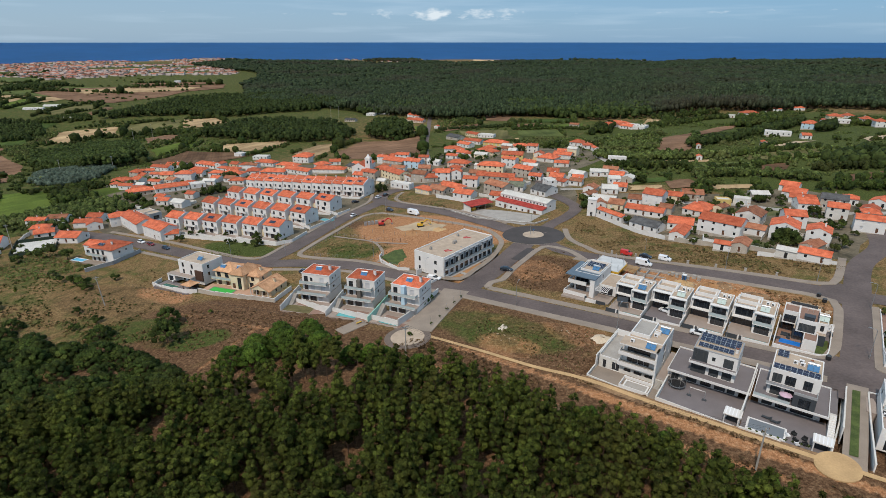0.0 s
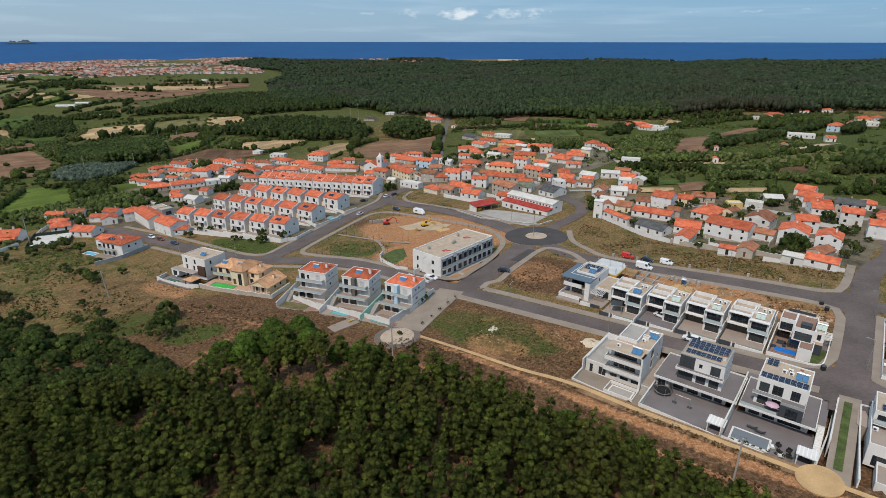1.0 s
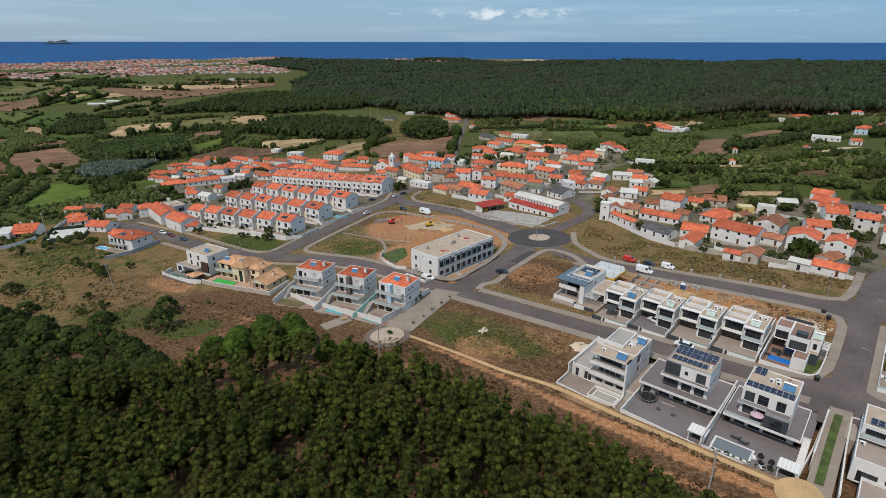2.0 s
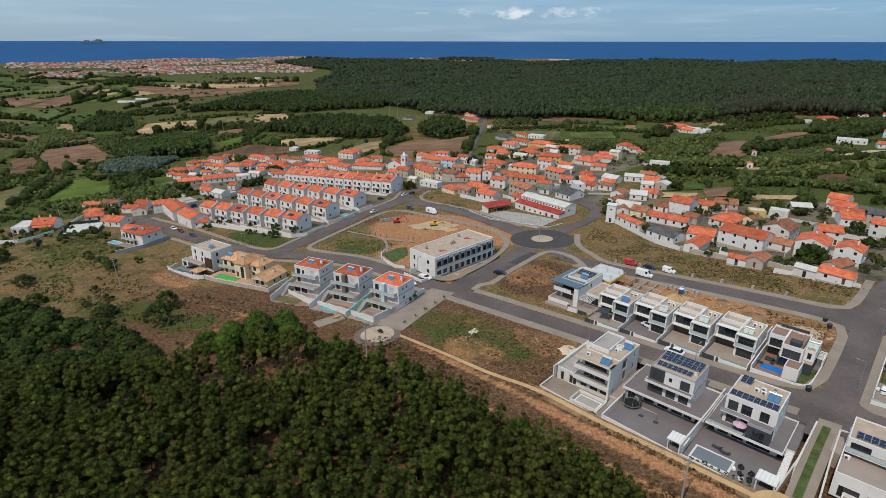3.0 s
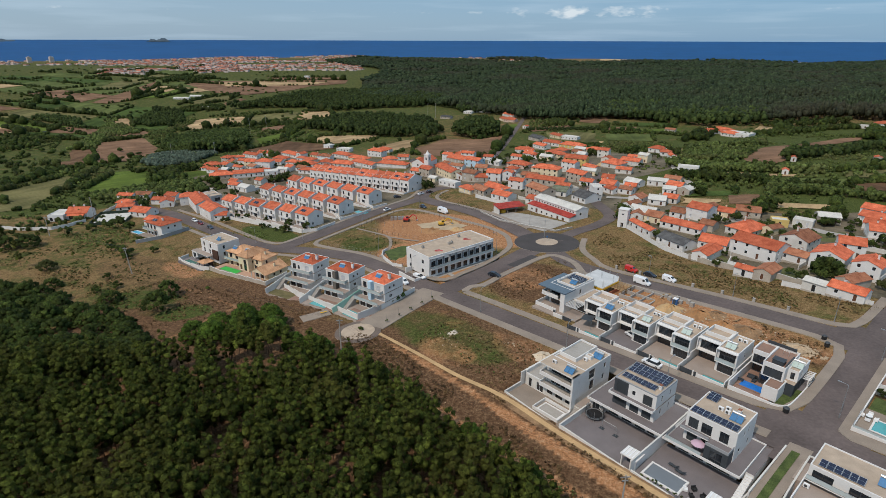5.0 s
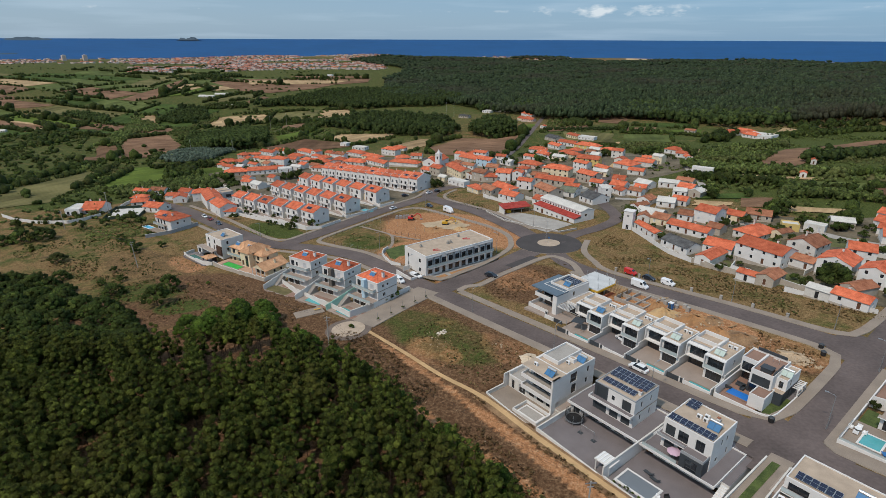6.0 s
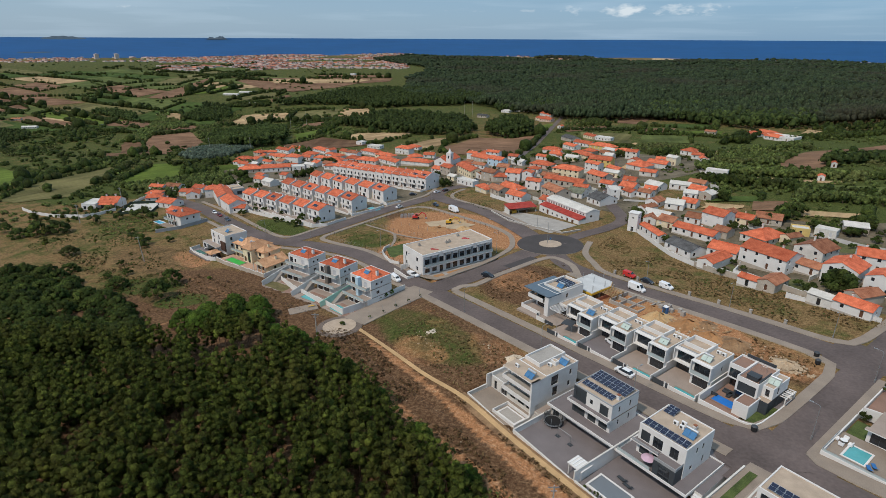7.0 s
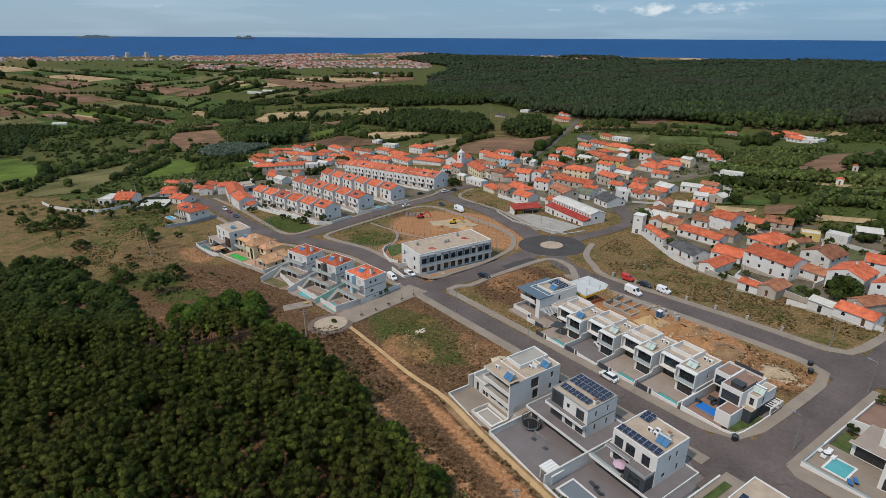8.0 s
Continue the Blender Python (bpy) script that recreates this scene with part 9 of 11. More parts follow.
def slope_house(x, y, turn, w, d, z, eave, pier, side_mat, label, swim=True):
    """A three-storey house with a terracotta hip roof, stacked balconies and a pool terrace below."""
    o = thing("house", label, "house", pose(x, y, z, 0, 0, turn), "hillside houses")
    h3 = eave - z
    f1, f2 = h3 * 0.345, h3 * 0.675
    vol(o, 0, -1.6, 0, w, d, f1 - 0.2, {"S": [(0.6, 0.1, 2.2, 2.0, "g"), (3.4, 0.1, 2.4, 2.0, "g"), (6.4, 0.1, 1.6, 2.0, "l")]}, lip=0)
    slab(o, -0.6, -3.4, f1 - 0.2, w + 0.02, -0.004, f1, WHITE, TERRACE_WARM)
    rail(o, [(-0.5, 0), (-0.5, -3.3), (w, -3.3)], f1, 0.9)
    vol(o, 0, 0, f1 + 0.004, w, d, f2 - 0.2, {"S": [(0.7, 0.05, 1.4, 2.1, "g"), (3.0, 0.05, 1.6, 2.1, "g" if pier else "l"), (6.6, 0.05, 1.8, 2.1, "l")], "E": [(2.2, 0.7, 1.3, 1.1, "p")], "W": [(3, 0.7, 1, 1.2, "p")]}, lip=0)
    slab(o, -0.3, -1.7, f2 - 0.2, w * 0.96, -0.004, f2, WHITE, TERRACE_WARM)
    rail(o, [(-0.2, 0), (-0.2, -1.6), (w * 0.94, -1.6), (w * 0.94, 0)], f2, 0.9)
    vol(o, 0, 0, f2 + 0.004, w, d, h3, {"S": [(0.7, 0.05, 1.5, 2.0, "g"), (3.0, 0.3, 0.9, 1.4, "g") if not pier else (0.8, 3, 0.1, 0.1, "g"), (6.4, 0.05, 1.7, 2.0, "l")], "E": [(2.0, 0.9, 0.9, 0.9, "p"), (4.0, 0.9, 0.9, 0.9, "p")], "W": [(3, 0.9, 1, 1.1, "p")]}, lip=0)
    if pier:
        part("pier", Geo().box(w * 0.42, -1.5, f1, w * 0.55, -0.006, h3 + 0.5), pier, o, "tall coloured pier on the front")
    part("roof", hip_roof(0.15, 0.15, w - 0.15, d - 0.15, h3 + 0.12, 1.75, 0.1), [TILE], o)
    part("roof_edge", parapet(Geo(), -0.12, -0.12, w + 0.12, d + 0.12, h3 - 0.05, h3 + 0.22, 0.2), [WHITE], o)
    chimney(o, w * 0.82, d * 0.42, h3 + 0.6, h3 + 2.0, 0.7, WHITE)
    collector(o, w * 0.42, d * 0.2, h3 + 0.55)
    part("pool_terrace", Geo().box(-2.2, -10.6, -1.6, w + 2.4, -1.61, 0.0), TERRACE_WARM, o)
    part("brick_edge", Geo().box(0.6, -5.6, 0.0, w - 0.2, -4.4, 0.06).box(w - 2.4, -10.2, 0.0, w + 0.6, -7.4, 0.1), DECK, o)
    if swim:
        pool(o, 0.6, -9.6, w - 2.8, -6.2, 0.05, WATER_POOL)
    else:
        part("lawn", Geo().box(-1.9, -10.3, 0.0, w - 2.6, -6.0, 0.05), DRY_LAWN, o, "dry brown-green lawn")
    part("side_wall", Geo().beam((-2.4, -10.6, 0.2), (-2.4, 2.0, 2.2), 0.22, 3.0), side_mat, o)
    stairs(o, -2.2, -6.4, 0.0, 14, 0, 0.3, 1.5)
    return o


slope_house(-16.2, 156.0, -24, 9.8, 8.6, -5.7, 2.9, BLUE, GREEN_WALL, "white three-storey house with orange hip roof and blue pier")
slope_house(-31.2, 162.2, -17, 9.8, 8.4, -6.6, 2.1, material("umber_render", (0.13, 0.115, 0.10), 0.9, 0.12), WHITE, "white three-storey house with orange hip roof and umber pier")
slope_house(-47.4, 168.8, -16, 10.2, 8.2, -7.9, 1.1, None, WHITE, "white three-storey house with orange hip roof and balconies", False)
wall_line("long white garden wall above open ground", [(-50.5, 166.5), (-39, 158.2), (-26.5, 151.6), (-13.4, 144.6)], 1.1, below=1.5)
wall_line("long white garden wall beside a paved walk", [(-13.4, 144.6), (-7.6, 153.5), (-1.6, 166.0)], 1.5, below=1.5)
for t in range(3):
    x, y = -4.8 + t * 1.25, 155.8 + t * 2.0
    plant("shrub", "clipped round green shrub along a wall", DOMES[0], x - 1.6, y, 0.22, DOME_CROWNS[0], "clipped shrubs")

# ---- cream house with pale tiles and a green pool
cr = thing("house", "cream two-storey house with pale clay roofs and columns", "house", pose(-83.6, 185.0, -10.2, 0, 0, -18), "hillside houses")
vol(cr, 0, 0, 0, 8.0, 8.0, 5.6, {"S": [(0.8, 0.1, 1.6, 2.2, "g"), (4.2, 0.1, 1.6, 2.2, "d"), (0.8, 3.1, 1.6, 2.0, "g"), (4.2, 3.1, 1.6, 2.0, "g")]}, CREAM, lip=0)
part("roof", hip_roof(0, 0, 8.0, 8.0, 5.6, 1.9, 0.6), [TILE_PALE], cr)
vol(cr, 8.004, -1.8, 0, 13.4, 8.0, 5.9, {"S": [(0.5, 0.2, 1.4, 2.2, "d"), (2.9, 0.1, 1.6, 4.6, "g")], "E": [(2, 3.0, 1, 1.4, "p")]}, CREAM, lip=0)
part("roof", hip_roof(8.0, -1.8, 13.4, 8.0, 5.9, 1.9, 0.6), [TILE_PALE], cr)
vol(cr, 13.404, 0.5, 0, 18.4, 8.0, 5.2, {"S": [(0.8, 0.1, 1.6, 2.2, "g"), (1.6, 3.0, 1.4, 1.6, "g")], "E": [(2, 3.0, 1, 1.4, "p")]}, CREAM, lip=0)
part("roof", hip_roof(13.4, 0.5, 18.4, 8.0, 5.2, 1.6, 0.6), [TILE_PALE], cr)
vol(cr, 18.404, -3.4, 0, 26.0, 6.0, 2.8, {"S": [(0.8, 0.1, 1.6, 2.2, "g"), (3.4, 0.1, 1.6, 2.2, "g")], "E": [(2.4, 0.9, 1, 1.2, "p"), (5.6, 0.9, 1, 1.2, "p")]}, CREAM, lip=0)
part("roof", gable_roof(18.4, -5.2, 26.0, 6.0, 2.85, 1.9, "y", 0.5), [TILE_PALE, CREAM], cr)
for x in (18.7, 21.0, 23.4, 25.7):
    part("column", Geo().tube((x, -5.0, 0), (x, -5.0, 2.8), 0.16, n=8), WHITE, cr)
slab(cr, -0.5, -1.8, 2.75, 7.9, -0.004, 2.95, CREAM, TERRACE_WARM)
rail(cr, [(-0.4, 0), (-0.4, -1.7), (7.9, -1.7)], 2.95)
collector(cr, 1.4, 1.0, 6.0)
collector(cr, 8.8, 0.6, 6.4)
chimney(cr, 16.6, 3.6, 5.9, 7.2, 0.6, CREAM)
chimney(cr, 24.0, 1.0, 3.4, 4.9, 0.6, CREAM)
part("terrace", Geo().box(-2.0, -6.6, -1.6, 26.4, -0.01, -0.02), material("rosy_terrace_tiles", (0.46, 0.29, 0.20), 0.85, 0.15), cr)
pool(cr, 1.0, -5.6, 10.4, -2.6, 0.03, WATER_GREEN, PAVING, "bright green water in a kidney pool")
part("lawn", Geo().box(16.4, -8.2, -1.4, 21.6, -5.3, 0.02), LAWN, cr)
wall_line("grey-brown garden wall above open ground", [(-87.5, 178.0), (-80, 174.6), (-66, 169.4), (-56.5, 165.8)], 1.3, mat=TAN)
wall_line("white stepped garden wall between two houses", [(-56.5, 165.8), (-53.5, 176)], 1.5)

# ---- white cubic house with a dark bay and a walled pool
wh = thing("house", "white cubic two-storey house with flat roof and dark bay", "house", pose(-99.4, 190.6, -10.9, 0, 0, -25), "hillside houses")
vol(wh, 0, 0, 0, 12.4, 9.6, 5.2, {"S": [(1.4, 0.1, 1.1, 2.2, "g"), (3.8, 0.1, 1.1, 2.2, "g"), (1.8, 3.0, 1.0, 1.8, "g"), (5.6, 3.0, 1.0, 1.8, "g")], "E": [(2.2, 3.0, 0.9, 1.4, "g"), (6.2, 1.0, 0.9, 1.2, "p")]}, lip=0)
part("terrace_edge", Geo().box(-0.6, -3.6, 0.4, 0.0, -0.004, 0.9), WHITE, wh)
vol(wh, 0, -0.006, 5.204, 12.4, 9.6, 8.0, {"S": [(1.8, 0.4, 1.0, 1.8, "g"), (6.4, 0.4, 1.0, 1.8, "g")], "E": [(2.2, 0.6, 0.9, 1.4, "g")]}, WHITE, GRAVEL, 0.3)
slab(wh, -4.0, -2.6, 2.7, 8.4, -0.01, 2.95, WHITE, TERRACE_WARM)
vol(wh, -4.0, -2.4, 0, -0.01, 7.0, 2.7, {"S": [(0.8, 0.1, 2.2, 2.1, "g")]}, lip=0)
part("dark_bay", Geo().box(8.5, -0.5, 1.6, 12.3, -0.01, 5.4), WOOD_DARK, wh, "dark timber bay on the front")
collector(wh, 6.6, 3.0, 8.06)
part("terrace", Geo().box(-4.4, -8.6, -1.6, 12.8, -2.61, 0.0), TERRACE, wh)
pool(wh, -2.0, -8.2, 4.6, -5.0, 0.04, material("dark_green_pool_water", (0.04, 0.12, 0.08), 0.1, 0.15), PAVING)
gz = Geo().box(8.6, -6.6, 0, 8.8, -6.4, 2.3).box(12.2, -6.6, 0, 12.4, -6.4, 2.3).box(8.6, -3.0, 0, 12.4, -2.8, 2.3)
part("garden_hut", gz, WOOD_DARK, wh, "dark timber garden hut")
part("hut_roof", hip_roof(8.4, -6.8, 12.6, -2.7, 2.3, 0.9, 0.3), [TILE_PALE], wh)
wall_line("pale grey wall round a small pool yard", [(-107.5, 192.0), (-108.5, 187.0), (-103, 183.2), (-92.5, 178.6), (-88.0, 178.2)], 1.3, mat=WHITE)

# ---- house with orange hip roof above a garden pool
lh = thing("house", "white two-storey house with orange hip roof and balconies", "house", pose(-152.0, 220.8, -15.0, 0, 0, -19), "hillside houses")
vol(lh, 0, 0, 0, 12.4, 10.4, 6.0, {"S": [(0.8, 0.1, 1.4, 2.2, "g"), (3.4, 0.1, 1.4, 2.2, "g"), (6.2, 0.1, 1.4, 2.2, "g"), (0.8, 3.1, 1.4, 2.1, "g"), (3.4, 3.1, 1.4, 2.1, "g"), (6.2, 3.1, 1.4, 2.1, "g")], "E": [(3, 3.6, 1.0, 1.0, "g"), (6.5, 3.6, 1.0, 1.0, "p")]}, lip=0)
part("roof", hip_roof(0, 0, 12.4, 10.4, 6.0, 2.0, 0.6), [TILE], lh)
slab(lh, -0.6, -1.8, 2.8, 8.6, -0.004, 3.0, WHITE, TERRACE_WARM)
rail(lh, [(-0.5, 0), (-0.5, -1.7), (8.6, -1.7)], 3.0)
vol(lh, -9.0, 4.0, 0, -0.004, 11.0, 4.6, {"S": [(1, 0.2, 2.0, 2.2, "g"), (5, 0.2, 1.4, 2.0, "g")]}, lip=0)
part("roof", gable_roof(-9.0, 4.0, 0, 11.0, 4.6, 1.3, "x", 0.3), [TILE, WHITE], lh)
panels(lh, 3.2, 1.2, 6.75, 3, 1, 20)
chimney(lh, 9.0, 3.0, 6.8, 8.2, 0.6, WHITE)
part("terrace", Geo().box(-8.0, -3.6, -1.6, 9.0, -0.01, 0.0), PAVING, lh)
pool(lh, -8.6, -3.2, -2.4, -0.6, 0.05, material("sky_blue_pool_water", (0.10, 0.42, 0.62), 0.08, 0.1), WHITE)
wall_line("grey garden wall along an overgrown slope", [(-146.5, 206.5), (-139.6, 214.5), (-135.5, 229.5)], 1.6, mat=MIDGREY)

# ---- grey and white modern house, pale yard, and the farthest house on the street
mo = thing("house", "modern house of stacked white and grey boxes", "house", pose(-166.5, 281.0, -17.4, 0, 0, -38), "hillside houses")
vol(mo, 0, 0, 0, 17.0, 9.0, 2.8, {"S": [(1, 0.2, 4, 2.0, "g"), (9, 0.2, 5, 2.0, "g")]}, WHITE, TERRACE, 0.5)
vol(mo, 0.6, 2.0, 2.804, 9.0, 9.0, 6.0, {"S": [(1, 0.3, 5, 2.0, "g")]}, WHITE, GRAVEL, 0.3)
vol(mo, 9.004, 2.6, 2.804, 14.5, 9.0, 6.4, {"S": [(1, 0.4, 3.4, 2.2, "g")], "E": [(2, 0.5, 3, 2.0, "g")]}, MIDGREY, GRAVEL, 0.3)
yd = thing("building_plot", "fenced plot with a pale concrete slab", "building plot", pose(-196, 232, -17.6, 0, 0, 28))
part("slab", Geo().box(0, 0, -1.2, 15, 18, 0.25), CEMENT_ROOF, yd)
part("fence", parapet(Geo(), -1.0, -1.0, 16.5, 20, -1.2, 1.3, 0.1), [material("dark_green_netting", (0.03, 0.05, 0.035), 0.9, 0.2)], yd)
fl = thing("house", "low white house with orange roof and white-walled yard", "house", pose(-226, 234, -18.8, 0, 0, 18), "hillside houses")
vol(fl, 0, 0, 0, 8.0, 12.0, 3.2, {"S": [(1, 0.3, 1.4, 1.8, "g"), (4.5, 0.9, 1.4, 1.2, "g")]}, WHITE, CEMENT_ROOF, 0.3)
vol(fl, 8.004, 3.0, 0, 19.0, 12.0, 3.6, {"S": [(1.2, 0.1, 3.0, 2.2, "g"), (6, 0.1, 3.0, 2.2, "g")]}, lip=0)
part("roof", gable_roof(8.0, 3.0, 19.0, 12.0, 3.6, 2.2, "x", 0.5), [TILE, WHITE], fl)
part("porch_roof", Geo().beam((13.5, 0.6, 2.6), (13.5, 3.0, 3.2), 9.0, 0.14), TILE, fl)
chimney(fl, 10.0, 8.0, 4.4, 6.6, 0.7, WHITE)
chimney(fl, 15.0, 8.5, 4.4, 6.6, 0.7, WHITE)
wall_line("long white boundary wall of a hillside plot", [(-262, 226), (-246, 220.5), (-226, 218.5), (-211, 222), (-207, 228), (-205.5, 238)], 1.5)
wall_line("long white boundary wall along a street", [(-204, 244), (-212, 262), (-214, 276), (-206, 284)], 1.6)

# ---- two-storey office building
of = thing("office_building", "long white two-storey building with grey window bays, unfinished", "office building", pose(0.2, 178.4, -5.0, 0, 0, 52))
L, D = 31.0, 13.5
bays = [(1.0 + i * 3.0, 0.3, 1.9, 2.1, "g") for i in range(10)]
vol(of, 0, 0, 0, L, D, 3.4, {"S": [(1.0, 0.7, 1.9, 1.6, "g"), (4.0, 0.7, 1.9, 1.6, "g"), (7.2, 0.05, 1.4, 2.4, "g")] + bays[3:], "W": [(2.0, 0.6, 0.9, 1.7, "g"), (9.2, 0.9, 1.2, 1.4, "g")]}, WHITE, lip=0)
vol(of, 0, 0, 3.404, L, D, 7.4, {"S": bays, "W": [(2.0, 0.6, 0.9, 1.7, "g"), (9.2, 0.9, 1.2, 1.4, "g")]}, WHITE, GRAVEL, 0.3, 0.3)
slab(of, 0.4, -1.3, 3.25, L - 0.4, -0.004, 3.45, WHITE, CONCRETE)
rail(of, [(0.5, -1.2), (L - 0.5, -1.2)], 3.45, 0.95)
for i in range(11):
    part("pier", Geo().box(0.15 + i * 3.0, -0.5, 3.46, 0.5 + i * 3.0, -0.006, 6.9), MIDGREY, of)
for u0 in (0.4, 8.4, 15.4, 23.4):
    part("canopy", Geo().box(u0, -0.8, 6.98, u0 + 6.2, -0.006, 7.12), MIDGREY, of)
for x, y in ((4, 9), (14, 6), (15.4, 6.2), (22, 10)):
    part("roof_vent", Geo().box(x, y, 7.44, x + 0.8, y + 0.8, 8.3).tube((x + 0.4, y + 0.4, 8.3), (x + 0.4, y + 0.4, 8.7), 0.2, n=8), CONCRETE, of)
for x, y in ((6, 4), (22, 7)):
    part("roof_bundle", Geo().beam((x, y, 7.5), (x + 2.4, y - 1.4, 7.5), 0.5, 0.14).beam((x + 0.3, y + 0.6, 7.5), (x + 2.2, y + 0.2, 7.5), 0.3, 0.12), RED_PAINT, of, "red and white wrapped roofing rolls")
part("entrance_walk", Geo().box(7.0, -7.5, -0.6, 8.6, -0.01, 0.12), CONCRETE, of)
part("front_strip", Geo().box(0.2, -1.8, -0.8, L, -0.01, 0.05), CONCRETE, of)
soil_pad = Geo().box(1.0, -7.6, -0.8, 6.9, -1.81, 0.03).box(8.7, -7.0, -0.8, 20.0, -1.81, 0.03)
part("soil_bed", soil_pad, DIRT, of, "bare orange soil in front")
part("low_wall", Geo().box(-6.0, 0.5, -0.8, -5.7, 10, 0.9).box(-5.7, 0.5, -0.8, -0.1, 0.75, 0.9).box(-3.0, 10, -0.8, -0.1, 10.3, 1.4), WHITE, of)
lawn_rim = [(-24.6, 203.6), (-20, 210.8), (-16.8, 212), (-14.2, 202.4), (-16.4, 194.6), (-19.8, 195.8)]
g = Geo()
g.prism(lawn_rim[::-1], ground_z(-19, 203) - 1.0, ground_z(-19, 203) + 0.3)
tagged(part("raised_lawn", g, LAWN), "raised green lawn behind a curved white wall", "lawn", kind="structure")
wall_line("curved white retaining wall round a lawn", [(-24.8, 207), (-25.4, 203.5), (-24.2, 198.4), (-20.5, 193.2), (-16.5, 188.6), (-12.5, 187.6)], 1.1, below=1.0)

# ---- long hall, red shed, white tower, church
ha = thing("hall", "long white hall with red lean-to roof and clerestory windows", "hall", pose(27.0, 272.2, -5.6, 0, 0, -44.3))
vol(ha, 0, 0, 0, 28.5, 4.0, 3.2, {"S": [(2.5, 0.9, 1.0, 1.0, "g"), (5.5, 0.1, 1.6, 2.3, "d"), (9.5, 0.9, 1.0, 1.0, "g"), (13, 0.9, 1.0, 1.0, "g"), (16.5, 0.9, 1.0, 1.0, "g"), (20, 0.1, 1.4, 2.3, "d"), (23.5, 0.1, 1.6, 2.3, "d")]}, lip=0)
part("red_roof", Geo().beam((14.25, -0.2, 3.3), (14.25, 4.0, 4.3), 28.9, 0.14), TILE_RED, ha)
vol(ha, 0, 4.004, 0, 28.5, 12.0, 6.0, {"S": [(1.5 + i * 1.9, 4.5, 0.9, 0.8, "g") for i in range(14)], "E": [(2.4, 3.6, 1.2, 1.0, "g")]}, lip=0)
part("roof", gable_roof(0, 4.0, 28.5, 12.0, 6.0, 1.1, "x", 0.3), [CEMENT_ROOF, WHITE], ha)
strip("forecourt", [(8, 262), (22, 258), (42, 244)], 17, CONCRETE, 0.13, "pale concrete forecourt of a hall", "paving")
wall_line("low pale kerb wall round a forecourt", [(4, 268), (16, 252), (31, 243), (42, 238), (49, 244)], 0.6, mat=CONCRETE, below=0.6)
sh = thing("shed", "open shed with a red sheet roof", "shed", pose(14.0, 263.5, -6.5, 0, 0, 36))
part("roof", Geo().beam((7.0, -0.4, 3.0), (7.0, 6.4, 3.9), 15.0, 0.16), TILE_RED, sh)
part("back_wall", Geo().box(0, 5.8, -0.8, 14, 6.0, 3.5).box(0, 0, -0.8, 0.2, 5.8, 2.9), WHITE_OLD, sh)
for i in range(4):
    part("post", Geo().box(4.6 * i, 0, -0.5, 4.6 * i + 0.2, 0.2, 2.95), CONCRETE, sh)
part("stored_machine", Geo().box(2.0, 1.5, 0, 4.4, 3.4, 1.6).box(2.4, 1.2, 0.9, 3.6, 1.5, 1.5), YELLOW_PAINT, sh)
to = thing("transformer_tower", "tall white square transformer tower", "tower", pose(68.0, 248.5, -3.6, 0, 0, -20))
vol(to, 0, 0, -0.6, 4.0, 4.0, 8.0, {"S": [(1.4, 0.7, 1.2, 2.1, "p"), (1.6, 6.4, 0.8, 0.6, "g")], "E": [(1.5, 6.4, 0.8, 0.6, "g")]}, WHITE, CEMENT_ROOF, 0.0)
part("cornice", Geo().box(-0.2, -0.2, 8.004, 4.2, 4.2, 8.25), WHITE, to)
ch = thing("church", "small white village church with a bell tower", "church", pose(-64, 380, -14.2, 0, 0, -14))
vol(ch, 0, 0, 0, 10.0, 20, 6.0, {"S": [(4.2, 0.1, 1.6, 2.8, "d"), (4.4, 4.0, 1.2, 1.2, "g")]}, lip=0)
part("roof", gable_roof(0, 0, 10.0, 20, 6.0, 2.6, "y", 0.2), [TILE, WHITE], ch)
vol(ch, 10.004, 0, 0, 13.6, 3.8, 12.0, {"S": [(1.3, 8.6, 1.0, 1.9, "g")], "E": [(1.3, 8.6, 1.0, 1.9, "g")]}, lip=0)
part("cornice", Geo().box(9.8, -0.2, 12.004, 13.8, 4.0, 12.3), WHITE, ch)
part("spire", Geo().prism([(10.3, 0.2), (13.3, 0.2), (13.3, 3.6), (10.3, 3.6)], 12.304, 12.8).tube((11.8, 1.9, 12.8), (11.8, 1.9, 15.2), 1.4, 0.08, 8), WHITE, ch)

# ---- walls and yards of the old village
wall_line("long white garden wall of village plots", [(72, 247), (78, 235), (84, 222), (91, 212)], 1.6)
wall_line("grey garden wall of village plots", [(91, 211.5), (98, 203), (104, 198)], 1.6, mat=TAN)
wall_line("white yard wall with a tiled coping", [(104, 207), (101.5, 201), (108.5, 194.5), (114, 200)], 2.4)
wall_line("grey rubble garden wall", [(108.8, 194.2), (118, 186), (121, 183)], 1.5, mat=TAN)
wall_line("weathered garden wall along a field", [(113, 183.8), (122, 178.6), (132, 170)], 1.2)
wall_line("low white village wall along a lane", [(-4, 300), (6, 291), (14, 283), (22, 284)], 1.6)
wall_line("white estate wall round terraced gardens", [(-143, 258), (-120, 247), (-96, 237.5), (-74, 228.5), (-68, 232), (-64, 244)], 1.4)
wall_line("white estate wall round terraced gardens", [(-74, 263), (-64, 250.5), (-57, 262), (-55, 270)], 1.3)
wall_line("white estate wall round terraced gardens", [(-66, 284), (-55, 274), (-50, 282)], 1.3)
pl = thing("swimming_pool", "turquoise pool in a terraced garden", "pool", pose(-62.5, 265, ground_z(-58, 268) + 0.3, 0, 0, -20))
part("basin", Geo().box(-0.5, -0.5, -1.5, 7.5, 4.0, 0.05), PAVING, pl)
part("pool_water", Geo().box(0, 0, 0.05, 7, 3.4, 0.1), WATER_POOL, pl)

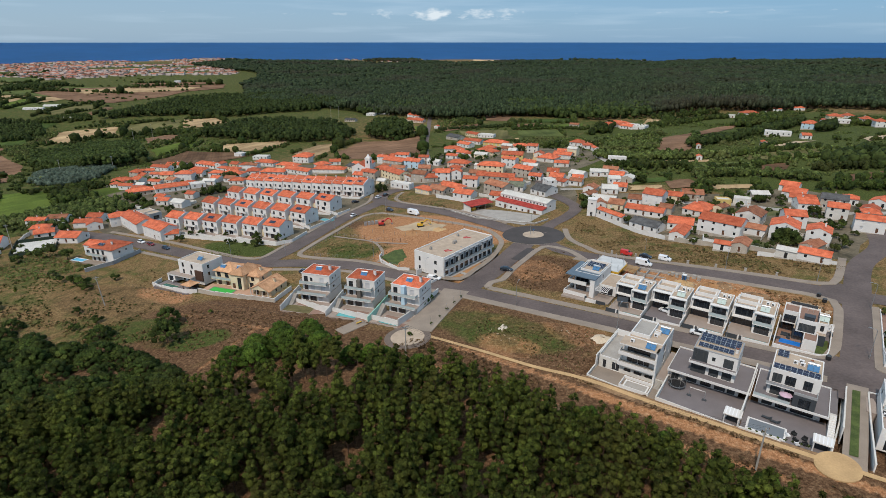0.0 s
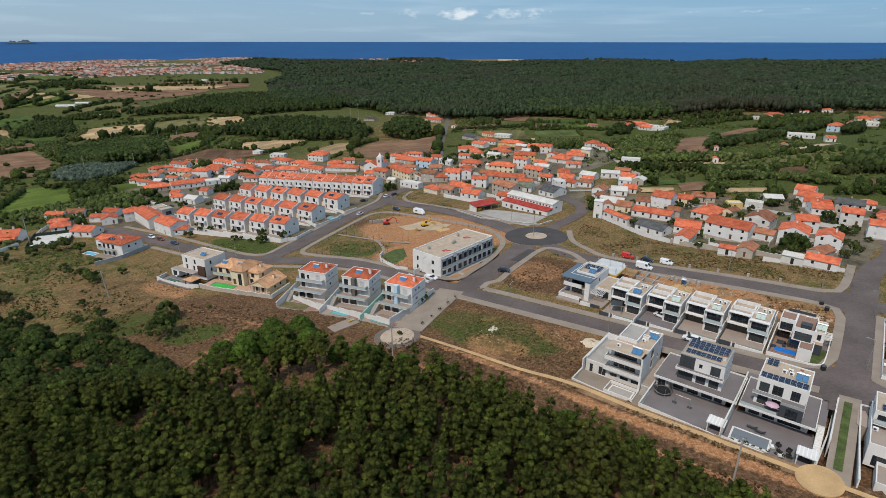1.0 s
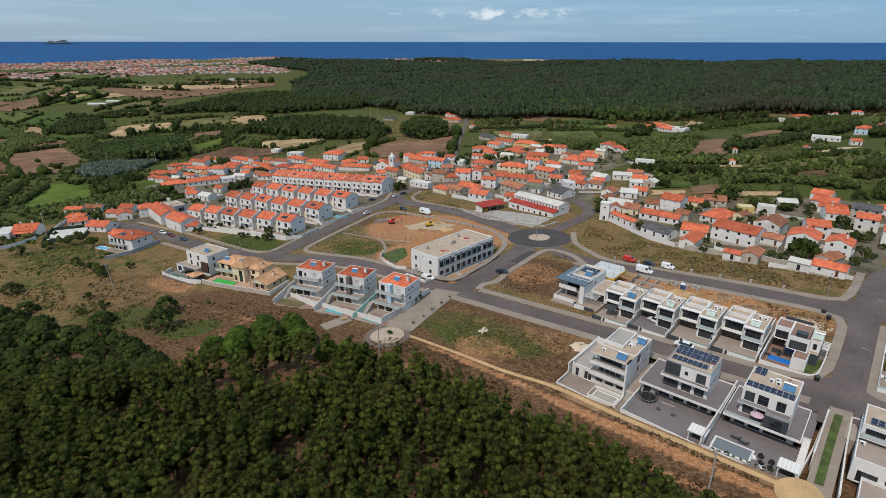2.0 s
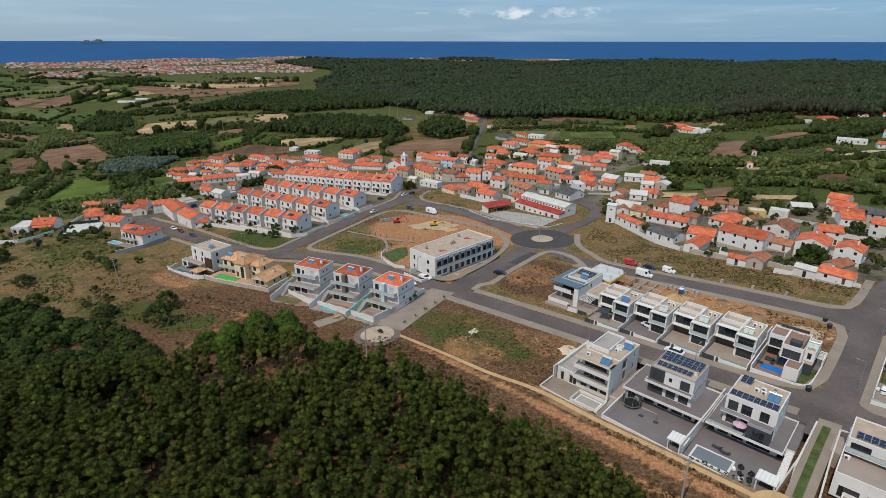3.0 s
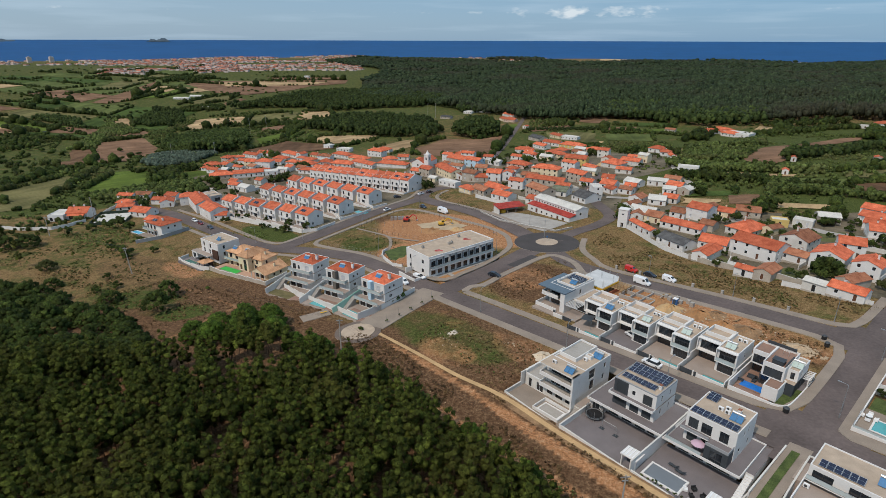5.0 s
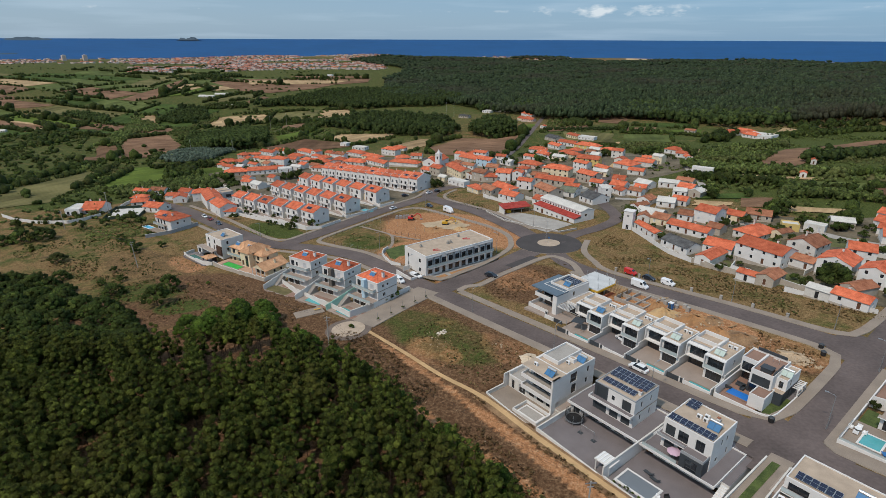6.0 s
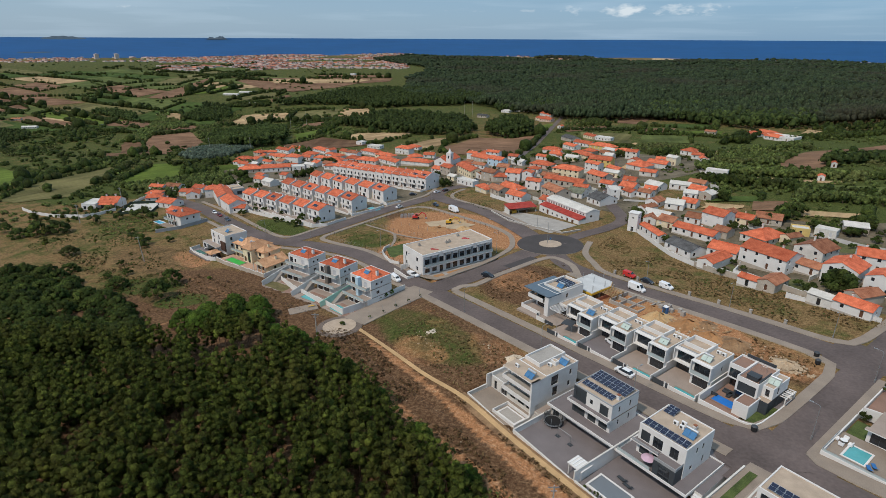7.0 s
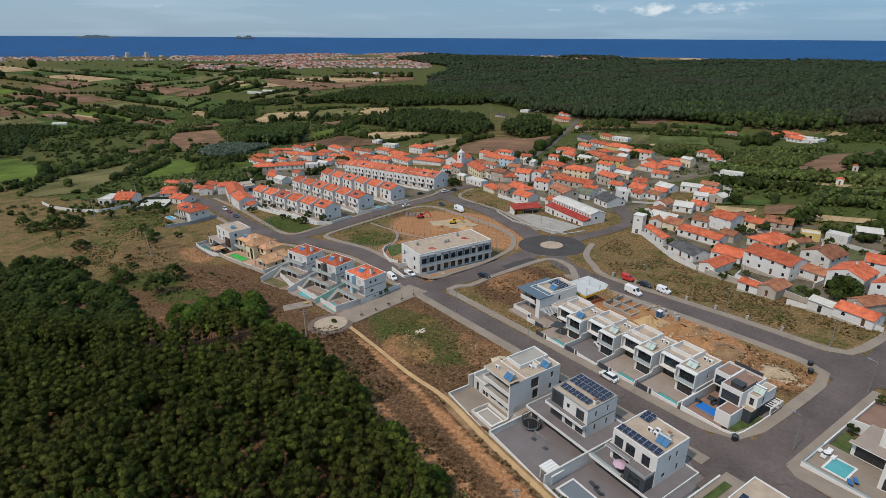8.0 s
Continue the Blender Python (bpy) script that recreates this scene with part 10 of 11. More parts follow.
# ---------------------------------------------------------------- yards, lesser houses and gardens of the old village
YARD = material("village_yard_ground", (0.085, 0.072, 0.040), 1.0, 0.45, 0.09, 0.9, 0.02, tint=(0.150, 0.122, 0.082))
field("bare and paved yards between village houses", [(-2, 296), (24, 286), (50, 282), (68, 270), (74, 300), (72, 340), (112, 380), (112, 440), (60, 470), (30, 480), (0, 460), (-10, 400), (-12, 340)], YARD, 0.06)
field("bare and paved yards between village houses", [(-66, 372), (-44, 330), (-12, 318), (-8, 345), (-12, 440), (-50, 436), (-72, 410)], YARD, 0.07)
field("bare and paved yards between village houses", [(72, 252), (84, 226), (104, 204), (124, 186), (140, 172), (166, 200), (200, 236), (180, 276), (150, 270), (120, 276), (96, 284), (76, 276)], YARD, 0.06)
field("bare and paved yards between village houses", [(-146, 262), (-128, 352), (-90, 430), (-160, 470), (-235, 440), (-245, 390), (-215, 330), (-190, 280), (-170, 262)], YARD, 0.06)
field("paved yards along a terraced row", [(-146, 262), (-64, 226), (-40, 306), (-128, 352)], YARD, 0.05)
ROADS_NEAR = [(66, 263), (62, 282), (57, 300), (58, 320), (62, 350), (61, 380), (56, 420), (-24, 327), (-8, 332), (14, 337), (0, 333), (90, 300), (112, 330), (112, 365), (112, 400), (100, 275), (112, 262), (126, 256), (140, 250), (150, 240), (172, 228), (-200, 272), (-185, 264), (-170, 258)]
frg = random.Random(31)


def free(x, y, r):
    return all(math.hypot(x - a, y - b) > r + c for a, b, c in HOUSES) and all(math.hypot(x - a, y - b) > r + 4 for a, b in ROADS_NEAR)


def infill(poly, count, turn, seedy="ggggdhx"):
    made = tries = 0
    xs, ys = [p[0] for p in poly], [p[1] for p in poly]
    while made < count and tries < count * 60:
        tries += 1
        x, y = frg.uniform(min(xs), max(xs)), frg.uniform(min(ys), max(ys))
        w, d = frg.uniform(6, 11), frg.uniform(5, 8)
        if not inside(poly, x, y) or not free(x, y, w * 0.42):
            continue
        t = turn + frg.uniform(-14, 14)
        a = radians(t)
        x0, y0 = x - math.cos(a) * w / 2 + math.sin(a) * d / 2, y - math.sin(a) * w / 2 - math.cos(a) * d / 2
        k = frg.choice(seedy)
        cottage(x0, y0, w, d, 2 if frg.random() < 0.22 else 1, t, {"g": "g", "d": "gd", "h": "h", "x": "gx"}[k], frg.choice("wwwwwctoo"))
        made += 1


infill([(0, 300), (24, 288), (50, 286), (66, 300), (72, 340), (108, 390), (106, 430), (60, 460), (26, 470), (2, 440), (-8, 400), (-10, 344)], 26, -25)
infill([(-64, 374), (-44, 336), (-14, 342), (-14, 430), (-50, 430), (-70, 408)], 10, -25)
infill([(70, 284), (92, 286), (108, 298), (108, 336), (86, 338), (73, 322)], 9, -25, "gdxdg")
infill([(160, 196), (172, 210), (196, 236), (180, 262), (164, 250), (158, 220)], 6, -32)
GARDEN = material("village_garden_grass", (0.055, 0.075, 0.02), 1.0, 0.4, 0.3, 2.5, 0.03, tint=(0.11, 0.11, 0.04))
for ring in ([(143.3, 243.5), (156, 242), (152, 227), (140, 231)], [(117.5, 203.3), (125, 197), (119, 186), (111.8, 188.8)], [(102.2, 219.9), (105, 215), (101.8, 201), (97.5, 204.7)], [(125.2, 247), (127.7, 243.6), (125.3, 234.6), (121.5, 236.6)], [(136, 246), (128, 232), (134, 226), (141, 240)]):
    field("rough green garden between village houses", ring, GARDEN, 0.12)
infill([(-150, 290), (-134, 354), (-96, 424), (-160, 462), (-230, 436), (-238, 392), (-208, 336)], 24, -12)
infill([(-196, 258), (-178, 270), (-190, 290), (-216, 300), (-226, 280)], 5, 10)


def gardens(poly, count):
    made = tries = 0
    xs, ys = [p[0] for p in poly], [p[1] for p in poly]
    while made < count and tries < count * 40:
        tries += 1
        x, y = frg.uniform(min(xs), max(xs)), frg.uniform(min(ys), max(ys))
        if not inside(poly, x, y) or not free(x, y, 0.6):
            continue
        k = frg.randrange(3)
        plant("garden_bush", "green garden shrub between village houses", BUSHES[k], x, y, frg.uniform(0.45, 1.25), BUSH_CROWNS[k], "garden shrubs")
        made += 1


gardens([(0, 300), (24, 288), (50, 286), (66, 300), (72, 340), (110, 390), (106, 440), (60, 470), (20, 480), (-10, 440), (-10, 344)], 55)
gardens([(-64, 374), (-44, 336), (-14, 342), (-14, 430), (-50, 430), (-70, 408)], 18)
for x, y, q in ((120.8, 189.7, 1.1), (126.3, 190.8, 1.3), (129.0, 193.0, 1.1), (136.5, 276, 2.0), (140.7, 281, 2.0), (133, 280, 1.7), (160, 262, 1.8), (156, 268, 1.5), (142, 264.6, 0.9), (145, 265.3, 0.9), (148.5, 267.7, 0.9), (151, 258, 1.3), (154, 252.4, 1.2), (131, 272, 1.3), (99, 203, 0.8), (126, 239, 0.9), (146, 236, 0.7)):
    k = frg.randrange(3)
    plant("garden_bush", "green garden shrub between village houses", BUSHES[k], x, y, q, BUSH_CROWNS[k], "garden shrubs")
gardens([(76, 250), (86, 228), (106, 206), (126, 188), (140, 176), (162, 200), (190, 234), (176, 268), (150, 264), (122, 272), (98, 280)], 85)
gardens([(-150, 290), (-134, 354), (-96, 424), (-160, 462), (-240, 436), (-248, 392), (-208, 336)], 40)
gardens([(-146, 250), (-74, 220), (-68, 236), (-140, 266)], 14)
for a, b in (((20, 296), (34, 286)), ((40, 330), (52, 318)), ((86, 244), (96, 236)), ((100, 232), (112, 222)), ((118, 214), (128, 206)), ((134, 204), (146, 194)), ((146, 226), (160, 214)), ((120, 240), (132, 232)), ((8, 360), (24, 352)), ((36, 372), (50, 368)), ((70, 330), (84, 322)), ((-40, 352), (-24, 344)), ((-170, 330), (-150, 322)), ((-190, 320), (-176, 310)), ((-120, 380), (-100, 372))):
    c = (b[0] + (b[1] - a[1]) * 0.6, b[1] - (b[0] - a[0]) * 0.6)
    if all(math.hypot(c[0] - h[0], c[1] - h[1]) > h[2] for h in HOUSES):
        wall_line("weathered white village garden wall", [a, b, c], 1.5, mat=WHITE_OLD, below=0.8)

# ---------------------------------------------------------------- vehicles
def lofted(sections, mat=0):
    """A car body from cross sections: each (x, [(y, z), ...]) mirrored about the middle."""
    g = Geo()
    rings = []
    for x, half in sections:
        ring = [(x, -y, z) for y, z in half] + [(x, y, z) for y, z in reversed(half)]
        rings.append(ring)
    n = len(rings[0])
    for a, b in zip(rings, rings[1:]):
        for i in range(n - 1):
            g.face([a[i], b[i], b[i + 1], a[i + 1]], mat)
        g.face([a[n - 1], b[n - 1], b[0], a[0]], mat)
    g.face(list(rings[0]), mat)
    g.face(list(reversed(rings[-1])), mat)
    return g


def wheel_mesh():
    g = Geo().tube((0, -0.1, 0), (0, 0.1, 0), 0.32, n=14)
    return g.mesh("wheel", [BLACK])


WHEEL = wheel_mesh()
RIM = Geo().tube((0, -0.105, 0), (0, 0.105, 0), 0.19, n=10).mesh("rim", [ALU])


def vehicle(kind, label, x, y, turn, paint, length=4.4, lift=0.15):
    o = thing(kind, label, "van" if "van" in kind or kind == "pickup" else "car", pose(x, y, ground_z(x, y) + lift, 0, 0, turn), "parked vehicles")
    L = length
    w, belt = (0.88, 0.95) if kind != "van" else (0.95, 1.15)
    low = [(-L / 2, [(w * 0.8, 0.35), (w * 0.85, 0.6), (w * 0.8, belt - 0.12)]), (-L / 2 + 0.25, [(w, 0.25), (w, 0.6), (w * 0.95, belt)]),
           (L / 2 - 0.9, [(w, 0.25), (w, 0.6), (w * 0.95, belt - 0.02)]), (L / 2 - 0.1, [(w * 0.9, 0.28), (w * 0.92, 0.55), (w * 0.85, belt - 0.25)]), (L / 2, [(w * 0.75, 0.35), (w * 0.8, 0.5), (w * 0.7, belt - 0.35)])]
    part("body", lofted(low), paint, o)
    if kind == "van":
        roof = 2.3 if L > 5 else 1.85
        cab = [(-L / 2 + 0.05, [(w * 0.93, belt - 0.1), (w * 0.9, roof - 0.1), (w * 0.75, roof)]), (L / 2 - 1.7, [(w * 0.93, belt - 0.1), (w * 0.9, roof - 0.1), (w * 0.75, roof)]), (L / 2 - 0.75, [(w * 0.9, belt - 0.1), (w * 0.8, belt + 0.02), (w * 0.7, belt + 0.05)])]
        part("load_body", lofted(cab), paint, o)
        part("windscreen", Geo().beam((L / 2 - 0.86, 0, belt + 0.16), (L / 2 - 1.62, 0, roof - 0.1), w * 1.35, 0.06), GLASS, o)
        for s in (-1, 1):
            part("side_window", Geo().box(L / 2 - 2.3, s * w * 0.915 - 0.01, belt + 0.08, L / 2 - 1.5, s * w * 0.915 + 0.01, roof - 0.3), GLASS, o)
    else:
        r = 1.48
        back = -L / 2 + (0.45 if kind == "car" else 2.3)
        cab = [(back, [(w * 0.92, belt - 0.05), (w * 0.86, belt + 0.02), (w * 0.8, belt + 0.04)]), (back + 0.5, [(w * 0.93, belt - 0.05), (w * 0.78, r - 0.08), (w * 0.66, r)]),
               (L / 2 - 2.0, [(w * 0.93, belt - 0.05), (w * 0.78, r - 0.08), (w * 0.66, r)]), (L / 2 - 1.1, [(w * 0.92, belt - 0.08), (w * 0.84, belt), (w * 0.78, belt + 0.02)])]
        part("glasshouse", lofted(cab), GLASS, o)
        part("roof", Geo().box(back + 0.45, -w * 0.7, r - 0.02, L / 2 - 1.95, w * 0.7, r + 0.03), paint, o)
        if kind == "pickup":
            part("load_bed", parapet(Geo(), -L / 2 + 0.1, -w * 0.95, back + 0.1, w * 0.95, belt - 0.1, belt + 0.25, 0.08), [paint], o)
    for sx in (-L / 2 + 0.85, L / 2 - 0.85):
        for sy in (-w + 0.08, w - 0.08):
            wh_ = place(new("wheel", WHEEL), o, pose(sx, sy, 0.32))
            place(new("rim", RIM), wh_)
    for s in (-1, 1):
        part("headlight", Geo().box(L / 2 - 0.12, s * w * 0.62 - 0.14, 0.58, L / 2 - 0.02, s * w * 0.62 + 0.14, 0.7), FRAME_PALE, o)
        part("tail_light", Geo().box(-L / 2 - 0.02, s * w * 0.66 - 0.1, 0.66, -L / 2 + 0.06, s * w * 0.66 + 0.1, 0.82), RED_PAINT, o)
    return o


vehicle("car", "white electric saloon car parked by the kerb", *lot(21.6, 0.6), TURN_A + 180, CAR_WHITE, 4.7, 0.25)
vehicle("car", "white car parked in a villa's forecourt", 65.0, 142.6, TURN_A + 168, CAR_WHITE, 4.4, -0.1)
vehicle("car", "black saloon car parked beside an empty lot", 22.8, 181.6, -20, CAR_BLACK, 4.6, 0.2)
vehicle("van", "bright red small van parked by the kerb", 69.0, 192.3, TURN_A, RED_PAINT, 4.3, 0.28)
vehicle("car", "black car parked on the pavement", 74.5, 187.6, TURN_A, CAR_BLACK, 4.4, 0.28)
vehicle("van", "tall white delivery van beside a building site", 71.2, 180.0, TURN_A, CAR_WHITE, 5.6, 0.2)
vehicle("van", "small white van parked by the kerb", 80.0, 183.6, TURN_A, CAR_WHITE, 4.3, 0.28)
vehicle("van", "white van parked behind a garden wall", -7.6, 172.2, -38, CAR_WHITE, 5.0, 0.25)
vehicle("pickup", "white pickup truck at a building site", -3.2, 177.6, -28, CAR_WHITE, 5.0, 0.25)
vehicle("car", "dark blue car parked along a street", -125.5, 232.4, -32, CAR_GREY, 4.4, 0.2)
vehicle("car", "dark red car parked along a street", -136.0, 239.4, -32, material("dark_red_car_paint", (0.20, 0.02, 0.025), 0.25, 0.1, coat=0.5), 4.2, 0.2)
vehicle("car", "white car parked along a street", -142.8, 243.8, -32, CAR_WHITE, 4.2, 0.2)
vehicle("car", "dark car parked at the roadside", -28.0, 276.4, -40, CAR_GREY, 4.4, 0.25)
vehicle("car", "dark car parked near terraced houses", -49.5, 299.0, 30, CAR_BLACK, 4.4, 0.25)
vehicle("car", "white car parked near terraced houses", -37.4, 306.8, 60, CAR_WHITE, 4.4, 0.25)
vehicle("car", "dark car parked near terraced houses", -33.6, 311.4, 60, CAR_BLACK, 4.4, 0.25)
vehicle("car", "dark car parked behind a row of houses", -52.6, 191.4, -20, CAR_GREY, 4.2, 0.2)
for px, py, pt, pm in ((-23, 342, 0, CAR_GREY), (58, 352, 80, CAR_GREY), (54, 300, 70, CAR_WHITE), (80, 318, 10, CAR_WHITE), (-46, 270, 60, CAR_WHITE)):
    vehicle("car", "small car parked in a village street", px, py, pt, pm, 4.1, 0.25)
cv = thing("caravan", "white motor caravan parked on the road", "caravan", pose(-15.0, 266.0, ground_z(-15, 266) + 0.2, 0, 0, -38), "parked vehicles")
part("body", lofted([(-3.0, [(1.05, 0.5), (1.1, 1.6), (1.0, 2.7)]), (1.6, [(1.05, 0.5), (1.1, 1.6), (1.0, 2.8)]), (2.4, [(1.0, 0.5), (1.0, 1.7), (0.9, 2.2)]), (3.3, [(0.95, 0.5), (0.95, 1.0), (0.8, 1.2)])]), CAR_WHITE, cv)
for sx in (-1.8, 2.3):
    for sy in (-0.95, 0.95):
        part("wheel", Geo().tube((sx, sy - 0.1, 0.34), (sx, sy + 0.1, 0.34), 0.34, n=12), BLACK, cv)
part("side_window", Geo().box(-1.6, -1.115, 1.4, -0.2, -1.09, 2.0), GLASS, cv)
part("windscreen", Geo().beam((2.42, 0, 2.0), (3.1, 0, 1.2), 1.6, 0.05), GLASS, cv)


# ---------------------------------------------------------------- posts, wires, bins
def street_lamp(x, y, turn, h=7.5):
    o = thing("street_lamp", "slim grey street lamp with a bent arm", "street lamp", pose(x, y, ground_z(x, y), 0, 0, turn), "street lamps")
    part("pole", Geo().tube((0, 0, -0.3), (0, 0, h), 0.09, 0.05, 8).tube((0, 0, h), (0.25, 0, h + 0.25), 0.05, 0.045, 6), STEEL, o)
    part("arm", Geo().tube((0.25, 0, h + 0.25), (1.4, 0, h + 0.4), 0.045, 0.04, 6), STEEL, o)
    part("lamp_head", Geo().box(1.2, -0.13, h + 0.33, 1.9, 0.13, h + 0.45), STEEL, o)
    part("base", Geo().tube((0, 0, -0.1), (0, 0, 0.9), 0.13, n=8), STEEL, o)


for x, y, t in ((101.4, 112.8, 150), (119.6, 137.4, 150), (22.6, 152.8, 60), (*lot(28.5, -6.0), 54), (*lot(2.0, -6.4), 54), (*lot(45, 53.2), 235), (*lot(19, 53.4), 235), (*lot(-8, 53.2), 235),
                (-66, 214, 160), (-88, 212, 250), (-28, 205.5, 250), (8, 188, 150), (20, 208, 150), (30, 246, 230), (-52, 250, 160), (-30, 276, 250), (-118, 222, 60), (-6, 178, 60)):
    street_lamp(x, y, t)


def utility_pole(x, y, h, lean=0.0, label="weathered concrete power pole with crossarm and insulators"):
    o = thing("utility_pole", label, "utility pole", pose(x, y, ground_z(x, y), 0, lean, 20), "utility poles")
    part("pole", Geo().tube((0, 0, -0.5), (0, 0, h), 0.19, 0.12, 8), CONCRETE, o)
    part("crossarm", Geo().box(-0.9, -0.06, h - 0.5, 0.9, 0.06, h - 0.36).box(-0.5, -0.06, h - 1.2, 0.5, 0.06, h - 1.08), STEEL, o)
    for u in (-0.8, 0.0, 0.8):
        part("insulator", Geo().tube((u, 0, h - 0.36), (u, 0, h - 0.1), 0.06, 0.04, 6), DOOR_BROWN, o)
    return Vector((x, y, ground_z(x, y) + h - 0.1))


tops = [utility_pole(57.4, 79.8, 9.5), utility_pole(-9.6, 123.2, 10.5), utility_pole(-117.5, 171.2, 11.0, -4), utility_pole(-202, 212.5, 10.0)]
utility_pole(-200.5, 238.8, 13.5, 0, "tall lattice power pole with crossarm and insulators")
utility_pole(-320, 452, 12.0)
utility_pole(-285, 468, 12.0)
for p, q in zip(tops, tops[1:]):
    for u in (-0.8, 0.0, 0.8):
        g = Geo()
        pts = []
        for i in range(13):
            t = i / 12
            v = p.lerp(q, t)
            pts.append((v.x + u * 0.9, v.y + u * 0.35, v.z - 2.6 * 4 * t * (1 - t)))
        g.pipe(pts, 0.016, 4)
        tagged(part("power_cable", g, BLACK), "thin sagging power cable between poles", "cable", "power cables")
for x, y in ((-415, 740), (-395, 752), (-160, 800), (-150, 806)):
    utility_pole(x, y, 22.0, 0, "tall slim mast standing in distant woodland")
for i in range(11):
    x, y = -48 + i * 5.2, 246 - i * 2.4 if i < 7 else 230 - (i - 7) * 3
    tagged(part("fence_post", Geo().tube((0, 0, -0.2), (0, 0, 2.0), 0.05, n=6), STEEL, None, "", pose(x, y, ground_z(x, y))), "thin grey fence post round bare ground", "fence post", "fence posts")
for i in range(7):
    p = lot(26 - i * 9.0 + 8, 53.0)
    tagged(part("cabinet_stub", Geo().box(-0.35, -0.25, -0.2, 0.35, 0.25, 1.15).box(-0.4, -0.3, 1.15, 0.4, 0.3, 1.25), CONCRETE, None, "", pose(*p, ground_z(*p) + 0.1, 0, 0, TURN_A)), "small pale utility cabinet on the pavement", "utility cabinet", "utility cabinets")


def bin_(x, y):
    o = thing("waste_bin", "dark round underground waste bin on the pavement", "bin", pose(x, y, ground_z(x, y) + 0.2), "bins")
    part("drum", Geo().tube((0, 0, 0), (0, 0, 0.95), 0.55, 0.6, 14), BLACK, o)
    part("lid", Geo().tube((0, 0, 0.95), (0, 0, 1.2), 0.62, 0.35, 14), GREY, o)


for p in (lot(49.8, 2.2), (110.4, 143.0), lot(46, 40.8)):
    bin_(*p)

# ---- wire fence on timber posts round the bare building lot
def wire_fence(label, pts, gap=3.4, h=1.7):
    line = smooth_line(pts, gap)
    p0 = line[0]
    o = thing("wire_fence", label, "fence", pose(p0.x, p0.y, 0))
    post = Geo().tube((0, 0, -0.4), (0, 0, h), 0.07, 0.05, 6).mesh("post", [WOOD_DARK])
    tops = []
    for q in line:
        z = ground_z(q.x, q.y)
        place(new("post", post), o, pose(q.x - p0.x, q.y - p0.y, z))
        tops.append((q.x - p0.x, q.y - p0.y, z))
    for lift in (0.5, 1.0, 1.5):
        g = Geo()
        for u, v in zip(tops, tops[1:]):
            g.tube((u[0], u[1], u[2] + lift), (v[0], v[1], v[2] + lift), 0.012, n=4)
        part("wire", g, STEEL, o)


wire_fence("wire fence on dark posts round a bare building lot", [(-57, 216), (-50, 236), (-44, 254), (-38, 266), (-31, 268), (-18, 260), (-5, 250.5), (10, 239), (17, 230)])
wire_fence("wire fence on dark posts along a footpath", [(-49, 238.5), (-38, 232.5), (-29, 227), (-16, 222.5)])
wire_fence("wire fence on dark posts beside a street", [(-53, 210.5), (-34, 203.5), (-20, 194), (-7, 184)])

# ---- young trees in the paved walk
for i, (x, y) in enumerate(((-3.6, 142.5), (-1.2, 147.0), (1.0, 151.5), (3.4, 156.0), (5.6, 160.4))):
    o = thing("sapling", "staked young street tree with a small dark crown", "tree", pose(x, y, ground_z(x, y) + 0.15), "saplings")
    part("stake", Geo().tube((0, 0, -0.2), (0, 0, 2.6), 0.04, n=6), STEEL, o)
    c = place(new("crown", BUSH_CROWNS[i % 3]), o, Matrix.Translation((0.2, 0, 0.3)) @ Matrix.Scale(0.24, 4))

# ---------------------------------------------------------------- building site behind the row
cs = estate("house_shell", "unfinished concrete house shell with shuttering and white slab", "building", -18.4, 27.6, -1.3)
part("ground_slab", Geo().box(-0.6, -0.6, -1.4, 9.6, 12.0, 0.1), CONCRETE, cs)
for x in (0, 4.2, 8.4):
    for y in (0, 3.8, 7.6, 10.8):
        part("column", Geo().box(x, y, 0.1, x + 0.35, y + 0.35, 2.95), CONCRETE, cs)
part("floor_slab", Geo().prism([(1.2, -0.8), (9.3, -0.8), (9.3, 8.4), (7.6, 11.6), (-0.8, 11.6), (-0.8, 1.6)], 2.98, 3.22), TIMBER, cs, "timber shuttering round a slab")
part("slab_top", Geo().prism([(1.4, -0.6), (9.1, -0.6), (9.1, 8.3), (7.5, 11.4), (-0.6, 11.4), (-0.6, 1.7)], 3.225, 3.36), material("fresh_pale_concrete", (0.50, 0.51, 0.51), 0.85, 0.14, 0.4, 3.0), cs, "pale fresh concrete slab")
for x, y in ((0.4, 1.8), (4.4, 0.2), (8.6, 0.2), (0.2, 6), (4.4, 6), (8.6, 6), (0.2, 10.8), (4.4, 10.8), (7.2, 10.6)):
    part("starter_bars", Geo().tube((x, y, 3.3), (x, y, 5.6), 0.035, n=5).tube((x + 0.25, y, 3.3), (x + 0.25, y, 5.5), 0.035, n=5), STEEL, cs)
for i in range(18):
    part("prop", Geo().tube((0.4 + (i % 6) * 1.7, -0.4 + (i // 6) * 5.4, 0.1), (0.4 + (i % 6) * 1.7, -0.4 + (i // 6) * 5.4, 2.98), 0.05, n=5), TIMBER, cs)
part("formwork", Geo().box(-0.9, -0.95, 2.7, 9.4, -0.82, 3.3).box(9.32, -0.82, 2.7, 9.45, 8.4, 3.3), YELLOW_PAINT, cs, "yellow formwork boards")
part("brick_wall", Geo().box(9.9, -2.6, -0.8, 10.15, 10.5, 1.5).box(4.0, -2.85, -0.8, 10.15, -2.6, 1.3), BRICK, cs, "red hollow brick wall")
for i in range(9):
    part("joist", Geo().box(9.5, 3.4 + i * 0.7, 2.75, 13.4, 3.55 + i * 0.7, 2.92), TIMBER, cs)
part("joist_beam", Geo().box(13.2, 3.2, 2.5, 13.4, 9.4, 2.74), TIMBER, cs)
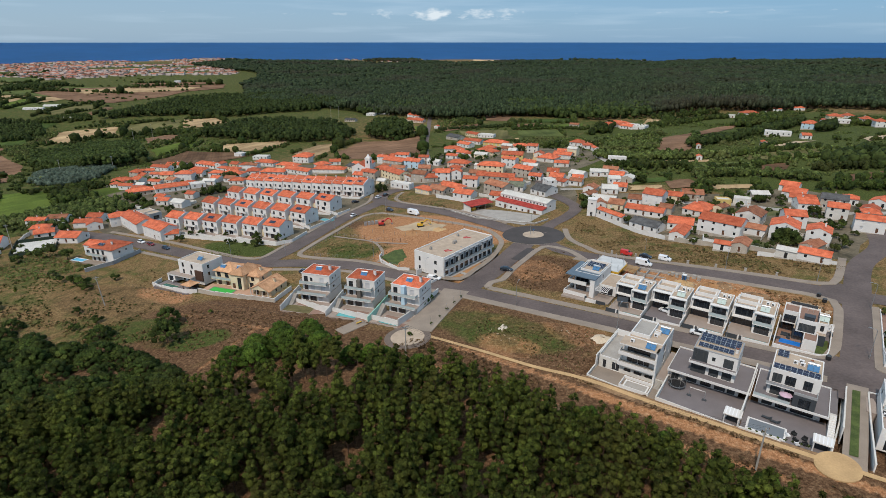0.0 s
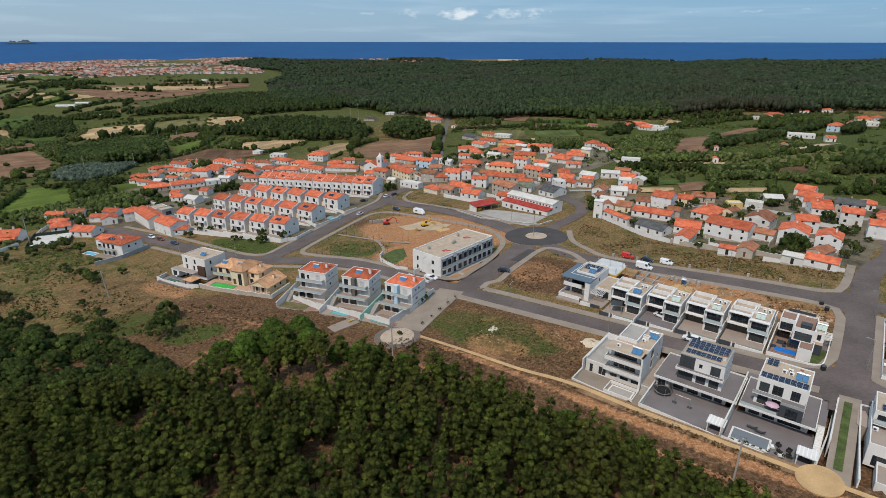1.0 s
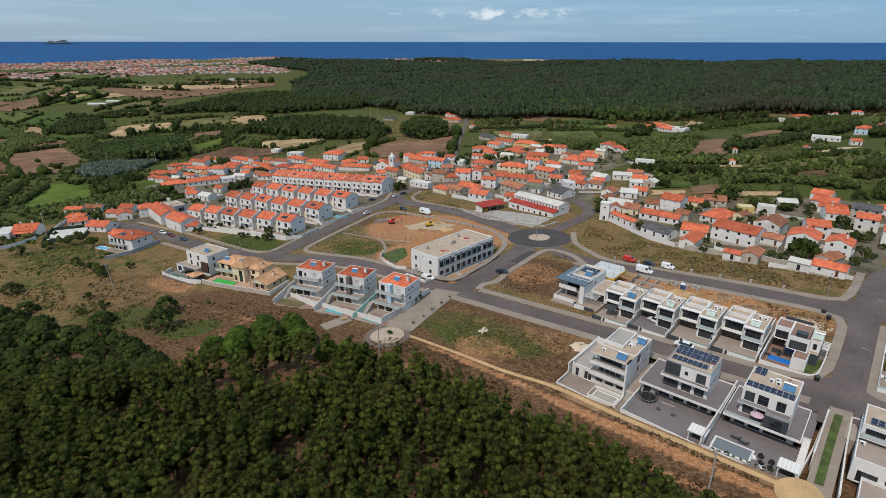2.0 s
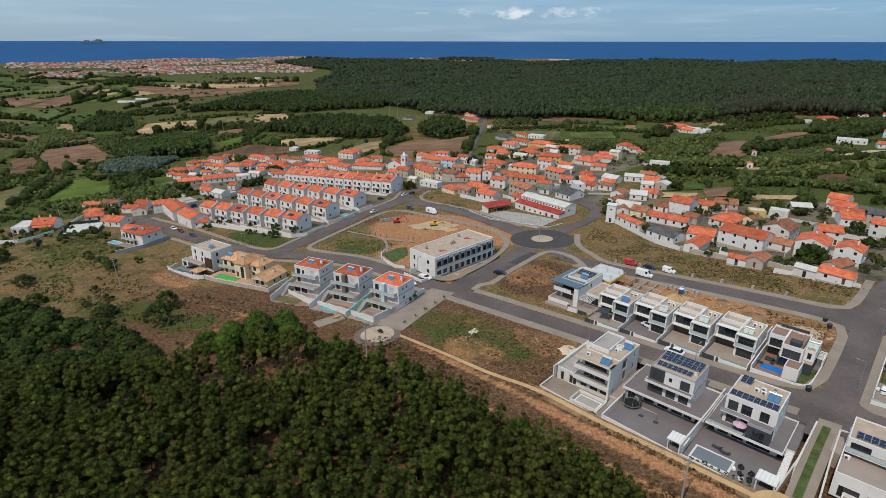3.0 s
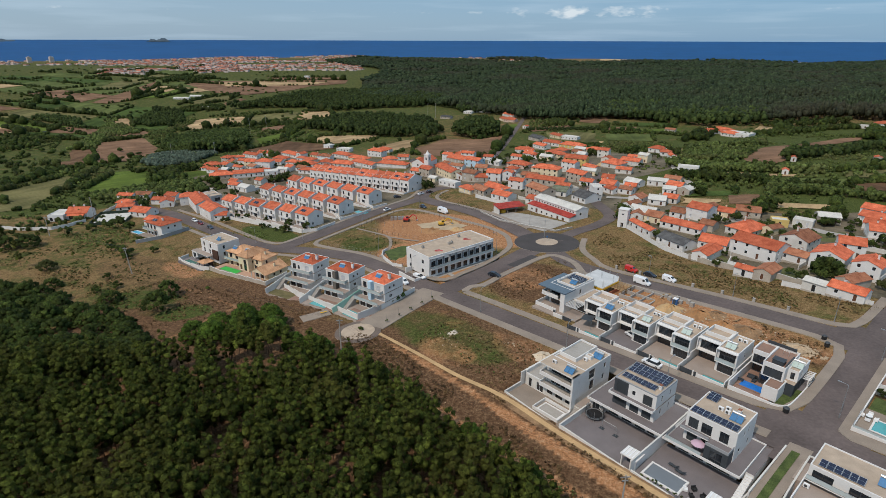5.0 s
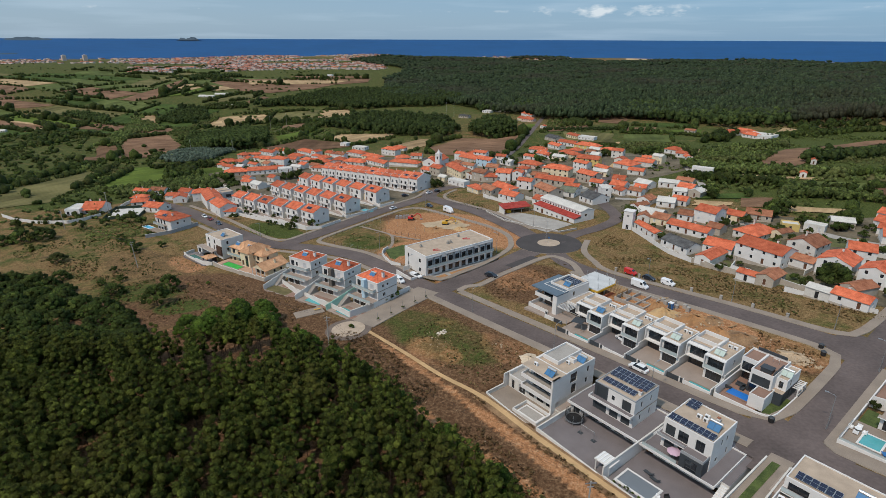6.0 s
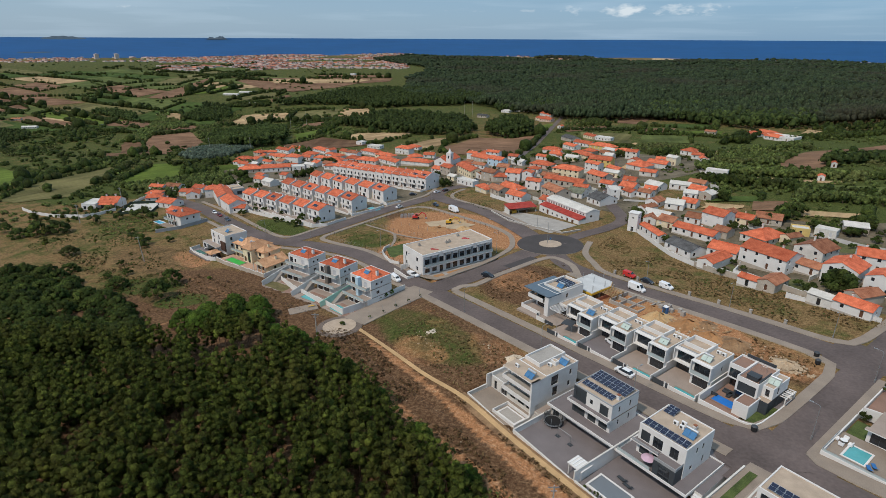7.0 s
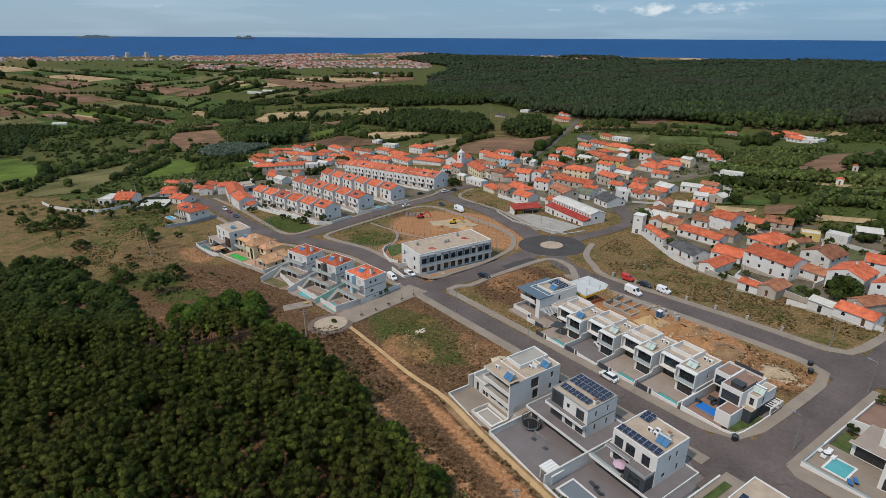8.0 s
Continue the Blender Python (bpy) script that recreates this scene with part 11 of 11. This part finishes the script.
for y in (3.4, 6.2, 9.0):
    part("joist_post", Geo().box(13.2, y, -0.6, 13.4, y + 0.2, 2.5), TIMBER, cs)
fd = estate("foundation", "low concrete foundation walls on orange soil", "foundation", -5.6, 30.6, -0.3)
for a1, b1, c1, d1 in ((0, 0, 10, 0.35), (0, 4, 10, 4.35), (0, 9, 10, 9.35), (0, 0.35, 0.35, 9), (3.2, 0.35, 3.5, 9), (6.6, 0.35, 6.9, 9), (9.65, 0.35, 10, 9)):
    part("foundation_wall", Geo().box(a1, b1, -0.8, c1, d1, 0.85), CONCRETE, fd)
for x, y, t, l in ((3, 40, 30, 2.6), (7.5, 30.5, 70, 3.0), (15, 36, 10, 2.4), (20, 33, 120, 3.2), (26, 36, 60, 2.2), (13, 30, 150, 2.8)):
    for j in range(3):
        p = lot(x + j * 0.35, y + j * 0.2)
        tagged(part("plank", Geo().box(0, 0, 0, l, 0.22, 0.07), TIMBER, None, "", pose(*p, ground_z(*p) + 0.25 + j * 0.08, 0, -4, TURN_A + t + j * 9)), "loose raw timber plank on a building site", "plank", "loose planks")
brg = random.Random(5)
BLOCKS = []
for i in range(5):
    bm = bmesh.new()
    bmesh.ops.create_icosphere(bm, subdivisions=1, radius=0.5)
    for v in bm.verts:
        v.co *= brg.uniform(0.55, 1.25)
        v.co.z *= 0.7
    me = bpy.data.meshes.new("boulder")
    bm.to_mesh(me)
    bm.free()
    me.materials.append(RUBBLE)
    BLOCKS.append(me)


def heap(s0, n0, r, count, size, label="broken limestone boulder on bare soil"):
    for i in range(count):
        a1, k1 = brg.uniform(0, 6.28), r * math.sqrt(brg.random())
        x, y = lot(s0 + k1 * math.cos(a1), n0 + 0.6 * k1 * math.sin(a1))
        q = size * brg.uniform(0.3, 1.3)
        ob = new("boulder", brg.choice(BLOCKS))
        ob.matrix_basis = pose(x, y, ground_z(x, y) + 0.15 * q, brg.uniform(0, 40), 0, brg.uniform(0, 360)) @ Matrix.Scale(q, 4)
        tagged(ob, label, "boulder", "rubble")


heap(45, 31, 4.5, 60, 0.95)
heap(34, 33, 8, 30, 0.7)
heap(20, 33, 8, 50, 0.8)
heap(10, 35, 5, 24, 0.7)
heap(-8, -14, 4, 14, 0.5)
heap(-24, -24, 5, 16, 0.5)
heap(2, -42, 14, 16, 0.35)
heap(-45.2, -37.9, 4.0, 34, 0.45, "pale stone set in a round planted bed")


def mound(label, x, y, r, h, mat):
    g = Geo()
    nr, na = 6, 20
    jit = [brg.uniform(0.75, 1.2) for _ in range(na)]
    pt = lambda i, k: (x + r * i / nr * jit[k % na] * math.cos(6.283 * k / na), y + r * i / nr * jit[k % na] * math.sin(6.283 * k / na),
                       ground_z(x + r * i / nr * math.cos(6.283 * k / na), y + r * i / nr * math.sin(6.283 * k / na)) - 0.15 + h * (1 - i / nr) ** 1.1 * (0.8 + 0.2 * math.sin(k * 2.1 + i)))
    for i in range(nr):
        for k in range(na):
            g.face([pt(i + 1, k), pt(i + 1, k + 1), pt(i, k + 1), pt(i, k)] if i else [pt(1, k), pt(1, k + 1), pt(0, 0)])
    tagged(part("soil_mound", g, mat, smooth=True), label, "mound", "soil mounds")


mound("heap of orange soil on a building site", *lot(10, 32), 4.6, 2.4, SAND)
mound("heap of sandy soil on a building site", *lot(17, 34), 5.0, 2.2, DIRT)
mound("heap of orange soil on a building site", *lot(25, 31), 4.4, 2.4, DIRT)
mound("heap of orange soil on a building site", *lot(5, 36), 3.4, 1.5, DIRT)
mound("heap of rubble and soil on a building site", *lot(21, 37), 3.6, 1.4, EARTH)
mound("heap of rubble and soil on a building site", *lot(31, 33), 4.4, 1.6, EARTH)
mound("heap of rubble and soil on a building site", *lot(43, 32), 4.0, 1.3, RUBBLE)
mound("pale heap of sand on an empty lot", *lot(0, -13.5), 3.2, 1.0, material("pale_sand", (0.56, 0.46, 0.34), 1.0, 0.15, 0.4, 4.0, 0.02))
mound("pale heap of sand on an empty lot", *lot(-26, -20), 2.4, 0.4, material("pale_rubble_sand", (0.54, 0.47, 0.38), 1.0, 0.2, 0.4, 4.0, 0.02))
mound("low mound of orange soil", -14, 236, 6.0, 1.2, DIRT)
mound("pale mound of sand", -2, 238, 4.0, 1.3, SAND)
mound("pale mound of sand", -8, 248, 6.0, 0.9, SAND)
for i in range(6):
    o = estate("block_pallet", "pallet of grey concrete blocks by the road", "pallet", 4.6 + i * 1.7, 39.2 - (i % 2) * 1.5, 0.0 + i * 0.11, "block pallets")
    part("pallet", Geo().box(0, 0, 0, 1.1, 1.1, 0.14), TIMBER, o)
    part("blocks", Geo().box(0.05, 0.05, 0.14, 1.05, 1.05, 1.15 + 0.2 * (i % 3)), CONCRETE, o)
tl = estate("site_toilet", "blue portable toilet cabin on a building site", "toilet cabin", 9.0, 35.4, 0.35)
part("cabin", Geo().box(0, 0, 0, 1.2, 1.2, 2.2), PLASTIC_BLUE, tl)
part("roof", Geo().box(-0.05, -0.05, 2.2, 1.25, 1.25, 2.35), FRAME_PALE, tl)
part("door", Geo().box(0.2, -0.04, 0.1, 1.0, -0.002, 2.0), CAR_GREY, tl)


def digger(x, y, turn, paint, label):
    o = thing("excavator", label, "excavator", pose(x, y, ground_z(x, y) + 0.02, 0, 0, turn), "site machines")
    for s in (-1.0, 0.6):
        part("track", Geo().prism([(-1.5, s), (1.5, s), (1.5, s + 0.45), (-1.5, s + 0.45)], 0.05, 0.75), BLACK, o)
    part("body", Geo().box(-1.5, -1.0, 0.8, 0.9, 1.0, 1.7), paint, o)
    cab = part("cab", Geo().box(-0.1, -0.95, 1.7, 1.1, 0.0, 2.8), paint, o)
    part("cab_window", Geo().box(1.1, -0.85, 1.9, 1.13, -0.1, 2.7).box(0.0, -0.98, 1.9, 1.0, -0.952, 2.7), GLASS, cab)
    part("boom", Geo().beam((0.9, 0.3, 1.5), (3.0, 0.3, 3.4), 0.35, 0.45).beam((3.0, 0.3, 3.4), (4.6, 0.3, 2.6), 0.3, 0.4), paint, o)
    part("arm", Geo().beam((4.6, 0.3, 2.6), (5.0, 0.3, 0.9), 0.25, 0.3), paint, o)
    part("bucket", Geo().prism([(4.5, -0.1), (5.4, -0.1), (5.4, 0.7), (4.5, 0.7)], 0.2, 0.9), STEEL, o)


digger(-10.5, 244.0, 20, YELLOW_PAINT, "yellow tracked excavator on a bare lot")
digger(-29.5, 250.5, 10, RED_PAINT, "red loader standing on a bare lot")
for i in range(4):
    x, y = -38 + i * 1.7, 251.5 + 0.5 * i
    tagged(part("formwork_stack", Geo().box(0, 0, 0, 1.4, 1.2, 1.2).box(0.1, 0.1, 1.2, 1.3, 1.1, 1.7), STEEL, None, "", pose(x, y, ground_z(x, y), 0, 0, 12)), "stack of grey formwork panels", "formwork stack", "formwork stacks")
sk = thing("bench", "yellow timber bench on a paved landing", "bench", pose(-25.8, 145.4, ground_z(-26, 145) + 0.16, 0, 0, 42))
part("seat", Geo().box(0, 0, 0.4, 1.9, 0.5, 0.48), YELLOW_PAINT, sk)
for x in (0.1, 1.7):
    part("leg", Geo().box(x, 0.05, 0, x + 0.1, 0.45, 0.4), CONCRETE, sk)
isl = thing("road_sign", "small blue round traffic sign on an island", "road sign", pose(38.8, 222.5, ground_z(38.8, 222.5) + 0.3, 0, 0, 0))
part("post", Geo().tube((0, 0, 0), (0, 0, 2.4), 0.04, n=6), STEEL, isl)
part("disc", Geo().tube((0, -0.05, 2.2), (0, -0.03, 2.2), 0.35, n=14), PLASTIC_BLUE, isl)
lampi = thing("street_lamp", "tall double street lamp on the roundabout island", "street lamp", pose(37.6, 222.8, ground_z(38, 222) + 0.3), "street lamps")
part("pole", Geo().tube((0, 0, 0), (0, 0, 9.0), 0.1, 0.06, 8), STEEL, lampi)
part("arm", Geo().tube((-1.6, 0, 9.1), (1.6, 0, 9.1), 0.05, n=6), STEEL, lampi)

# ---------------------------------------------------------------- dry tufts and low scrub on open ground
def tufts(label, poly, spacing, h, mat, size=0.3, cards=9):
    cs_, rs_ = [], []
    for x, y in scatter(poly, spacing, 0.7):
        k1 = rng.uniform(0.3, 1.25)
        if noise.noise((x * 0.09, y * 0.09, 2.0)) < -0.12:
            continue
        cs_.append((x, y, ground_z(x, y) + h * 0.3 * k1))
        rs_.append(h * k1)
    tagged(new("scrub", quads_mesh("scrub", leaf_cards(cs_, rs_, cards, size, 0.9), mat, np.repeat(np.array(cs_) - np.array([0, 0, 2.0 * h]), cards, 0))), label, "scrub", kind="stuff")


tufts("low red-brown heath scrub on a slope", [lot(-44, -36), lot(-8, -37), lot(16, -40), lot(40, -43), lot(62, -42), lot(64, -60), lot(30, -62), lot(-6, -52), lot(-50, -46)], 1.15, 0.55, STEM_DRY)
tufts("low dry grass tufts on an empty lot", [lot(-44, -10), lot(0, -10), lot(1, -31), lot(-34, -31)], 1.5, 0.35, STRAW, 0.26, 6)
tufts("green tufts on an empty lot", [lot(-40, -18), lot(-6, -20), lot(0, -30), lot(-32, -30)], 2.2, 0.3, LEAF_FRESH, 0.22, 7)
tufts("low dry grass tufts on a brown lot", [(20, 172), (33, 184), (44, 202), (50, 196), lot(-24, 38), lot(-20, 14), lot(-30, 6)], 1.5, 0.4, STEM_DRY, 0.28, 6)
tufts("tall dry grass in a fallow strip", [lot(44, 55), lot(0, 54.5), lot(-20, 55), (56, 222), (62, 240), (80, 222), (100, 200), (122, 180), (134, 168)], 1.15, 0.4, STRAW, 0.27, 7)
tufts("green grass in a fallow strip", [lot(44, 57), lot(0, 56), (70, 225), (90, 208), (122, 178)], 2.4, 0.35, LEAF_FRESH, 0.28, 7)
tufts("dry hillside grass and heath", [(-175, 175), (-120, 168), (-60, 160), (-30, 148), (-28, 132), (-60, 138), (-80, 128), (-100, 140), (-150, 160)], 1.7, 0.5, STEM_DRY, 0.3, 7)
tufts("low green hillside shrubs", [(-200, 200), (-150, 200), (-120, 180), (-90, 165), (-70, 146), (-84, 134), (-110, 145), (-150, 165), (-200, 176)], 2.3, 0.6, LEAF_BUSH, 0.32, 10)
tufts("dense green shrubs below a garden", [(-200, 232), (-182, 236), (-150, 214), (-146, 202), (-168, 198), (-196, 208)], 2.0, 1.3, LEAF_FRESH, 0.4, 16)
tufts("dry grass beside new houses", [(-84, 168), (-110, 180), (-134, 205), (-112, 212), (-104, 200), (-96, 182)], 1.7, 0.4, STRAW, 0.28, 6)
tufts("weeds on a building site's edge", [lot(34, 26), lot(48, 26), lot(48, 38), lot(30, 39)], 1.3, 0.45, STEM_DRY, 0.3, 7)
tufts("grass on an empty lot by the office", [(-54, 214), (-22, 206), (-24, 226), (-46, 236)], 1.8, 0.4, LEAF_BUSH, 0.26, 6)
tufts("grass on a terraced green lot", [(-112, 224), (-82, 214), (-78, 222), (-98, 234)], 1.3, 0.35, LEAF_FRESH, 0.28, 8)
tufts("weeds on a roadside lot", [(-38, 312), (-26, 312), (6, 276), (0, 270), (-24, 294)], 2.0, 0.5, LEAF_BUSH, 0.3, 6)
tufts("bright green bracken along a wood's edge", [lot(-30, -42), lot(6, -44), lot(36, -45.5), lot(60, -46), lot(60, -50), lot(30, -49), lot(0, -47), lot(-30, -45)], 1.9, 0.8, LEAF_FRESH, 0.3, 14)
tufts("dark heath along a garden wall", [lot(2, -33.9), lot(20, -35.4), lot(36, -36.4), lot(47, -37.0), lot(47, -36.2), lot(36, -35.6), lot(20, -34.7), lot(2, -33.2)], 0.55, 0.5, STEM_DRY, 0.28, 8)
